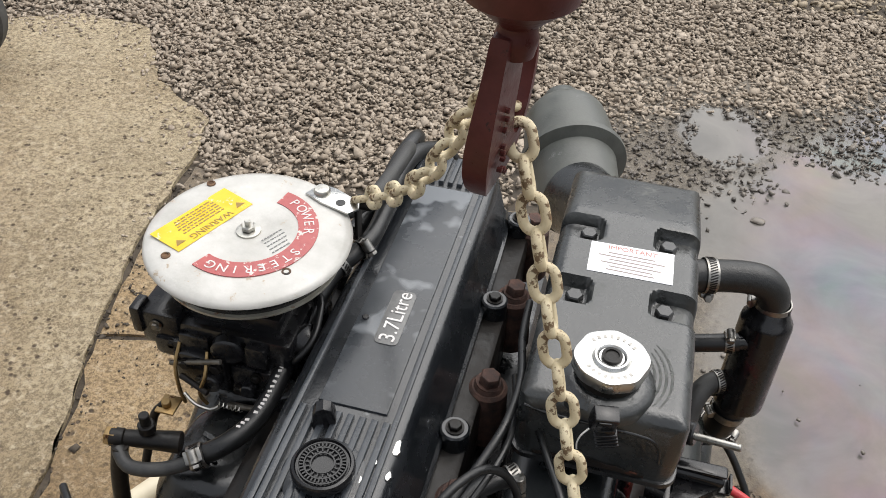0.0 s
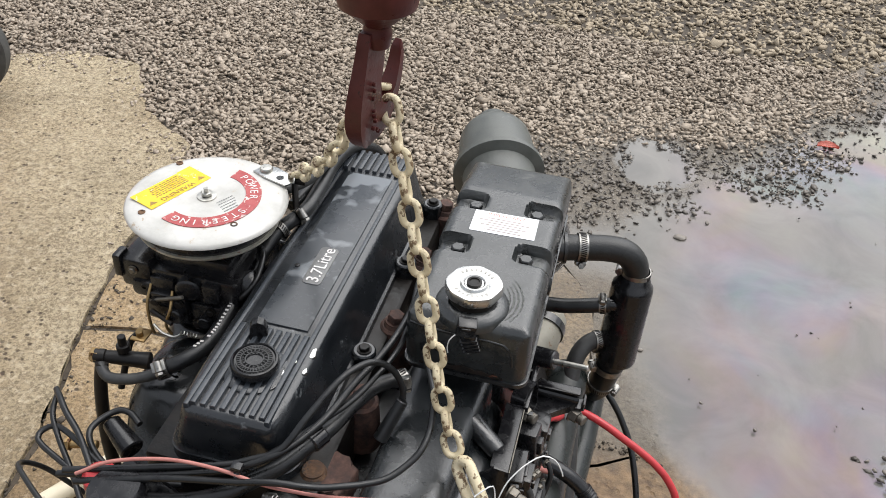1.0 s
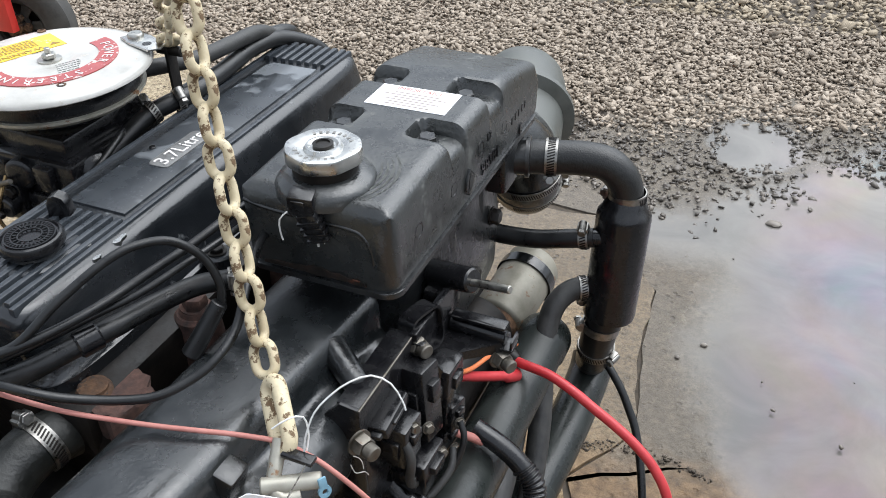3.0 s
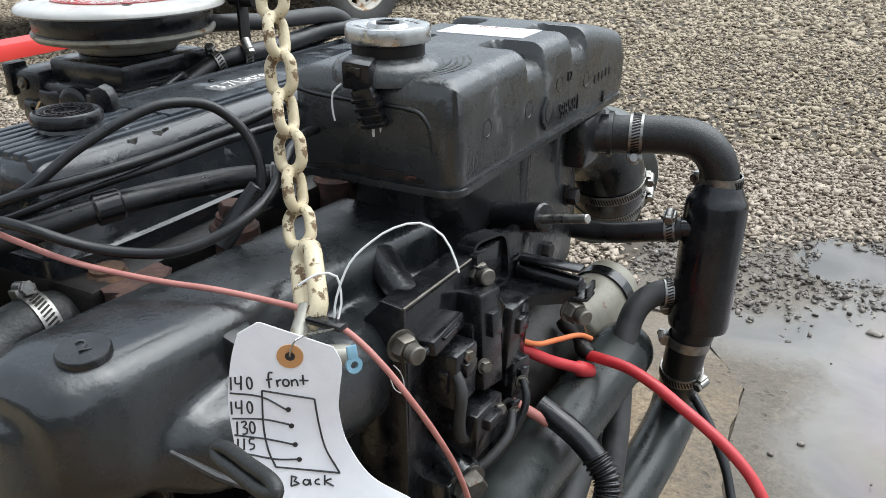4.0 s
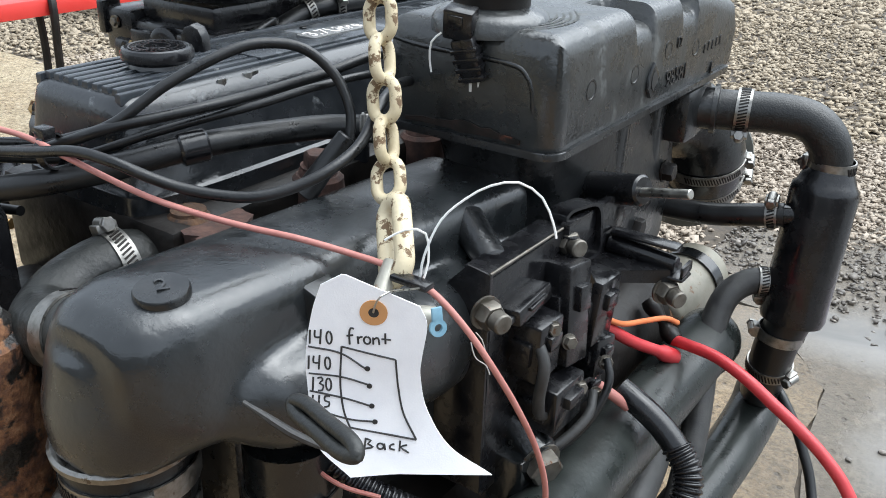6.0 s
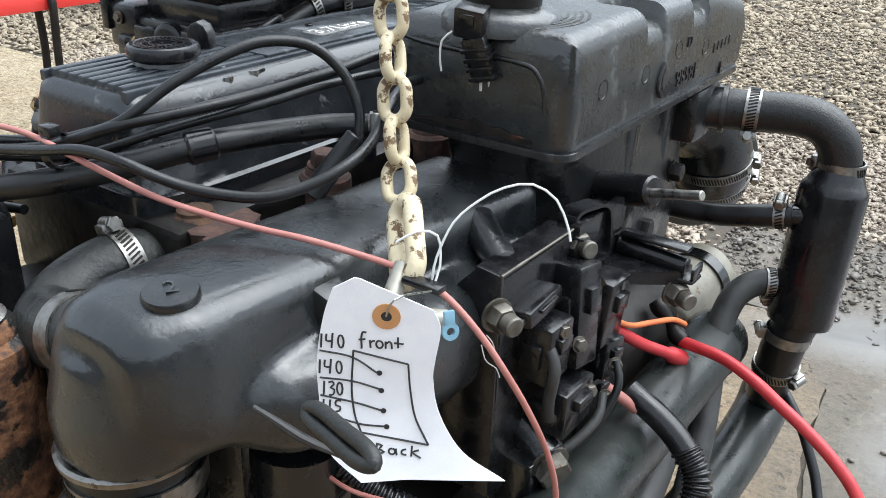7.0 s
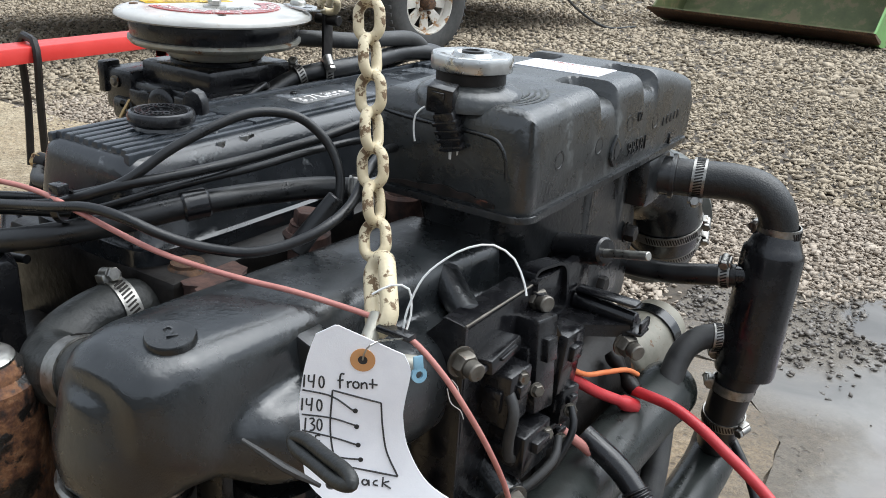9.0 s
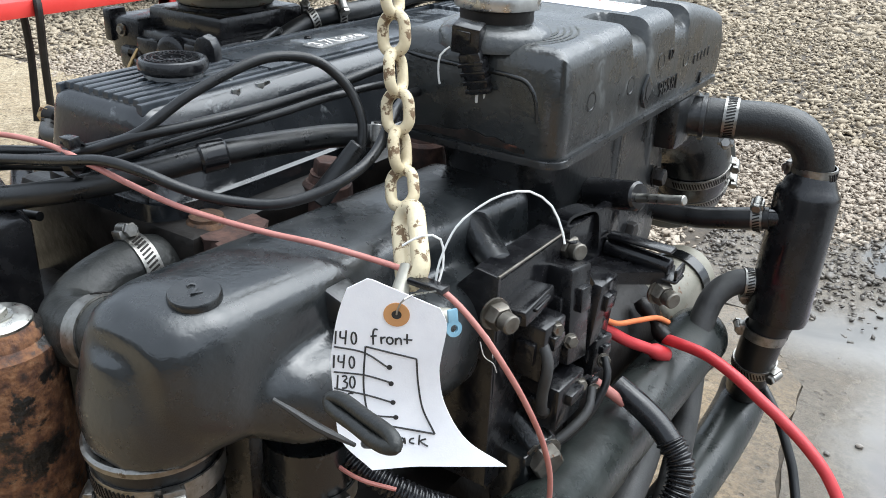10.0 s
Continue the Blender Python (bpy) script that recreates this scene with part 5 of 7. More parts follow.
    loft(bm, [(pose(0.232, 0.31, 0.756), 0.066, 0.175, 6), (pose(0.232, 0.31, 0.735), 0.062, 0.172, 5), (pose(0.236, 0.31, 0.69), 0.060, 0.168, 4), (pose(0.238, 0.30, 0.64), 0.066, 0.170, 4), (pose(0.238, 0.29, 0.58), 0.066, 0.17, 4), (pose(0.23, 0.29, 0.53), 0.05, 0.16, 4)], seg=64)
    body = part("riser_body", bm, CAST, engine, "cast black exhaust riser beneath the tank")
    for y in (0.285, 0.375):
        bm = bmesh.new()
        rod(bm, (0.277, y, 0.60), (0.281, y + 0.01, 0.752), 0.021, 0.018)
        part("riser_flute", bm, CAST, body)
    for y, z in ((0.268, 0.655), (0.40, 0.660), (0.33, 0.62)):
        bm = bmesh.new()
        hex_bolt(bm, (0.300, y, z), (1, 0, 0), 0.010, 0.012, 0.012)
        part("riser_bolt", bm, GREASE, body)
    return tank


build_tank()


# exhaust outlet behind the tank
def build_exhaust():
    bm = bmesh.new()
    tube(bm, [(0.235, 0.46, 0.70), (0.252, 0.52, 0.693), (0.274, 0.560, 0.668), (0.284, 0.578, 0.632), (0.279, 0.600, 0.598), (0.262, 0.645, 0.572), (0.236, 0.71, 0.560)], lambda t: 0.047 + 0.006 * t, 32)
    elbow = part("exhaust_elbow", bm, BLACK, engine, "black exhaust elbow with clamped rubber bellows")
    clamp((0.2835, 0.580, 0.624), (-0.05, 0.35, -1), 0.0505, elbow, 0.013, (1, 0.3, 0))
    clamp((0.2795, 0.597, 0.602), (-0.22, 0.65, -1), 0.0512, elbow, 0.013, (1, 0.3, 0))
    bm = bmesh.new()
    m = Matrix.Translation((0.152, 0.935, 0.480)) @ turn_to((-0.30, 1, 0.16))
    lathe(bm, m, [(0.078, -0.06), (0.080, 0.0), (0.083, 0.045), (0.096, 0.050), (0.104, 0.054), (0.104, 0.066), (0.097, 0.070), (0.091, 0.074), (0.089, 0.12), (0.085, 0.16), (0.082, 0.178), (0.076, 0.191), (0.066, 0.200), (0.050, 0.205), (0.040, 0.208), (0.038, 0.250), (0.032, 0.257)], 56)
    part("exhaust_bellows", bm, material("grey_green_casting", [(0.060, 0.064, 0.058), (0.105, 0.110, 0.100)], 0.45, scale=20, bump=0.3, wear=(0.16, 0.165, 0.16), wear_at=0.62, wear_scale=30), engine, "large grey rubber exhaust bell with rim")
    bm = bmesh.new()
    tube(bm, [(0.250, 0.675, 0.566), (0.225, 0.735, 0.548), (0.190, 0.82, 0.515), (0.163, 0.87, 0.495)], lambda t: 0.056 + 0.016 * t, 32)
    part("exhaust_pipe", bm, BLACK, engine)


build_exhaust()


# exhaust manifold along the front, with plug, block and hose stubs
def build_manifold():
    bm = bmesh.new()

    def sec(y, x, z, hx, hz, p, yaw=0.0, tip=0.0):
        return (Matrix.Translation((x, y, z)) @ pose(0, 0, 0, 90 + tip, 0, yaw), hx, hz, p)

    loft(bm, [sec(-0.226, 0.203, 0.684, 0.036, 0.034, 2.8), sec(-0.214, 0.205, 0.685, 0.046, 0.044, 3.2), sec(-0.19, 0.209, 0.682, 0.050, 0.052, 4.0), sec(-0.13, 0.213, 0.677, 0.050, 0.055, 5.0), sec(-0.04, 0.215, 0.668, 0.052, 0.059, 5.5), sec(0.06, 0.217, 0.664, 0.054, 0.059, 5.5), sec(0.15, 0.221, 0.660, 0.058, 0.059, 5.5)], seg=40)
    loft(bm, [(pose(0.196, -0.190, 0.700), 0.044, 0.044, 2.2), (pose(0.196, -0.192, 0.66), 0.054, 0.050, 2.2), (pose(0.196, -0.194, 0.645), 0.052, 0.048, 2.2), (pose(0.196, -0.196, 0.630), 0.047, 0.045, 2.2)], seg=36)
    loft(bm, [sec(-0.175, 0.240, 0.654, 0.020, 0.020, 2.2), sec(-0.150, 0.252, 0.651, 0.036, 0.032, 2.3), sec(-0.10, 0.268, 0.647, 0.042, 0.040, 2.5), sec(-0.02, 0.272, 0.638, 0.042, 0.046, 2.6), sec(0.08, 0.270, 0.632, 0.040, 0.048, 2.6), sec(0.15, 0.262, 0.625, 0.036, 0.046, 2.6)], seg=36)
    manifold = cast_part("exhaust_manifold", bm, MANIF, engine, "smooth black cast exhaust manifold with stamped plug", 0.0045, 7)
    bm = bmesh.new()
    lathe(bm, pose(0.226, -0.184, 0.7280, 6, 4), [(0.0165, 0), (0.0165, 0.0075), (0.0155, 0.0092), (0.0, 0.0096)], 36)
    part("core_plug", bm, BLACK, manifold)
    words("2", 0.017, pose(0.226, -0.184, 0.7379, 6, 4, 62), CAST, "plug_number", manifold, 0.0006)
    bm = bmesh.new()
    box(bm, (-0.014, -0.013, -0.020), (0.014, 0.013, 0.012), 0.003, pose(0.262, -0.095, 0.704, 0, 18, 0))
    part("boss_block", bm, BLACK, manifold)
    bm = bmesh.new()
    rod(bm, (0.262, 0.075, 0.702), (0.306, 0.048, 0.686), 0.0145, 0.0125)
    part("runner_boss", bm, CAST, manifold)
    bm = bmesh.new()
    tube(bm, [(0.238, -0.085, 0.615), (0.262, -0.098, 0.594), (0.290, -0.100, 0.578), (0.322, -0.085, 0.560), (0.345, -0.05, 0.530), (0.35, -0.01, 0.48)], 0.0085, 12, ridge=0.0010, pitch=0.0024)
    part("corrugated_conduit", bm, PLASTIC, engine, "black corrugated wiring conduit")
    bm = bmesh.new()
    tube(bm, [(0.252, -0.108, 0.600), (0.268, -0.114, 0.588), (0.292, -0.112, 0.580), (0.316, -0.10, 0.574)], 0.0016, 8)
    part("pink_lead", bm, PINKC, engine)
    # downward outlet with clamps
    bm = bmesh.new()
    tube(bm, [(0.190, -0.196, 0.636), (0.190, -0.198, 0.59), (0.190, -0.200, 0.50), (0.205, -0.20, 0.40), (0.205, -0.17, 0.30)], 0.041, 32)
    hose = part("outlet_hose", bm, RUBBER, engine, "thick rubber outlet hose under the manifold")
    bm = bmesh.new()
    lathe(bm, pose(0.190, -0.197, 0.6235), [(0.0415, 0), (0.046, 0.001), (0.0465, 0.005), (0.0445, 0.007), (0.0415, 0.007)], 40, caps=False)
    part("steel_lip", bm, STAIN, hose, "rolled steel lip above the hose")
    clamp((0.190, -0.1965, 0.604), (0, 0, -1), 0.0418, hose, 0.016, (1, -0.6, 0))
    clamp((0.190, -0.199, 0.575), (0, 0, -1), 0.0418, hose, 0.014, (-0.8, -0.6, 0))
    bm = bmesh.new()
    tube(bm, [(0.245, -0.11, 0.60), (0.245, -0.11, 0.50), (0.24, -0.10, 0.36)], 0.033, 24)
    hose = part("second_outlet", bm, BLACK, engine)
    clamp((0.245, -0.11, 0.555), (0, 0, -1), 0.0335, hose, 0.014, (1, -0.3, 0))
    # upper water hose elbow
    bm = bmesh.new()
    tube(bm, [(0.082, -0.075, 0.668), (0.077, -0.112, 0.679), (0.072, -0.146, 0.672), (0.080, -0.172, 0.664), (0.106, -0.187, 0.668), (0.150, -0.190, 0.683), (0.175, -0.188, 0.690)], 0.0250, 24)
    hose = part("water_hose", bm, DARKRUB, engine, "bent black rubber water hose")
    clamp((0.077, -0.111, 0.679), (0.15, 1, 0.1), 0.0255, hose, 0.014, (-0.3, 0, 1))
    clamp((0.138, -0.1895, 0.679), (1, 0.0, 0.3), 0.0255, hose, 0.015, (0, -0.2, -1))
    bm = bmesh.new()
    loft(bm, [(pose(0.085, -0.03, 0.640, 90), 0.055, 0.05, 4), (pose(0.085, -0.075, 0.650, 90), 0.045, 0.040, 3), (pose(0.084, -0.092, 0.656, 90), 0.030, 0.030, 2)])
    part("thermostat_housing", bm, GREASE, engine, "greasy cast thermostat housing")
    bm = bmesh.new()
    prism(bm, [(p.x, p.y) for p in spline([(0.058, -0.046, 0), (0.078, -0.028, 0), (0.108, -0.018, 0), (0.132, -0.032, 0), (0.150, -0.040, 0), (0.146, -0.062, 0), (0.138, -0.086, 0), (0.124, -0.080, 0), (0.108, -0.084, 0), (0.094, -0.074, 0), (0.074, -0.066, 0), (0.060, -0.056, 0)], 0.008)], 0.672, 0.706, 0.005)
    flange = part("rusty_flange", bm, BOSSRUST, engine, "rust brown cast flange with bolt")
    bm = bmesh.new()
    lathe(bm, pose(0.101, -0.062, 0.700), [(0.018, 0), (0.016, 0.008), (0.0135, 0.010), (0.0135, 0.013), (0.0, 0.014)], 24)
    part("flange_boss", bm, RUST, flange, "orange-brown rusty boss")


build_manifold()


# cooler, hoses and pipes beside the tank
def build_cooler():
    bm = bmesh.new()
    tube(bm, [(0.328, 0.453, 0.721), (0.357, 0.461, 0.722), (0.393, 0.468, 0.724), (0.421, 0.473, 0.720), (0.438, 0.476, 0.706), (0.446, 0.479, 0.688), (0.448, 0.481, 0.668)], 0.0212, 24)
    hose = part("cooler_hose", bm, HOSECLOTH, engine, "thick black rubber hose bent down to the cooler")
    clamp((0.355, 0.4605, 0.722), (-1, -0.25, 0), 0.022, hose, 0.015, (0, -0.5, -1))
    clamp((0.4485, 0.4815, 0.676), (0, 0, -1), 0.022, hose, 0.014, (-1, 0.1, 0))
    bm = bmesh.new()
    rod(bm, (0.296, 0.444, 0.720), (0.332, 0.454, 0.721), 0.0225)
    lathe(bm, Matrix.Translation((0.325, 0.452, 0.721)) @ turn_to((1, 0.27, 0)), [(0.026, 0), (0.026, 0.005), (0.022, 0.006)], 28)
    box(bm, (0.286, 0.40, 0.69), (0.318, 0.47, 0.748), 0.008)
    part("outlet_flange", bm, CAST, engine)
    bm = bmesh.new()
    top, low = Vector((0.448, 0.481, 0.668)), Vector((0.446, 0.458, 0.502))
    m = Matrix.Translation(top) @ turn_to(low - top)
    h = (low - top).length
    lathe(bm, m, [(0.024, -0.004), (0.027, 0.002), (0.030, 0.010), (0.0335, 0.014), (0.0345, 0.02), (0.0345, h - 0.008), (0.033, h - 0.002), (0.026, h)], 36)
    part("oil_cooler", bm, PLASTIC, engine, "glossy black cylindrical oil cooler")
    bm = bmesh.new()
    tube(bm, [low + Vector((0, 0, 0.005)), (0.437, 0.456, 0.47), (0.432, 0.466, 0.43), (0.424, 0.49, 0.39), (0.418, 0.53, 0.36)], 0.0235, 20)
    hose = part("lower_hose", bm, RUBBER, engine)
    clamp((0.4385, 0.4555, 0.485), (-0.1, 0, -1), 0.024, hose, 0.012, (-1, -0.4, 0))
    clamp((0.433, 0.464, 0.437), (-0.1, 0.25, -1), 0.024, hose, 0.013, (1, -0.4, 0))
    bm = bmesh.new()
    tube(bm, [(0.418, 0.455, 0.622), (0.38, 0.450, 0.614), (0.34, 0.447, 0.606), (0.29, 0.445, 0.604), (0.25, 0.44, 0.61)], 0.0125, 16)
    hose = part("side_hose", bm, RUBBER, engine)
    clamp((0.406, 0.4535, 0.620), (1, 0.1, 0.15), 0.013, hose, 0.012, (0, -0.3, 1))
    bm = bmesh.new()
    rod(bm, (0.403, 0.453, 0.6195), (0.440, 0.457, 0.626), 0.0105)
    part("cooler_stub", bm, PLASTIC, engine)
    bm = bmesh.new()
    tube(bm, [(0.425, 0.460, 0.541), (0.400, 0.447, 0.541), (0.384, 0.425, 0.530), (0.379, 0.405, 0.505), (0.383, 0.38, 0.47), (0.398, 0.33, 0.41), (0.408, 0.27, 0.35), (0.41, 0.2, 0.29)], 0.0145, 16)
    hose = part("return_hose", bm, GREYRUB, engine)
    clamp((0.410, 0.4525, 0.541), (1, 0.5, 0), 0.015, hose, 0.012, (0, 0.2, -1))
    bm = bmesh.new()
    lathe(bm, Matrix.Translation((0.372, 0.435, 0.470)) @ turn_to((-0.01, -1, 0.01)), [(0.026, 0), (0.034, 0.005), (0.036, 0.012), (0.036, 0.04), (0.034, 0.043), (0.034, 0.41), (0.036, 0.413), (0.036, 0.44), (0.03, 0.446)], 36)
    part("heat_exchanger", bm, PIPEP, engine, "long black tubular heat exchanger")
    bm = bmesh.new()
    tube(bm, [(0.418, 0.53, 0.36), (0.418, 0.50, 0.34), (0.414, 0.40, 0.325), (0.40, 0.2, 0.31), (0.39, 0.0, 0.30)], 0.031, 24)
    part("raw_water_pipe", bm, PIPEP, engine)
    bm = bmesh.new()
    tube(bm, [(0.360, 0.34, 0.40), (0.375, 0.25, 0.385), (0.385, 0.12, 0.36), (0.38, 0.0, 0.34)], 0.02, 18)
    part("lower_pipe", bm, GREYRUB, engine)
    # starter solenoid can
    bm = bmesh.new()
    sol = Matrix.Translation((0.300, 0.425, 0.470)) @ turn_to((0.12, 1, 0.18))
    lathe(bm, sol, [(0.034, 0), (0.0385, 0.003), (0.0395, 0.006), (0.0395, 0.118), (0.034, 0.126)], 36)
    can = part("starter_solenoid", bm, CANZ, engine, "dull zinc starter solenoid with rust stains")
    bm = bmesh.new()
    lathe(bm, sol @ pose(0, 0, 0.085), [(0.0397, 0), (0.0425, 0), (0.0425, 0.016), (0.0397, 0.016)], 36, caps=False)
    part("can_strap", bm, BLACK, can)
    bm = bmesh.new()
    lathe(bm, sol @ pose(0, 0, -0.022), [(0.020, 0), (0.030, 0.003), (0.0335, 0.010), (0.0335, 0.022)], 32)
    part("terminal_cap", bm, RUST, can, "rust-stained brown terminal cap")
    for dx, dz in ((-0.014, 0.006), (0.014, 0.004), (0.0, -0.014)):
        bm = bmesh.new()
        rod(bm, sol @ Vector((dx, dz, -0.018)), sol @ Vector((dx, dz, -0.042)), 0.0045)
        hex_bolt(bm, sol @ Vector((dx, dz, -0.022)), sol.to_3x3() @ Vector((0, 0, -1)), 0.008, 0.006, 0.009)
        part("terminal", bm, BRASS, can, "corroded brass terminal")


build_cooler()


# electrical bracket with actuator, relays and wires
def build_electrics():
    bm = bmesh.new()
    box(bm, (0.3195, 0.015, 0.500), (0.3250, 0.150, 0.6935), 0.0012)
    plate = part("electrical_bracket", bm, PLASTIC, engine, "black moulded electrical bracket")
    for name, lo, hi in (("flange", (0.300, 0.016, 0.6937), (0.3245, 0.125, 0.6965)), ("rib", (0.3252, 0.118, 0.560), (0.338, 0.125, 0.690))):
        bm = bmesh.new()
        box(bm, lo, hi, 0.001)
        part(name, bm, PLASTIC, plate)
    # side wall of the bracket, a pale rod as its upper edge's highlight, and the cup round the upper bolt
    up_ = Matrix(((1, 0, 0, 0), (0, 0, -1, 0.015), (0, 1, 0, 0), (0, 0, 0, 1)))
    bm = bmesh.new()
    prism(bm, [(0.325, 0.505), (0.325, 0.6975), (0.306, 0.700), (0.281, 0.672), (0.279, 0.505)], 0.0, 0.004, 0.0006, up_)
    part("side_wall", bm, PLASTIC, plate)
    bm = bmesh.new()
    rod(bm, (0.3252, 0.0105, 0.698), (0.3252, 0.118, 0.6965), 0.0012)
    part("edge_highlight", bm, DULL, plate, "pale rod along the edge in place of its highlight")
    bm = bmesh.new()
    cup = Matrix.Translation((0.312, 0.152, 0.681)) @ turn_to((1, -0.30, 0.1))
    loft(bm, [(cup, 0.020, 0.022, 4.5), (cup @ pose(0, 0, 0.020), 0.020, 0.022, 4.5), (cup @ pose(0, 0, 0.020), 0.0225, 0.0245, 4.5), (cup, 0.0225, 0.0245, 4.5)], caps=False)
    part("bolt_cup", bm, PLASTIC, plate)
    bm = bmesh.new()
    lathe(bm, cup @ pose(0, 0, 0.002), [(0.0215, 0), (0.0215, 0.003)], 24)
    part("cup_floor", bm, PLASTIC, plate)
    bm = bmesh.new()
    box(bm, (0.304, -0.076, 0.7215), (0.332, -0.066, 0.7260), 0.0012, None)
    part("wire_clip", bm, PLASTIC, plate, "black plastic clip holding the wire")
    bm = bmesh.new()
    rod(bm, (0.298, 0.228, 0.692), (0.352, 0.212, 0.7065), 0.0150, 0.0135)
    box(bm, (0.300, 0.198, 0.640), (0.328, 0.236, 0.690), 0.004)
    actuator = part("shift_actuator", bm, PLASTIC, engine, "black plastic switch with steel plunger")
    bm = bmesh.new()
    rod(bm, (0.343, 0.2125, 0.703), (0.397, 0.197, 0.7185), 0.0042)
    part("plunger", bm, STEEL, actuator, "bright steel plunger")
    # arm with ribs and connector shells
    bm = bmesh.new()
    prism(bm, [(0.318, 0.125), (0.340, 0.128), (0.352, 0.160), (0.392, 0.190), (0.394, 0.212), (0.372, 0.216), (0.330, 0.20), (0.318, 0.165)], 0.640, 0.652, 0.002)
    arm = part("support_arm", bm, PLASTIC, plate)
    bm = bmesh.new()
    prism(bm, [(0.322, 0.12), (0.330, 0.12), (0.332, 0.20), (0.324, 0.20)], 0.60, 0.70, 0.002)
    part("web", bm, PLASTIC, plate)
    for lo, hi in (((0.334, 0.190, 0.668), (0.395, 0.206, 0.6725)), ((0.376, 0.188, 0.6425), (0.404, 0.210, 0.6475)), ((0.400, 0.188, 0.6475), (0.404, 0.210, 0.658))):
        bm = bmesh.new()
        box(bm, lo, hi, 0.003)
        part("connector_shell", bm, PLASTIC, plate)
    bm = bmesh.new()
    rod(bm, (0.332, 0.198, 0.658), (0.394, 0.198, 0.6545), 0.0085, 0.0078)
    part("connector_shell", bm, PLASTIC, plate)
    jm = Matrix.Translation((0.352, 0.13, 0.0)) @ pose(0, 0, 0, 0, 0, math.degrees(math.atan2(0.5, 0.85))) @ Matrix(((1, 0, 0, 0), (0, 0, -1, 0), (0, 1, 0, 0), (0, 0, 0, 1)))
    bm = bmesh.new()
    prism(bm, [(-0.0204, 0.6628), (-0.0229, 0.644), (-0.0413, 0.6375), (-0.041, 0.6325), (-0.0234, 0.6318), (-0.0278, 0.6191), (-0.0229, 0.607), (-0.0244, 0.591), (-0.0168, 0.5821), (-0.0023, 0.5898), (0.0002, 0.609), (0.0072, 0.6221), (-0.0027, 0.6427), (0.0018, 0.6521), (-0.0045, 0.6629)], -0.002, 0.0035, 0.0006, jm)
    part("notched_plate", bm, BLACK, plate, "notched black metal plate with holes", smooth=False)
    # uncut holes: black discs carry the shade they would hold
    for u, v, r in ((-0.0057, 0.6302, 0.0040), (-0.0068, 0.6115, 0.0034), (-0.0115, 0.651, 0.0030)):
        bm = bmesh.new()
        lathe(bm, jm @ pose(u, v, 0.0030), [(r, 0), (r, 0.0010), (0, 0.0010)], 18)
        part("hole_shade_disc", bm, INK, plate, smooth=False)
    bm = bmesh.new()
    tube(bm, [(0.330, 0.322, 0.548), (0.340, 0.320, 0.540), (0.350, 0.318, 0.532), (0.358, 0.316, 0.523), (0.368, 0.313, 0.518)], lambda t: 0.0075 + 0.0022 * math.sin(9 * t), 12, step=0.003)
    part("taped_joint", bm, GREASE, plate, "crumpled dark tape round the cable joint")
    for x, y, z, d in ((0.3225, 0.128, 0.681, (1, -0.5, 0.1)), (0.330, -0.002, 0.676, (1, -0.4, 0)), (0.388, 0.192, 0.632, (1, -0.6, 0))):
        bm = bmesh.new()
        hex_bolt(bm, (x, y, z), d, 0.0105, 0.012, 0.0125)
        e = Vector((x, y, z)) + Vector(d).normalized() * 0.012
        rod(bm, e, e + Vector(d).normalized() * 0.010, 0.0075)
        part("bracket_bolt", bm, DULL, plate, "weathered steel hex bolt")
    rnd = random.Random(12)
    for x, y, z, w, d, h in ((0.322, 0.060, 0.600, 0.030, 0.034, 0.050), (0.322, 0.104, 0.590, 0.036, 0.030, 0.085), (0.330, 0.142, 0.596, 0.028, 0.036, 0.060), (0.322, 0.085, 0.545, 0.040, 0.045, 0.042), (0.336, 0.150, 0.560, 0.026, 0.026, 0.036), (0.324, 0.050, 0.655, 0.020, 0.05, 0.014), (0.322, 0.150, 0.530, 0.03, 0.03, 0.028)):
        bm = bmesh.new()
        tilt = pose(x, y, z, rnd.uniform(-6, 6), rnd.uniform(-6, 6), rnd.uniform(-14, 4))
        box(bm, (0, -d / 2, 0), (w, d / 2, h), 0.003, tilt)
        box(bm, (w * 0.2, -d * 0.62, h * 0.3), (w * 0.8, -d * 0.4, h * 0.7), 0.002, tilt)
        box(bm, (w * 0.9, -d * 0.25, h * 0.55), (w * 1.16, d * 0.25, h * 0.8), 0.0015, tilt)
        relay = part("relay_block", bm, PLASTIC, plate)
    for x, y, z in ((0.356, 0.082, 0.622), (0.362, 0.098, 0.574), (0.366, 0.122, 0.556), (0.352, 0.060, 0.642), (0.366, 0.136, 0.580)):
        bm = bmesh.new()
        hex_bolt(bm, (x, y, z), (1, -0.6, 0.2), 0.0055, 0.006, 0.0065)
        part("terminal_screw", bm, DULL, plate)
    loops = (
        ([(0.342, 0.050, 0.640), (0.356, 0.044, 0.620), (0.354, 0.044, 0.590), (0.350, 0.056, 0.566), (0.352, 0.074, 0.560)], 0.0048, GREYRUB),
        ([(0.366, 0.120, 0.560), (0.370, 0.104, 0.546), (0.360, 0.080, 0.530), (0.345, 0.060, 0.520)], 0.0042, GREYRUB),
        ([(0.368, 0.134, 0.585), (0.376, 0.126, 0.570), (0.372, 0.112, 0.545), (0.360, 0.095, 0.522), (0.345, 0.07, 0.512)], 0.0036, RUBBER),
    )
    for pts, r, mat in loops:
        bm = bmesh.new()
        tube(bm, pts, r, 10)
        part("jumper_wire", bm, mat, plate)
    bm = bmesh.new()
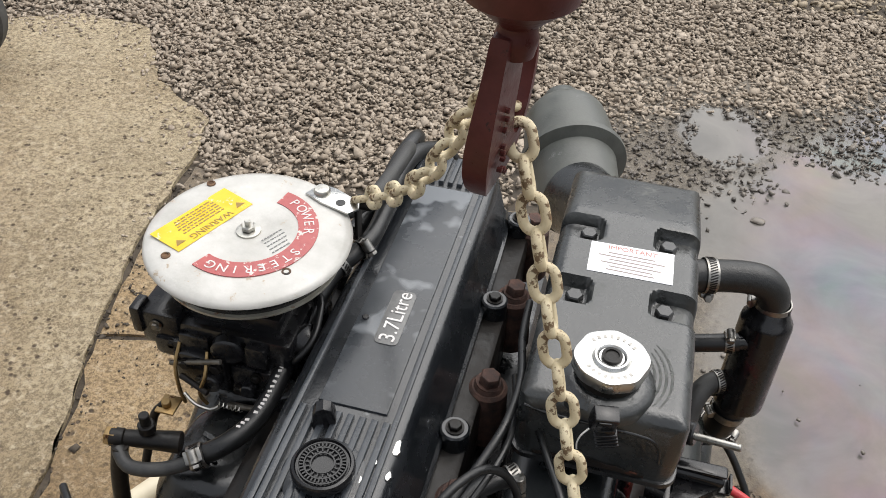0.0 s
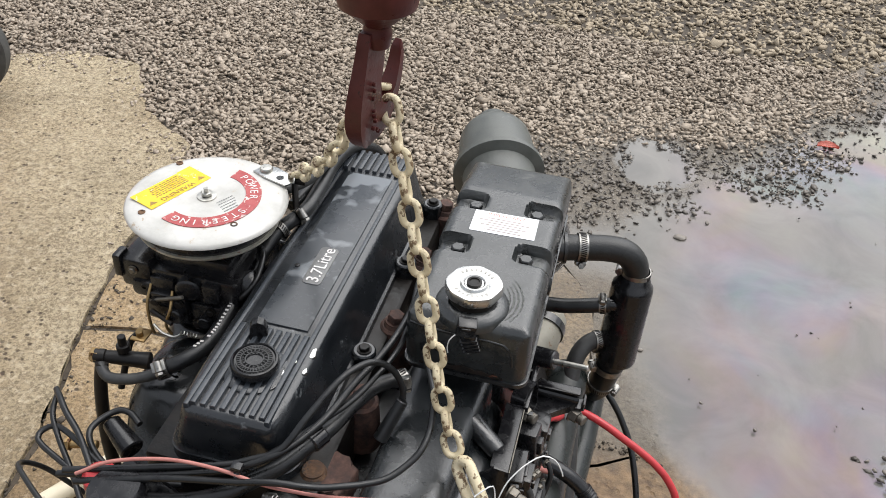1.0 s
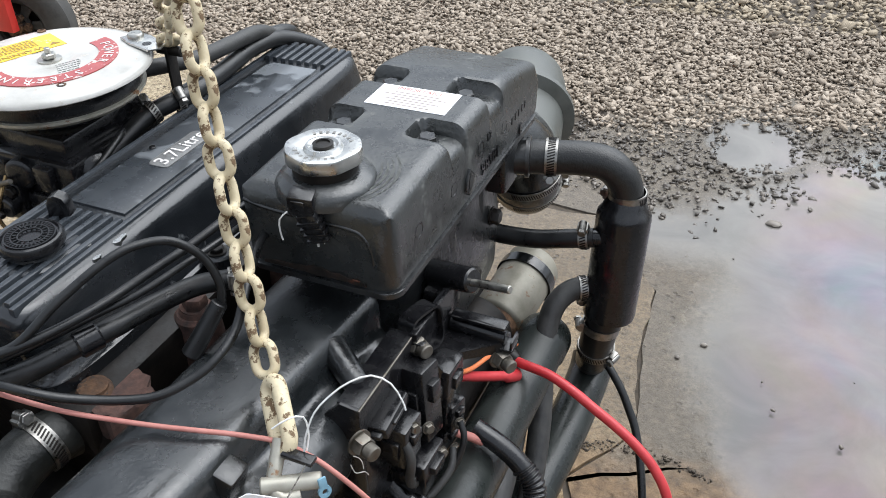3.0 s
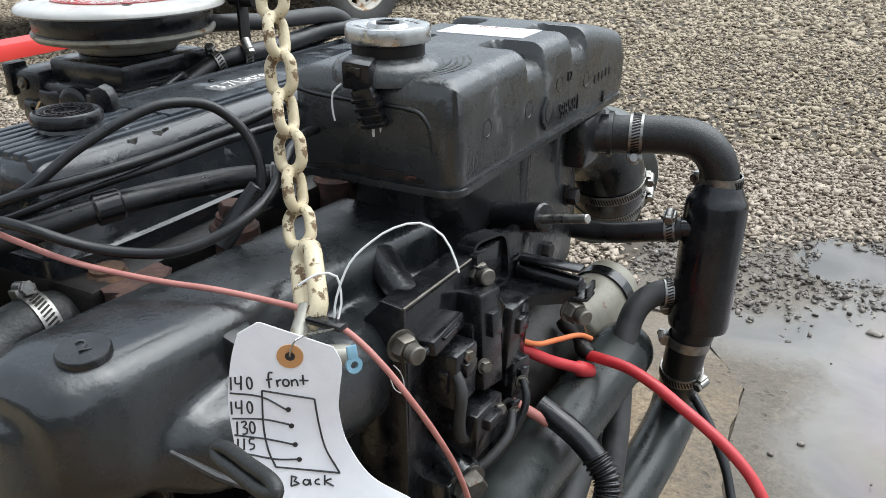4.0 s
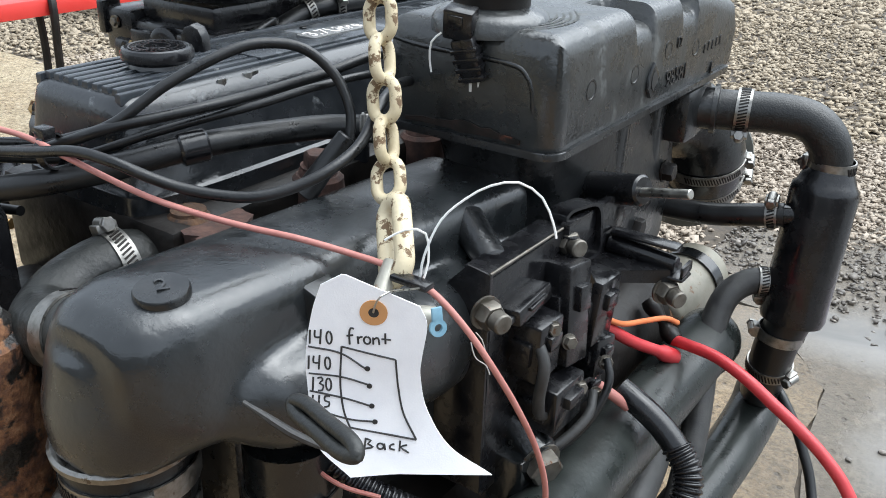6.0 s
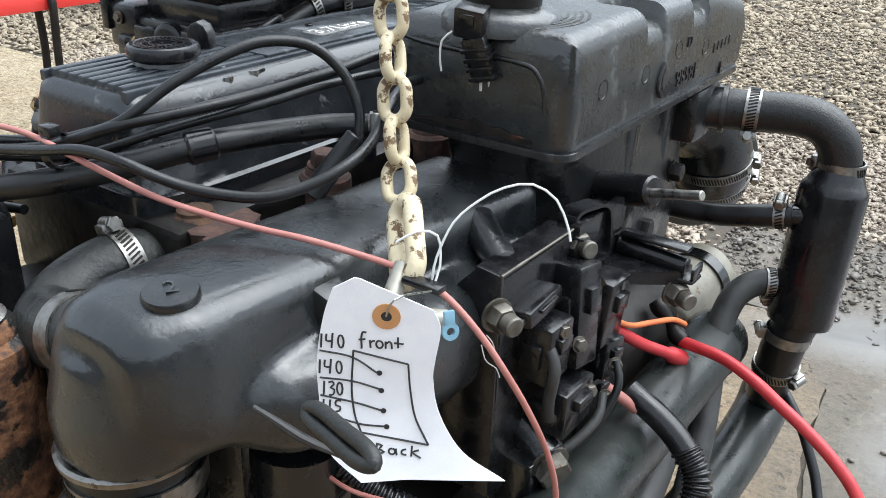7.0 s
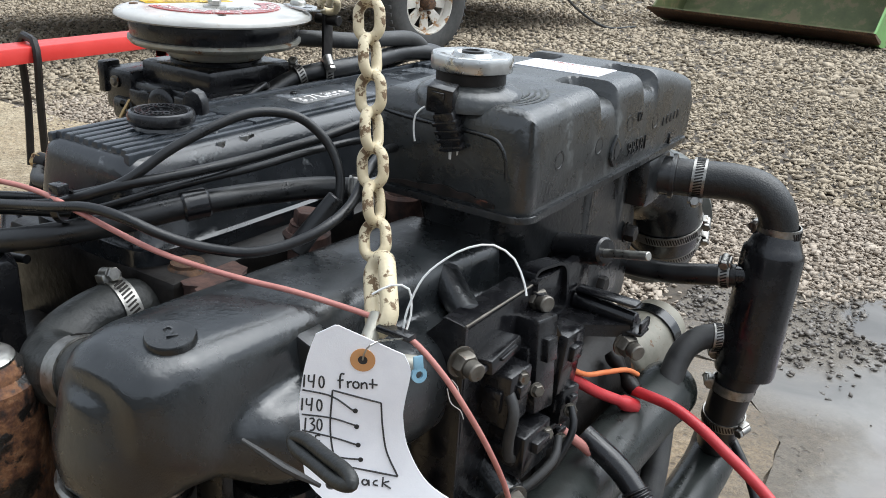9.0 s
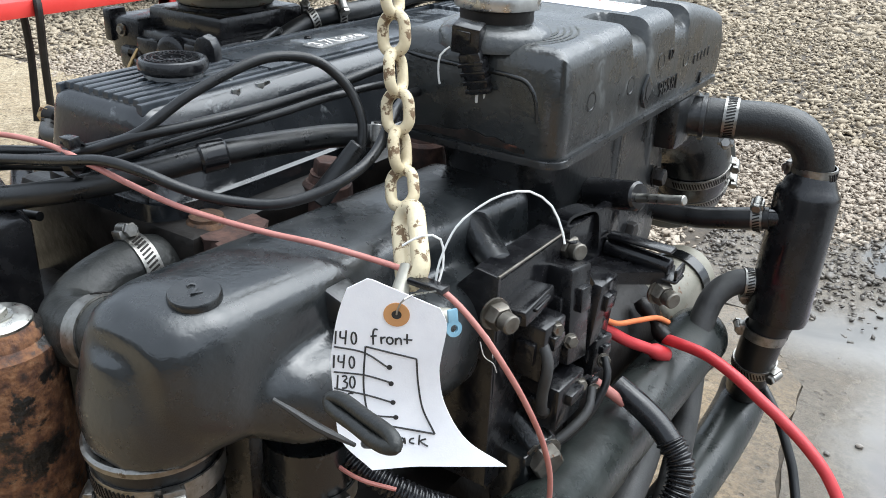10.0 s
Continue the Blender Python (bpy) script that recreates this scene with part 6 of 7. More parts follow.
    tube(bm, [(0.320, -0.066, 0.722), (0.322, -0.064, 0.740), (0.328, -0.056, 0.762), (0.338, -0.045, 0.775), (0.349, -0.035, 0.783), (0.362, -0.024, 0.785), (0.376, -0.019, 0.777), (0.385, -0.019, 0.762), (0.388, -0.020, 0.754)], 0.0008, 6)
    part("white_wire", bm, WHITEW, engine, "thin white wire loop")
    bm = bmesh.new()
    tube(bm, [(0.296, -0.070, 0.745), (0.306, -0.062, 0.752), (0.314, -0.052, 0.748), (0.318, -0.054, 0.730), (0.318, -0.062, 0.716)], 0.0008, 6)
    part("white_wire", bm, WHITEW, engine, "thin white wire loop")
    for pts in ([(0.326, -0.006, 0.660), (0.3275, 0.000, 0.652), (0.328, 0.004, 0.642), (0.3285, 0.004, 0.634)], [(0.326, -0.012, 0.655), (0.328, -0.010, 0.644), (0.328, -0.003, 0.636), (0.3285, 0.006, 0.628), (0.3285, 0.012, 0.617)]):
        bm = bmesh.new()
        tube(bm, pts, 0.00045, 6)
        part("frayed_strand", bm, PALE, engine, "thin frayed white strand")
    # lower mount bolt
    bm = bmesh.new()
    rod(bm, (0.300, 0.075, 0.548), (0.352, 0.060, 0.522), 0.018)
    box(bm, (0.315, 0.035, 0.42), (0.350, 0.085, 0.53), 0.006)
    mount = part("front_mount", bm, BLACK, engine)
    bm = bmesh.new()
    hex_bolt(bm, (0.352, 0.058, 0.520), (1, -0.5, -0.2), 0.0155, 0.014, 0.019)
    part("mount_bolt", bm, DULL, mount, "weathered steel hex bolt")
    # starter cable and harness
    bm = bmesh.new()
    tube(bm, [(0.362, 0.315, 0.516), (0.380, 0.306, 0.521), (0.414, 0.299, 0.522), (0.447, 0.290, 0.515), (0.476, 0.284, 0.502), (0.502, 0.280, 0.489), (0.530, 0.274, 0.473), (0.556, 0.266, 0.452), (0.577, 0.255, 0.420), (0.590, 0.24, 0.36), (0.60, 0.20, 0.24), (0.63, 0.12, 0.08), (0.70, -0.1, 0.012), (0.8, -0.4, 0.010)], 0.0060, 16)
    part("battery_cable", bm, REDC, engine, "thick red battery cable hanging to the ground")
    bm = bmesh.new()
    tube(bm, [(0.331, 0.170, 0.593), (0.333, 0.210, 0.568), (0.346, 0.250, 0.538), (0.361, 0.275, 0.522), (0.373, 0.300, 0.506)], lambda t: 0.0060 + 0.0025 * (t > 0.85), 14)
    part("red_lead", bm, REDC, engine)
    bm = bmesh.new()
    tube(bm, [(0.335, 0.190, 0.589), (0.341, 0.230, 0.565), (0.347, 0.270, 0.552), (0.355, 0.310, 0.540), (0.362, 0.330, 0.528)], 0.0028, 10)
    part("orange_lead", bm, ORANGE, engine)
    bm = bmesh.new()
    tube(bm, [(0.350, 0.150, 0.548), (0.368, 0.165, 0.530), (0.378, 0.172, 0.520)], 0.0050, 10)
    part("pink_lead", bm, PINKC, engine)
    bm = bmesh.new()
    tube(bm, [(0.366, 0.180, 0.530), (0.391, 0.178, 0.520), (0.412, 0.176, 0.508), (0.430, 0.172, 0.494)], 0.0115, 16)
    part("taped_harness", bm, PLASTIC, engine, "harness wrapped in shiny black tape")
    bm = bmesh.new()
    tube(bm, [(0.426, 0.173, 0.498), (0.442, 0.166, 0.480), (0.445, 0.150, 0.455), (0.432, 0.125, 0.425), (0.412, 0.09, 0.39), (0.39, 0.04, 0.34), (0.35, -0.03, 0.29)], 0.0125, 14, ridge=0.0012, pitch=0.0026)
    part("corrugated_conduit", bm, PLASTIC, engine, "black corrugated wiring conduit")
    bm = bmesh.new()
    tube(bm, [(0.424, 0.50, 0.41), (0.450, 0.482, 0.392), (0.472, 0.470, 0.370), (0.490, 0.457, 0.346), (0.508, 0.440, 0.318), (0.530, 0.40, 0.27), (0.56, 0.33, 0.17), (0.60, 0.22, 0.05), (0.65, 0.05, 0.008), (0.72, -0.3, 0.006)], 0.0058, 12)
    part("black_cable", bm, RUBBER, engine, "thin black cable hanging to the ground")
    # faded pink wire across the front
    bm = bmesh.new()
    tube(bm, [(-0.14, -0.165, 0.742), (-0.10, -0.150, 0.760), (-0.04, -0.136, 0.768), (0.019, -0.135, 0.772), (0.074, -0.138, 0.769), (0.107, -0.130, 0.759), (0.136, -0.120, 0.749), (0.170, -0.108, 0.742), (0.205, -0.097, 0.738), (0.237, -0.087, 0.736), (0.266, -0.074, 0.730), (0.296, -0.064, 0.724), (0.326, -0.062, 0.716), (0.350, -0.058, 0.696), (0.368, -0.050, 0.668), (0.380, -0.036, 0.634), (0.388, -0.020, 0.595), (0.390, -0.005, 0.550), (0.385, 0.0, 0.50), (0.37, -0.01, 0.44)], 0.0022, 12)
    part("pink_wire", bm, PINKC, engine, "faded pink wire laid across the manifold")


build_electrics()


# plug leads and hoses between valve cover and manifold
def build_leads():
    leads = (
        ([(-0.16, -0.160, 0.735), (-0.06, -0.140, 0.752), (0.02, -0.122, 0.764), (0.050, -0.112, 0.772), (0.080, -0.100, 0.785), (0.100, -0.067, 0.810), (0.120, -0.026, 0.829), (0.134, -0.002, 0.833), (0.150, 0.020, 0.827), (0.168, 0.034, 0.806), (0.181, 0.034, 0.780), (0.183, 0.028, 0.758)], 0.0040),
        ([(-0.17, -0.160, 0.725), (-0.06, -0.145, 0.745), (0.02, -0.128, 0.760), (0.045, -0.120, 0.768), (0.079, -0.103, 0.782), (0.101, -0.073, 0.788), (0.116, -0.040, 0.792), (0.128, 0.004, 0.796), (0.145, 0.048, 0.804), (0.158, 0.092, 0.812), (0.160, 0.15, 0.806), (0.150, 0.22, 0.79), (0.146, 0.30, 0.765)], 0.0042),
        ([(-0.15, -0.150, 0.715), (-0.05, -0.130, 0.738), (0.02, -0.112, 0.748), (0.050, -0.100, 0.757), (0.080, -0.077, 0.770), (0.106, -0.047, 0.780), (0.132, -0.014, 0.789), (0.150, 0.025, 0.797), (0.163, 0.076, 0.800), (0.160, 0.13, 0.79), (0.15, 0.19, 0.76)], 0.0033),
        ([(-0.14, -0.170, 0.735), (-0.04, -0.150, 0.752), (0.04, -0.142, 0.766), (0.084, -0.136, 0.774), (0.117, -0.130, 0.772), (0.135, -0.120, 0.764), (0.152, -0.107, 0.756), (0.174, -0.094, 0.752), (0.196, -0.080, 0.752), (0.214, -0.060, 0.758), (0.226, -0.040, 0.767), (0.229, -0.012, 0.779), (0.222, 0.02, 0.80), (0.20, 0.07, 0.80), (0.18, 0.12, 0.79)], 0.0040),
    )
    for i, (pts, r) in enumerate(leads):
        bm = bmesh.new()
        tube(bm, pts, r, 14)
        lead = part("plug_lead", bm, RUBBER, engine, "black rubber ignition lead")
    bm = bmesh.new()
    rod(bm, (0.184, 0.026, 0.766), (0.165, -0.004, 0.722), 0.0075, 0.0095)
    part("lead_boot", bm, RUBBER, engine)
    bm = bmesh.new()
    tube(bm, [(-0.08, -0.165, 0.715), (-0.013, -0.155, 0.728), (0.027, -0.140, 0.738), (0.051, -0.120, 0.744), (0.077, -0.097, 0.752), (0.097, -0.068, 0.759), (0.115, -0.036, 0.763), (0.128, 0.006, 0.762), (0.146, 0.045, 0.761), (0.178, 0.070, 0.761)], 0.0098, 18)
    hose = part("bypass_hose", bm, RUBBER, engine, "thick black bypass hose")
    bm = bmesh.new()
    rod(bm, (0.100, -0.064, 0.7595), (0.110, -0.045, 0.762), 0.0124)
    part("hose_sleeve", bm, PLASTIC, hose)
    clamp((0.172, 0.066, 0.761), (0.8, 0.6, 0.0), 0.0102, hose, 0.011, (0.6, -0.6, 0.3))
    bm = bmesh.new()
    lathe(bm, Matrix.Translation((0.040, -0.129, 0.763)) @ turn_to((1, 0.3, 0.2)), [(0.012, 0), (0.0135, 0), (0.0135, 0.006), (0.012, 0.006)], 20, caps=False)
    box(bm, (0.036, -0.136, 0.774), (0.048, -0.126, 0.782), 0.001)
    part("cable_tie", bm, PLASTIC, engine)
    # loose cable loops at the front corner
    for pts, r in (
        ([(-0.262, -0.030, 0.702), (-0.245, -0.046, 0.708), (-0.225, -0.064, 0.706), (-0.194, -0.087, 0.700), (-0.155, -0.125, 0.692), (-0.12, -0.159, 0.68)], 0.0041),
        ([(-0.258, -0.034, 0.700), (-0.252, -0.058, 0.690), (-0.228, -0.085, 0.680), (-0.195, -0.115, 0.672), (-0.16, -0.15, 0.665)], 0.0036),
        ([(-0.139, -0.043, 0.690), (-0.160, -0.031, 0.692), (-0.180, -0.034, 0.690), (-0.196, -0.066, 0.684), (-0.165, -0.098, 0.680), (-0.112, -0.117, 0.682), (-0.045, -0.112, 0.690)], 0.0042),
        ([(-0.095, -0.150, 0.675), (-0.145, -0.137, 0.672), (-0.207, -0.112, 0.672), (-0.255, -0.090, 0.676), (-0.243, -0.070, 0.682), (-0.200, -0.086, 0.686), (-0.153, -0.111, 0.688), (-0.099, -0.120, 0.69)], 0.0038),
        ([(-0.12, -0.17, 0.66), (-0.19, -0.165, 0.65), (-0.26, -0.125, 0.645), (-0.285, -0.10, 0.63), (-0.27, -0.08, 0.60), (-0.23, -0.07, 0.55)], 0.0035),
    ):
        bm = bmesh.new()
        tube(bm, pts, r, 12)
        part("loose_cable", bm, RUBBER, engine, "loose black cable loop")
    bm = bmesh.new()
    rod(bm, (-0.185, -0.039, 0.675), (-0.142, -0.064, 0.662), 0.012, 0.016)
    part("cable_boot", bm, PLASTIC, engine)
    # timber or pipe end and front ancillaries
    rm = pose(-0.040, -0.170, 0.0, 0, 0, -21)
    side = rm @ Matrix(((0, 0, 1, 0), (1, 0, 0, 0), (0, 1, 0, 0), (0, 0, 0, 1)))
    bm = bmesh.new()
    prism(bm, [(0.035, 0.42), (0.035, 0.712), (0.028, 0.719), (0.012, 0.715), (-0.050, 0.667), (-0.058, 0.655), (-0.060, 0.42)], -0.085, 0.042, 0.004, side)
    bottle = part("fluid_reservoir", bm, PLASTIC, engine, "black plastic fluid reservoir with paper label")
    bm = bmesh.new()
    lathe(bm, pose(-0.086, -0.168, 0.700, 4, -4), [(0.026, -0.02), (0.028, 0.0), (0.0315, 0.014), (0.0325, 0.018), (0.0325, 0.040), (0.029, 0.045), (0.0, 0.0455)], 40)
    part("reservoir_cap", bm, PLASTIC, bottle)
    bm = bmesh.new()
    slope = rm @ pose(0.008, -0.0185, 0.6925, 37.8, 0, 0)
    prism(bm, rounded(0.036, 0.046, 0.003), 0.0, 0.0012, 0, slope)
    part("reservoir_label", bm, material("scuffed_label", [(0.30, 0.26, 0.17), (0.66, 0.64, 0.56)], 0.6, scale=140, bump=0.2, wear=(0.06, 0.05, 0.035), wear_at=0.56, wear_scale=130), bottle, "scuffed paper label", smooth=False)
    bm = bmesh.new()
    lathe(bm, pose(-0.118, -0.155, 0.712), [(0.017, 0), (0.019, 0.004), (0.019, 0.024), (0.014, 0.028)], 24)
    part("red_cover", bm, REDC, engine, "red rubber terminal cover")
    bm = bmesh.new()
    lathe(bm, pose(0.080, -0.230, 0.40), [(0.030, 0), (0.034, 0.02), (0.034, 0.13), (0.040, 0.14), (0.040, 0.262), (0.038, 0.272), (0.030, 0.276), (0.029, 0.280), (0.024, 0.286), (0.0, 0.286)], 36)
    can = part("filter_canister", bm, CANRUST, engine, "rusty brown filter canister with metal cap")
    bm = bmesh.new()
    lathe(bm, pose(0.080, -0.230, 0.682), [(0.024, 0), (0.024, 0.006), (0.020, 0.008), (0.0, 0.008)], 28)
    hex_bolt(bm, (0.080, -0.230, 0.689), (0, 0, 1), 0.009, 0.007, 0.012)
    part("canister_cap", bm, STEEL, can)
    bm = bmesh.new()
    for i in range(10):
        lathe(bm, pose(0.080, -0.230, 0.45 + 0.007 * i), [(0.0345, 0), (0.0375, 0.002), (0.0375, 0.004), (0.0345, 0.006)], 28, caps=False)
    part("brass_thread", bm, BRASS, can, "brass threaded collar")
    bm = bmesh.new()
    box(bm, (-0.09, -0.16, 0.40), (0.09, -0.08, 0.63), 0.02)
    lathe(bm, Matrix.Translation((0.0, -0.15, 0.42)) @ turn_to((0, -1, 0)), [(0.09, 0), (0.09, 0.02), (0.082, 0.022), (0.082, 0.03), (0.09, 0.032), (0.09, 0.04), (0.03, 0.042)], 40)
    part("timing_cover", bm, GREASE, engine)
    bm = bmesh.new()
    tip_a, tip_b, side_ = Vector((0.361, -0.217, 0.732)), Vector((0.408, -0.2335, 0.738)), Vector((0.0019, 0.0013, 0.0030))
    along = (tip_b - tip_a).normalized()
    loop = [tip_a.lerp(tip_b, 0.5) + side_, tip_a.lerp(tip_b, 0.9) + side_, tip_b + along * 0.0035, tip_a.lerp(tip_b, 0.9) - side_, tip_a.lerp(tip_b, 0.5) - side_, tip_a.lerp(tip_b, 0.08) - side_, tip_a - along * 0.0035, tip_a.lerp(tip_b, 0.08) + side_, tip_a.lerp(tip_b, 0.5) + side_]
    tube(bm, loop, 0.0036, 14, step=0.0015)
    tube(bm, [tip_b, tip_b + Vector((-0.012, 0.013, -0.014)), tip_b + Vector((-0.045, 0.047, -0.049)), tip_b + Vector((-0.075, 0.078, -0.082))], 0.0034, 12)
    part("lever_grip", bm, DARKRUB, engine, "narrow looped lever of dark coated rod")
    bm = bmesh.new()
    tube(bm, [(0.286, -0.184, 0.684), (0.297, -0.180, 0.678), (0.311, -0.174, 0.669), (0.322, -0.167, 0.662), (0.328, -0.160, 0.655)], lambda t: 0.0014 + 0.0014 * math.sin(math.pi * t) ** 2, 8)
    part("tie_tail", bm, GREYRUB, engine)


build_leads()


# ---- hook, chain and tag ----
def build_hook():
    hook = thing("crane_hook", (0.128, 0.10, 1.085), "dark red-brown painted lifting hook holding a chain", "hook")
    # profile in the hook's own plane: (along, height); the plane is turned and leans a little
    outer = [(-0.016, 0.136), (-0.022, 0.105), (-0.030, 0.075), (-0.033, 0.050), (-0.027, 0.026), (-0.012, 0.008), (0.008, 0.0), (0.030, 0.004), (0.050, 0.016), (0.066, 0.036), (0.074, 0.060), (0.075, 0.080), (0.073, 0.090), (0.069, 0.100)]
    inner = [(0.064, 0.094), (0.063, 0.082), (0.057, 0.066), (0.046, 0.050), (0.030, 0.043), (0.016, 0.047), (0.008, 0.058), (0.008, 0.076), (0.014, 0.100), (0.018, 0.136)]
    outline = [(0.95 * p.x, p.y) for p in spline([(u, v, 0) for u, v in outer], 0.006)] + [(0.95 * p.x, p.y) for p in spline([(u, v, 0) for u, v in inner], 0.006)]
    spine = len(spline([(u, v, 0) for u, v in outer], 0.006))
    turn = pose(0.1165, 0.084, 1.074, 0, 0, -9)
    lean = Matrix(((1, 0, 0.055, 0), (0, 1, 0, 0), (0, 0, 1, 0), (0, 0, 0, 1)))
    m = turn @ lean @ Matrix(((0, 0, 1, 0), (1, 0, 0, 0), (0, 1, 0, 0), (0, 0, 0, 1)))

    def plate(half, grow, bevel):
        bm = bmesh.new()
        n = len(outline)
        ring_ = []
        for i in range(n):
            d = Vector(outline[(i + 1) % n]) - Vector(outline[i - 1])
            nrm = Vector((d.y, -d.x)).normalized() if d.length else Vector((0, 0))
            ring_.append(Vector(outline[i]) + nrm * grow)

        def thick(u, v):
            return half * float(np.interp(v, (0.0, 0.004, 0.010, 0.018, 0.034, 0.060, 0.085, 0.110, 0.136), (0.30, 0.55, 0.74, 0.88, 1.0, 1.0, 0.90, 0.78, 0.74))) * float(np.interp(u, (0.03, 0.06), (1.0, 0.62)))

        flank = [float(np.interp(outline[i][1], (0.0, 0.008, 0.016, 0.028, 0.045, 0.07, 0.10), (0.70, 0.74, 0.78, 0.80, 0.80, 0.78, 0.78))) if i < spine else 1.0 for i in range(n)]
        low = [bm.verts.new(m @ Vector((p.x, p.y, -thick(p.x, p.y) * k))) for p, k in zip(ring_, flank)]
        high = [bm.verts.new(m @ Vector((p.x, p.y, thick(p.x, p.y) * k))) for p, k in zip(ring_, flank)]
        bridge(bm, low, high)
        a, b = bm.faces.new(low[::-1]), bm.faces.new(high)
        bmesh.ops.bevel(bm, geom=list(a.edges) + list(b.edges), offset=bevel, segments=3, affect="EDGES", profile=0.6)
        return bm

    body = part("hook_body", plate(0.0115, 0.0, 0.0028), HOOKM, hook)
    bm = bmesh.new()
    lathe(bm, pose(0.1292, 0.084, 1.199), [(0.0125, -0.006), (0.0145, 0.003), (0.0150, 0.008), (0.0135, 0.011), (0.0135, 0.016), (0.026, 0.027), (0.038, 0.036), (0.040, 0.044), (0.040, 0.080), (0.034, 0.088), (0.014, 0.092), (0.014, 0.15)], 36)
    part("swivel", bm, HOOKM, hook)
    rnd = random.Random(3)
    for u, v in ((-0.014, 0.082), (-0.012, 0.074), (-0.014, 0.066), (-0.010, 0.050), (-0.008, 0.043), (-0.005, 0.036), (-0.009, 0.029), (-0.001, 0.025), (0.004, 0.020)):
        bm = bmesh.new()
        lathe(bm, m @ pose(0.95 * u + 0.005, v, 0.0085), [(0.0022, 0), (0.0022, 0.0034), (0.0015, 0.0039)], 8)
        part("stamped_mark", bm, HOOKM, hook)


build_hook()


def link_mesh(name, pitch=0.028, d=0.0086, width=0.0272):
    bm = bmesh.new()
    r = width / 2 - d / 2
    straight = pitch + d - width
    pts, n = [], 10
    for i in range(n + 1):
        a = math.pi * i / n
        pts.append(Vector((r * math.cos(a), 0, straight / 2 + r * math.sin(a))))
    for i in range(n + 1):
        a = math.pi + math.pi * i / n
        pts.append(Vector((r * math.cos(a), 0, -straight / 2 + r * math.sin(a))))
    rows = []
    for i, p in enumerate(pts):
        t = (pts[(i + 1) % len(pts)] - pts[i - 1]).normalized()
        nrm = Vector((0, 1, 0)).cross(t)
        rows.append([bm.verts.new(p + d / 2 * (math.cos(2 * math.pi * k / 10) * nrm + math.sin(2 * math.pi * k / 10) * Vector((0, 1, 0)))) for k in range(10)])
    for i in range(len(rows)):
        bridge(bm, rows[i], rows[(i + 1) % len(rows)])
    return mesh_of(name, bm, CHAINM)


LINK = link_mesh("link")


def chain(name, line, label, twist0=40.0):
    """Links along a line of points, each turned a quarter from the last."""
    holder = thing(name, line[-1], label, "chain", "lifting chains")
    P = [Vector(p) for p in line]
    dense = spline(P, 0.002)
    pitch, walked = 0.028, 0.0
    spots = []
    nxt = pitch / 2
    for a, b in zip(dense, dense[1:]):
        step = (b - a).length
        while walked + step >= nxt:
            t = (nxt - walked) / step
            spots.append((a + (b - a) * t, (b - a).normalized()))
            nxt += pitch
        walked += step
    for k, (p, d) in enumerate(spots):
        ob = new("link", LINK)
        rnd = random.Random(k)
        ob.matrix_basis = Matrix.Translation(p) @ turn_to(d) @ pose(0, 0, 0, 0, 0, twist0 + 90 * (k % 2) + rnd.uniform(-7, 7))
        hang(ob, holder)
    return holder


long_chain = chain("lifting_chain", [(0.132, 0.117, 1.121), (0.165, 0.078, 1.035), (0.192, 0.049, 0.955), (0.214, 0.027, 0.883), (0.233, 0.008, 0.821), (0.250, -0.009, 0.772), (0.261, -0.021, 0.752)], "cream painted steel chain with rust spots from hook to bolt")
end_link = new("end_link", link_mesh("end_link", 0.058, 0.0135, 0.034))
hang(end_link, long_chain)
end_link.matrix_basis = Matrix.Translation((0.2870, -0.0480, 0.7350)) @ turn_to((0.037, -0.042, -0.033)) @ pose(0, 0, 0, 0, 0, 62)
chain("lifting_chain", [(0.126, 0.126, 1.128), (0.099, 0.149, 1.108), (0.076, 0.172, 1.068), (0.057, 0.189, 1.022), (0.032, 0.211, 0.975), (-0.001, 0.242, 0.931), (-0.036, 0.276, 0.893), (-0.060, 0.299, 0.868)], "slack cream painted chain from hook to lifting bracket", 10.0)

bm = bmesh.new()
tube(bm, [(0.296, -0.062, 0.726), (0.300, -0.078, 0.714), (0.304, -0.090, 0.704), (0.314, -0.094, 0.698), (0.326, -0.086, 0.698)], 0.0062, 12)
shackle = thing("shackle", (0.32, -0.09, 0.70), "dirty cream shackle bolted to the manifold", "shackle")
part("bow", bm, SOLEN, shackle)
bm = bmesh.new()
rod(bm, (0.296, -0.096, 0.706), (0.336, -0.070, 0.704), 0.0070)
part("pin", bm, SOLEN, shackle)
bm = bmesh.new()
lathe(bm, Matrix.Translation((0.3425, -0.078, 0.703)) @ turn_to((1, -0.6, 0.3)), [(0.0055, 0), (0.0055, 0.0025), (0.0026, 0.0025), (0.0026, 0)], 20, caps=False)
box(bm, (-0.0036, 0.003, 0), (0.0036, 0.013, 0.0025), 0.001, Matrix.Translation((0.3425, -0.078, 0.703)) @ turn_to((1, -0.6, 0.3)))
part("blue_terminal", bm, BLUET, shackle, "blue crimp terminal")


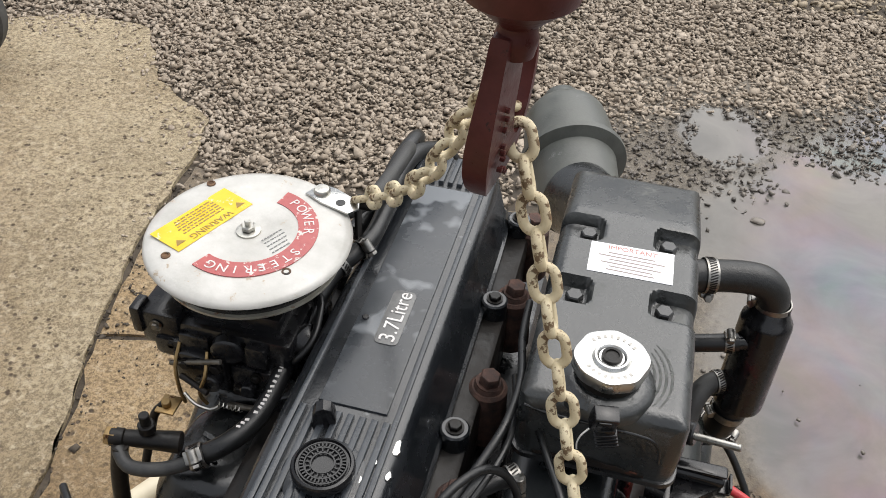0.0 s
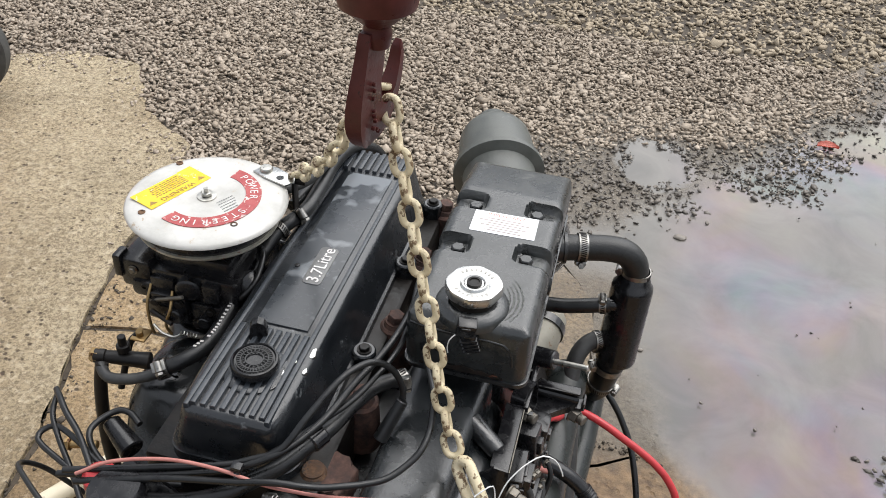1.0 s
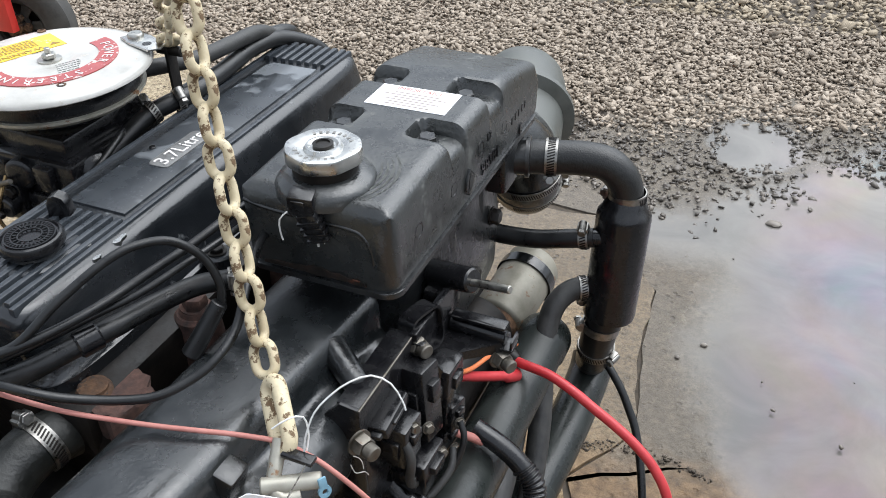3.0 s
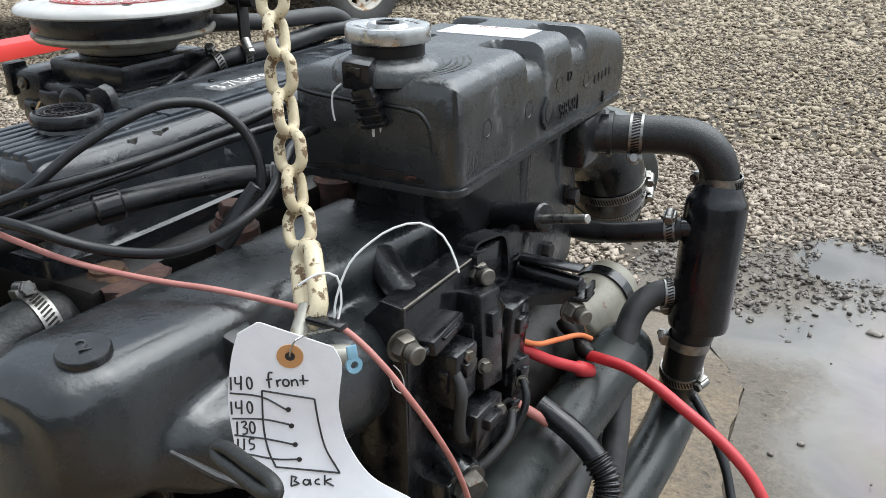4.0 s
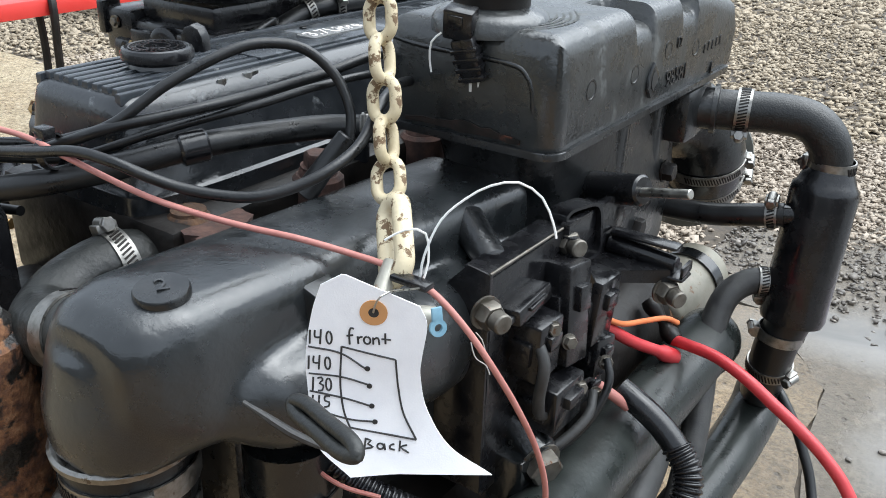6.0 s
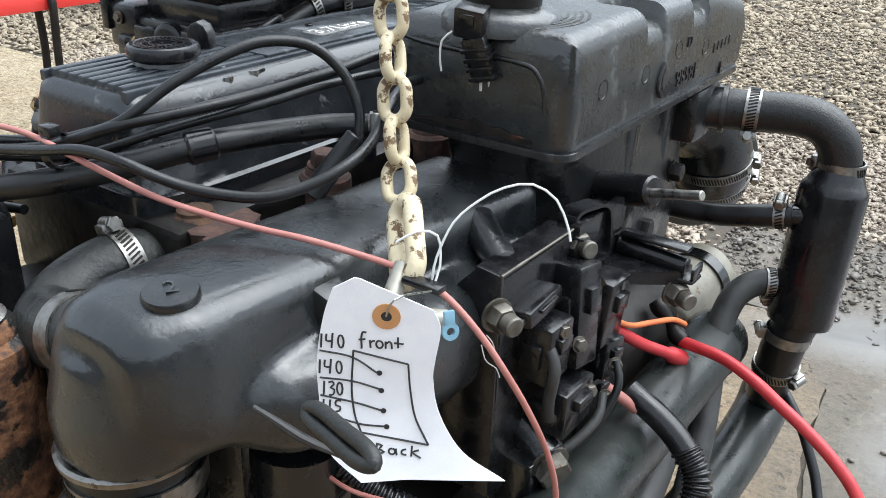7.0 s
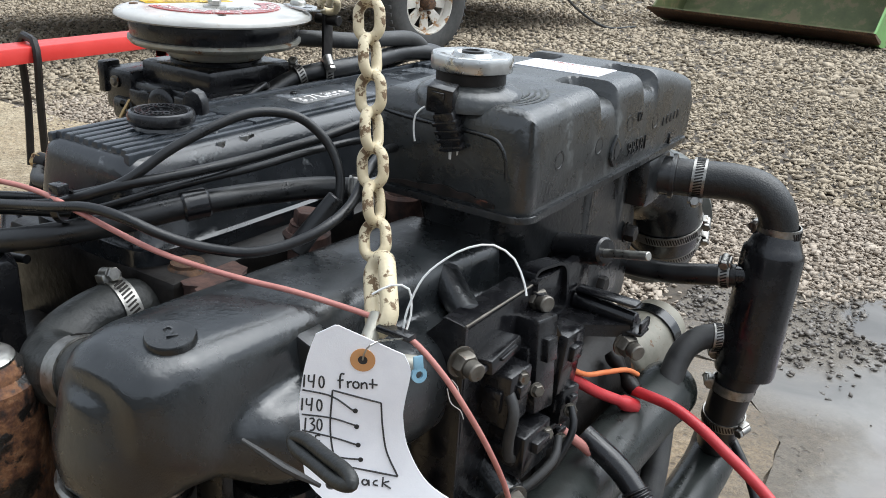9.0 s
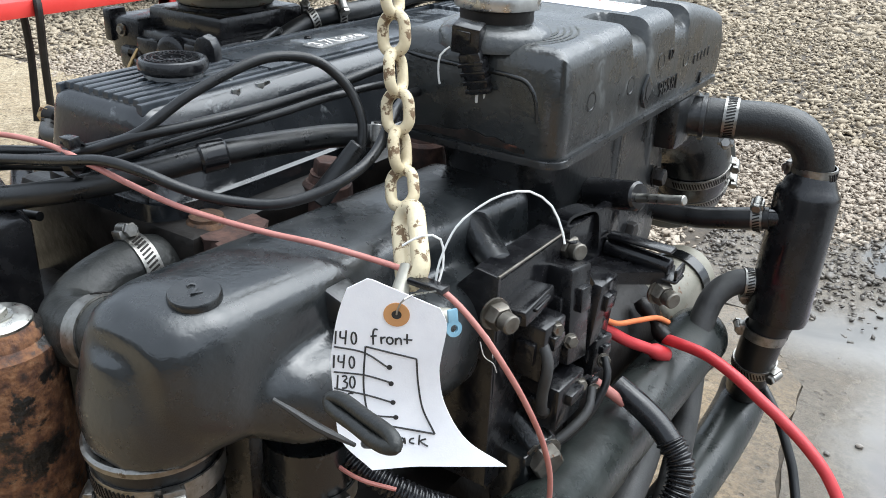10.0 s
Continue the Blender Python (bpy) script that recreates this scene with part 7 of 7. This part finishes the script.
# card tag: curled sheet hanging from a wire
def build_tag():
    tag = thing("paper_tag", (0.332, -0.124, 0.74), "white card tag with handwritten figures wired to the chain", "tag")
    right, down, away = Vector((0.864, 0.504, 0.02)), Vector((0.02, 0.0, -1.0)), Vector((0.504, -0.864, 0.0))
    base = Vector((0.332, -0.124, 0.733))
    k_ = 1 / 3205.0

    def on(u, v, lift=0.0):
        """u across and v down from the hole, in thirds of a millimetre; the lower corner curls outward."""
        curl = 0.012 * max(0.0, (v - 120) / 180) ** 2 + 0.007 * max(0.0, u - 40) / 160 * max(0.0, v - 100) / 180
        return base + right * (u * k_) + down * (v * k_ / 0.93) + away * (lift + curl + 0.005)

    left = [(-55, -67), (-93, -47), (-110, 0), (-123, 60), (-128, 120), (-121, 210), (-106, 262), (-45, 308)]
    rite = [(-46, -66), (82, -15), (95, 20), (86, 80), (83, 120), (96, 180), (140, 240), (220, 276)]
    def smooth_edge(points):
        """The corners joined by a soft curve, every run in the same number of steps."""
        p = [Vector(q) for q in points]
        p = [2 * p[0] - p[1]] + p + [2 * p[-1] - p[-2]]
        out = []
        for i in range(1, len(p) - 2):
            for step in range(6):
                t = step / 6
                out.append(0.5 * (2 * p[i] + (p[i + 1] - p[i - 1]) * t + (2 * p[i - 1] - 5 * p[i] + 4 * p[i + 1] - p[i + 2]) * t * t + (3 * p[i] - p[i - 1] - 3 * p[i + 1] + p[i + 2]) * t**3))
        return out + [p[-2]]

    edge_a, edge_b = smooth_edge(left[1:]), smooth_edge(rite[1:])
    edge_a, edge_b = [Vector(left[0]).lerp(Vector(left[1]), i / 6) for i in range(6)] + edge_a, [Vector(rite[0]).lerp(Vector(rite[1]), i / 6) for i in range(6)] + edge_b
    bm = bmesh.new()
    n, k, rows = 14, 42, []
    for j in range(k + 1):
        a, b = edge_a[round(j * (len(edge_a) - 1) / k)], edge_b[round(j * (len(edge_b) - 1) / k)]
        rows.append([[bm.verts.new(on(a.x + (b.x - a.x) * i / n, a.y + (b.y - a.y) * i / n, s)) for i in range(n + 1)] for s in (0.0, 0.0006)])
    for (a0, a1), (b0, b1) in zip(rows, rows[1:]):
        for i in range(n):
            bm.faces.new((a1[i], a1[i + 1], b1[i + 1], b1[i]))
            bm.faces.new((a0[i], b0[i], b0[i + 1], a0[i + 1]))
        bm.faces.new((a0[0], a1[0], b1[0], b0[0]))
        bm.faces.new((a0[n], b0[n], b1[n], a1[n]))
    for a0, a1 in (rows[0], rows[-1]):
        for i in range(n):
            bm.faces.new((a0[i], a0[i + 1], a1[i + 1], a1[i]))
    part("card", bm, PAPER, tag)
    basis = Matrix((right, -down, away)).transposed().to_4x4()
    bm = bmesh.new()
    lathe(bm, Matrix.Translation(on(0, 0, 0.0006)) @ basis, [(0.0078, 0), (0.0078, 0.0006), (0.0030, 0.0006), (0.0030, 0)], 28, caps=False)
    part("eyelet_patch", bm, TAN, tag, "tan reinforcement ring")
    # black disc on the whole card, standing for the dark of the eyelet
    bm = bmesh.new()
    lathe(bm, Matrix.Translation(on(0, 0, 0.0007)) @ basis, [(0.0031, 0), (0.0031, 0.0002), (0.0, 0.0002)], 24)
    part("eyelet_shade", bm, INK, tag)

    def stroke(*points, name="pen_line", r=0.00058):
        bm = bmesh.new()
        tube(bm, [on(u, v, 0.0007) for u, v in points], r, 6, step=0.0015)
        part(name, bm, INK, tag)

    def oval(u, v, a, b, name="handwriting"):
        stroke(*[(u + a * math.sin(t), v - b * math.cos(t)) for t in np.linspace(0.2, 6.4, 10)], name=name)

    def figure(text, u, v, h=26):
        for ch in text:
            if ch == "1":
                stroke((u + 1, v), (u - 1, v + h), name="handwriting")
                u += 12
            elif ch == "4":
                stroke((u - 2, v), (u - 3, v + h * 0.5), (u + 7, v + h * 0.5), name="handwriting")
                stroke((u + 9, v - 2), (u + 6, v + h), name="handwriting")
                u += 23
            elif ch == "0":
                oval(u, v + h * 0.5, 5, h * 0.46)
                u += 16
            elif ch == "3":
                stroke((u - 3, v + 2), (u + 4, v), (u + 6, v + 6), (u, v + h * 0.45), (u + 7, v + h * 0.6), (u + 5, v + h * 0.95), (u - 3, v + h), name="handwriting")
                u += 17
            elif ch == "5":
                stroke((u + 9, v + 1), (u, v + 1), (u - 1, v + h * 0.45), (u + 7, v + h * 0.55), (u + 6, v + h * 0.9), (u - 2, v + h), name="handwriting")

    figure("140", -117, 38)
    figure("140", -122, 88)
    figure("130", -116, 130)
    figure("115", -118, 165, 22)
    stroke((-121, 70), (-63, 80), (-18, 108))
    stroke((-123, 123), (-63, 127), (-12, 140))
    stroke((-123, 157), (-58, 168), (-10, 180))
    stroke((-103, 195), (-48, 207), (-3, 209))
    for u, v in ((-14, 108), (-11, 142), (-7, 180), (-1, 209)):
        bm = bmesh.new()
        lathe(bm, Matrix.Translation(on(u, v, 0.0006)) @ basis, [(0.0016, 0), (0.0016, 0.0006), (0, 0.0006)], 12)
        part("pen_dot", bm, INK, tag)
    stroke((-60, 67), (-10, 78), (38, 88))
    stroke((38, 88), (42, 140), (52, 190), (77, 235))
    stroke((77, 235), (10, 229), (-48, 222))
    stroke((-48, 222), (-60, 190), (-65, 140), (-60, 67))
    # the two words
    stroke((-36, 32), (-42, 31), (-45, 40), (-45, 62), name="handwriting")
    stroke((-50, 46), (-38, 44), name="handwriting")
    stroke((-30, 46), (-29, 60), name="handwriting")
    stroke((-30, 52), (-25, 47), (-21, 47), name="handwriting")
    oval(-13, 53, 6, 7)
    stroke((-2, 47), (-2, 60), name="handwriting")
    stroke((-2, 52), (4, 47), (8, 50), (9, 60), name="handwriting")
    stroke((20, 38), (20, 58), name="handwriting")
    stroke((13, 49), (30, 50), name="handwriting")
    stroke((-18, 240), (-20, 258), name="handwriting")
    stroke((-20, 240), (-8, 243), (-14, 249), (-4, 254), (-20, 258), name="handwriting")
    oval(10, 252, 6, 5)
    stroke((17, 247), (19, 258), name="handwriting")
    stroke((36, 247), (29, 249), (28, 255), (37, 257), name="handwriting")
    stroke((47, 240), (46, 258), name="handwriting")
    stroke((60, 246), (48, 251), (64, 259), name="handwriting")
    bm = bmesh.new()
    tube(bm, [on(0, -2, 0.002), on(8, -26, 0.003), on(30, -44, 0.004), (0.326, -0.072, 0.722)], 0.0006, 6)
    part("tag_wire", bm, STEEL, tag)


build_tag()


# ---- yard: trailer, loader bucket, red frame ----
def wheel(parent, centre, axle, r, width, rim_r, spokes, tyre_mat, rim_mat):
    m = Matrix.Translation(centre) @ turn_to(axle)
    w = width / 2
    bm = bmesh.new()
    lathe(bm, m, [(rim_r, -w * 0.8), (rim_r + 0.03, -w), (r - 0.035, -w), (r - 0.012, -w * 0.86), (r, -w * 0.6), (r, w * 0.6), (r - 0.012, w * 0.86), (r - 0.035, w), (rim_r + 0.03, w), (rim_r, w * 0.8)], 56, caps=False)
    tyre = part("tyre", bm, tyre_mat, parent, "worn black rubber tyre")
    for i in range(44 if tyre_mat == TYRE and r > 0.32 else 0):
        for s in (-1, 1):
            bm = bmesh.new()
            box(bm, (r - 0.004, -0.010, s * w * 0.5 - w * 0.32), (r + 0.007, 0.012, s * w * 0.5 + w * 0.32), 0, m @ pose(0, 0, 0, 0, 0, 360 / 44 * (i + 0.25 * s)))
            part("tread_block", bm, tyre_mat, tyre, smooth=False)
    bm = bmesh.new()
    lathe(bm, m, [(rim_r + 0.008, w * 0.85), (rim_r, w * 0.86), (rim_r - 0.012, w * 0.6), (rim_r - 0.018, -w * 0.8)], 48, caps=False)
    lathe(bm, m, [(rim_r - 0.014, w * 0.30), (rim_r * 0.86, w * 0.34), (rim_r * 0.84, w * 0.30), (rim_r - 0.015, w * 0.26)], 48, caps=False)
    for i in range(spokes):
        g = m @ pose(0, 0, 0, 0, 0, 360 * i / spokes)
        prism(bm, [(rim_r * 0.30, -rim_r * 0.13), (rim_r * 0.88, -rim_r * 0.20), (rim_r * 0.88, rim_r * 0.20), (rim_r * 0.30, rim_r * 0.13)], w * 0.22, w * 0.34, 0.003, g)
    lathe(bm, m, [(rim_r * 0.42, w * 0.2), (rim_r * 0.40, w * 0.42), (rim_r * 0.30, w * 0.46), (rim_r * 0.28, w * 0.3)], 32)
    part("rim", bm, rim_mat, parent, "white spoked steel rim with rust" if rim_mat == RIMW else "")
    bm = bmesh.new()
    lathe(bm, m, [(rim_r * 0.24, 0.0), (rim_r * 0.24, w * 0.5), (rim_r * 0.2, w * 0.62), (rim_r * 0.18, w * 1.05), (rim_r * 0.1, w * 1.1)], 24)
    for i in range(5):
        a = radians(72 * i)
        hex_bolt(bm, m @ Vector((rim_r * 0.33 * math.cos(a), rim_r * 0.33 * math.sin(a), w * 0.44)), m.to_3x3() @ Vector((0, 0, 1)), 0.014, 0.02)
    part("hub", bm, RUST, parent, "rusty wheel hub")
    bm = bmesh.new()
    lathe(bm, m, [(rim_r * 0.95, -w * 0.5), (rim_r * 0.2, -w * 0.4)], 32)
    part("backing", bm, GREASE, parent)


def build_trailer():
    tr = thing("flatbed_trailer", (-4.2, 5.4, 0.0), "old flatbed trailer with timber deck and rusty red frame", "trailer")
    m = Matrix.Translation((-3.55, 4.187, 0)) @ pose(0, 0, 0, 0, 0, -14)
    bm = bmesh.new()
    box(bm, (-0.10, -1.70, 0.395), (-0.02, 3.8, 0.540), 0.006, m)
    rail = part("side_rail", bm, MAROON, tr, "rusty red steel side rail")
    bm = bmesh.new()
    box(bm, (-1.90, -1.70, 0.395), (-1.82, 3.8, 0.540), 0.006, m)
    part("side_rail", bm, MAROON, tr)
    bm = bmesh.new()
    box(bm, (-1.82, -1.72, 0.37), (-0.10, -1.63, 0.535), 0.006, m)
    for x in (-1.5, -0.9, -0.35):
        box(bm, (x - 0.09, -1.77, 0.41), (x + 0.09, -1.71, 0.51), 0.004, m)
    part("end_rail", bm, MAROON, tr)
    for i in range(9):
        y = -1.3 + 0.62 * i
        bm = bmesh.new()
        box(bm, (-1.82, y - 0.03, 0.42), (-0.10, y + 0.03, 0.535), 0.004, m)
        part("cross_member", bm, MAROON, tr)
    for i in range(5):
        bm = bmesh.new()
        box(bm, (-0.02, -1.5 + 1.1 * i - 0.025, 0.425), (0.012, -1.5 + 1.1 * i + 0.025, 0.525), 0.003, m)
        part("stake_pocket", bm, MAROON, tr)
    for i in range(12):
        bm = bmesh.new()
        x = -1.88 + 0.155 * i
        box(bm, (x, -1.75, 0.542), (x + 0.150, 3.85, 0.582), 0.006, m)
        part("deck_plank", bm, TIMBER, tr)
    bm = bmesh.new()
    tube(bm, [m @ Vector(p) for p in ((0.0, 1.9, 0.56), (0.02, 2.4, 0.50), (0.10, 2.8, 0.20), (0.15, 3.2, 0.02), (0.2, 3.6, 0.01))], 0.012, 8, step=0.05)
    part("loose_strap", bm, GREYRUB, tr)
    for x, y in ((0.42, 0.68), (-2.20, 0.68)):
        w = new("trailer_wheel")
        hang(w, tr)
        c = m @ Vector((x, y, 0.338))
        bpy.context.view_layer.update()
        wheel(w, c, (m.to_3x3() @ Vector((1 if x > 0 else -1, 0, 0))), 0.350, 0.21, 0.205, 8, TYRE, RIMW)
    bm = bmesh.new()
    rod(bm, m @ Vector((-2.1, 0.72, 0.338)), m @ Vector((0.3, 0.72, 0.338)), 0.035)
    part("axle", bm, RUST, tr)


build_trailer()


def build_bucket():
    b = thing("loader_bucket", (-1.5, 8.6, 0.0), "worn green loader bucket with brown rusty cutting edge", "bucket")
    m = Matrix.Translation((-1.5, 8.4, 0.0)) @ pose(0, 0, 0, 0, 0, -3)
    profile = [(-0.38, 0.16), (-0.05, 0.045), (0.15, 0.0), (0.40, 0.05), (0.58, 0.25), (0.62, 0.50), (0.52, 0.80), (0.40, 0.95)]
    line = spline([(0, y, z) for y, z in profile], 0.05)
    bm = bmesh.new()
    rows = []
    for i, p in enumerate(line):
        d = (line[min(i + 1, len(line) - 1)] - line[max(i - 1, 0)]).normalized()
        nrm = Vector((0, -d.z, d.y))
        rows.append([bm.verts.new(m @ (Vector((x, p.y, p.z)) + nrm * t)) for x, t in ((-1.0, 0), (1.05, 0), (1.05, 0.025), (-1.0, 0.025))])
    for a, c in zip(rows, rows[1:]):
        bridge(bm, a, c)
    bm.faces.new(rows[0][::-1])
    bm.faces.new(rows[-1])
    part("shell", bm, GREEN, b)
    for x in (-1.01, 1.05):
        bm = bmesh.new()
        g = m @ Matrix(((0, 0, 1, x), (1, 0, 0, 0), (0, 1, 0, 0), (0, 0, 0, 1)))
        prism(bm, [(-0.36, 0.15), (-0.05, 0.03), (0.15, -0.01), (0.40, 0.03), (0.60, 0.25), (0.64, 0.50), (0.54, 0.80), (0.40, 0.97), (0.10, 0.55)], 0, 0.02, 0, g)
        part("side_plate", bm, GREEN if x < 0 else material("bright_green_paint", [(0.12, 0.28, 0.07), (0.18, 0.38, 0.11)], 0.5, scale=5, wear=(0.22, 0.15, 0.08), wear_at=0.56, wear_scale=6), b, "green side plate", smooth=False)
    bm = bmesh.new()
    prism(bm, [(-0.42, 0.175), (-0.40, 0.15), (-0.10, 0.05), (-0.10, 0.085)], -1.03, 1.08, 0, m @ Matrix(((0, 0, 1, 0), (1, 0, 0, 0), (0, 1, 0, 0), (0, 0, 0, 1))))
    part("cutting_edge", bm, RUST, b, "rusty steel cutting edge", smooth=False)


build_bucket()


def build_red_frame():
    fr = thing("red_gantry", (-1.85, 1.55, 0.0), "red painted steel frame on a castor wheel with a hanging strap", "hoist frame")
    bm = bmesh.new()
    tube(bm, [(-1.775, 1.60, 0.36), (-1.82, 1.60, 0.64), (-1.868, 1.60, 0.778), (-2.0, 1.60, 1.2), (-2.3, 1.6, 2.1)], 0.042, 20)
    part("post", bm, REDPAINT, fr)
    bm = bmesh.new()
    box(bm, (-0.05, -1.7, -0.024), (0.05, 0.10, 0.024), 0.004, pose(-1.86, 1.50, 0.510, 0.3, 0, 0))
    part("leg", bm, REDPAINT, fr)
    bm = bmesh.new()
    box(bm, (-1.885, 1.53, 0.19), (-1.82, 1.56, 0.48), 0.004)
    box(bm, (-1.885, 1.53, 0.44), (-1.825, 1.66, 0.50), 0.004)
    part("fork", bm, REDPAINT, fr)
    w = new("castor_wheel")
    hang(w, fr)
    bpy.context.view_layer.update()
    wheel(w, (-1.87, 1.62, 0.185), (0.35, -1, 0), 0.180, 0.09, 0.095, 6, TYRE, GREYRUB)
    bm = bmesh.new()
    tube(bm, [(-1.80, 1.02, 0.10), (-1.795, 1.02, 0.35), (-1.80, 1.03, 0.52), (-1.86, 1.05, 0.548), (-1.93, 1.06, 0.53), (-1.94, 1.07, 0.35), (-1.93, 1.05, 0.14)], 0.012, 8, step=0.03)
    part("strap", bm, GREASE, fr, "dark webbing strap")


build_red_frame()


# ---- small things on the ground ----
def lump(name, at, size, mat, label, category, seed):
    rnd = random.Random(seed)
    bm = bmesh.new()
    bmesh.ops.create_icosphere(bm, subdivisions=2, radius=1.0)
    for v in bm.verts:
        k = 1 + 0.22 * noise.noise(v.co * 1.7 + Vector((seed, 0, 0)))
        v.co = Vector((v.co.x * size[0], v.co.y * size[1], max(v.co.z, -0.55) * size[2])) * k + Vector(at)
    return solo(name, bm, mat, label, category)


lump("stone", (0.628, 1.585, -0.001), (0.020, 0.014, 0.007), STONEWET, "single grey stone standing in the puddle", "stone", 5)
lump("stone", (0.545, 1.05, -0.001), (0.008, 0.006, 0.004), STONEWET, "small grey stone beside the concrete crack", "stone", 6)
lump("stone", (0.50, 0.99, -0.001), (0.006, 0.005, 0.004), STONEWET, "small grey stone beside the concrete crack", "stone", 7)
bm = bmesh.new()
rows = []
for i in range(9):
    t = i / 8
    w = 0.022 * math.sin(math.pi * min(1, t * 0.9 + 0.1)) + 0.001
    rows.append([bm.verts.new((1.126 + (t - 0.5) * 0.075, 2.306 + k * w, 0.004 + 0.010 * (k * k) + 0.006 * math.sin(3 * t))) for k in (-1, -0.5, 0, 0.5, 1)])
for a, b in zip(rows, rows[1:]):
    for i in range(4):
        bm.faces.new((a[i], a[i + 1], b[i + 1], b[i]))
solid = bmesh.ops.solidify(bm, geom=bm.faces[:], thickness=0.0012)
solo("fallen_leaf", bm, material("red_leaf", [(0.55, 0.13, 0.10), (0.66, 0.22, 0.16)], 0.5, scale=80), "red fallen leaf floating in the puddle", "leaf")
bm = bmesh.new()
rod(bm, (-0.80, -0.14, 0.024), (-0.40, 0.55, 0.024), 0.0215)
solo("pvc_pipe", bm, material("cream_pvc", [(0.55, 0.48, 0.34), (0.66, 0.60, 0.46)], 0.45, scale=12, wear=(0.35, 0.28, 0.18), wear_at=0.6, wear_scale=14), "cream plastic pipe lying on the concrete", "pipe")


def build_vehicle():
    car = thing("parked_vehicle", (-11.5, 6.8, 0.0), "black vehicle parked on the gravel beyond the trailer", "vehicle")
    bm = bmesh.new()
    loft(bm, [(pose(-11.9, 6.9, 0.30), 1.85, 0.74, 8), (pose(-11.9, 6.9, 0.42), 1.98, 0.80, 8), (pose(-11.9, 6.9, 0.85), 2.0, 0.82, 8), (pose(-11.9, 6.9, 1.0), 1.9, 0.78, 8)], seg=48)
    part("body", bm, PLASTIC, car)
    bm = bmesh.new()
    loft(bm, [(pose(-12.1, 6.9, 1.0), 1.4, 0.74, 7), (pose(-12.2, 6.9, 1.45), 1.0, 0.62, 7)], seg=40)
    part("cabin", bm, PLASTIC, car)
    for x in (-10.55, -13.2):
        for y, d in ((6.2, -1), (7.6, 1)):
            w = new("vehicle_wheel")
            hang(w, car)
            bpy.context.view_layer.update()
            wheel(w, (x, y, 0.31), (0, d, 0), 0.315, 0.2, 0.19, 5, TYRE, DULL)


build_vehicle()
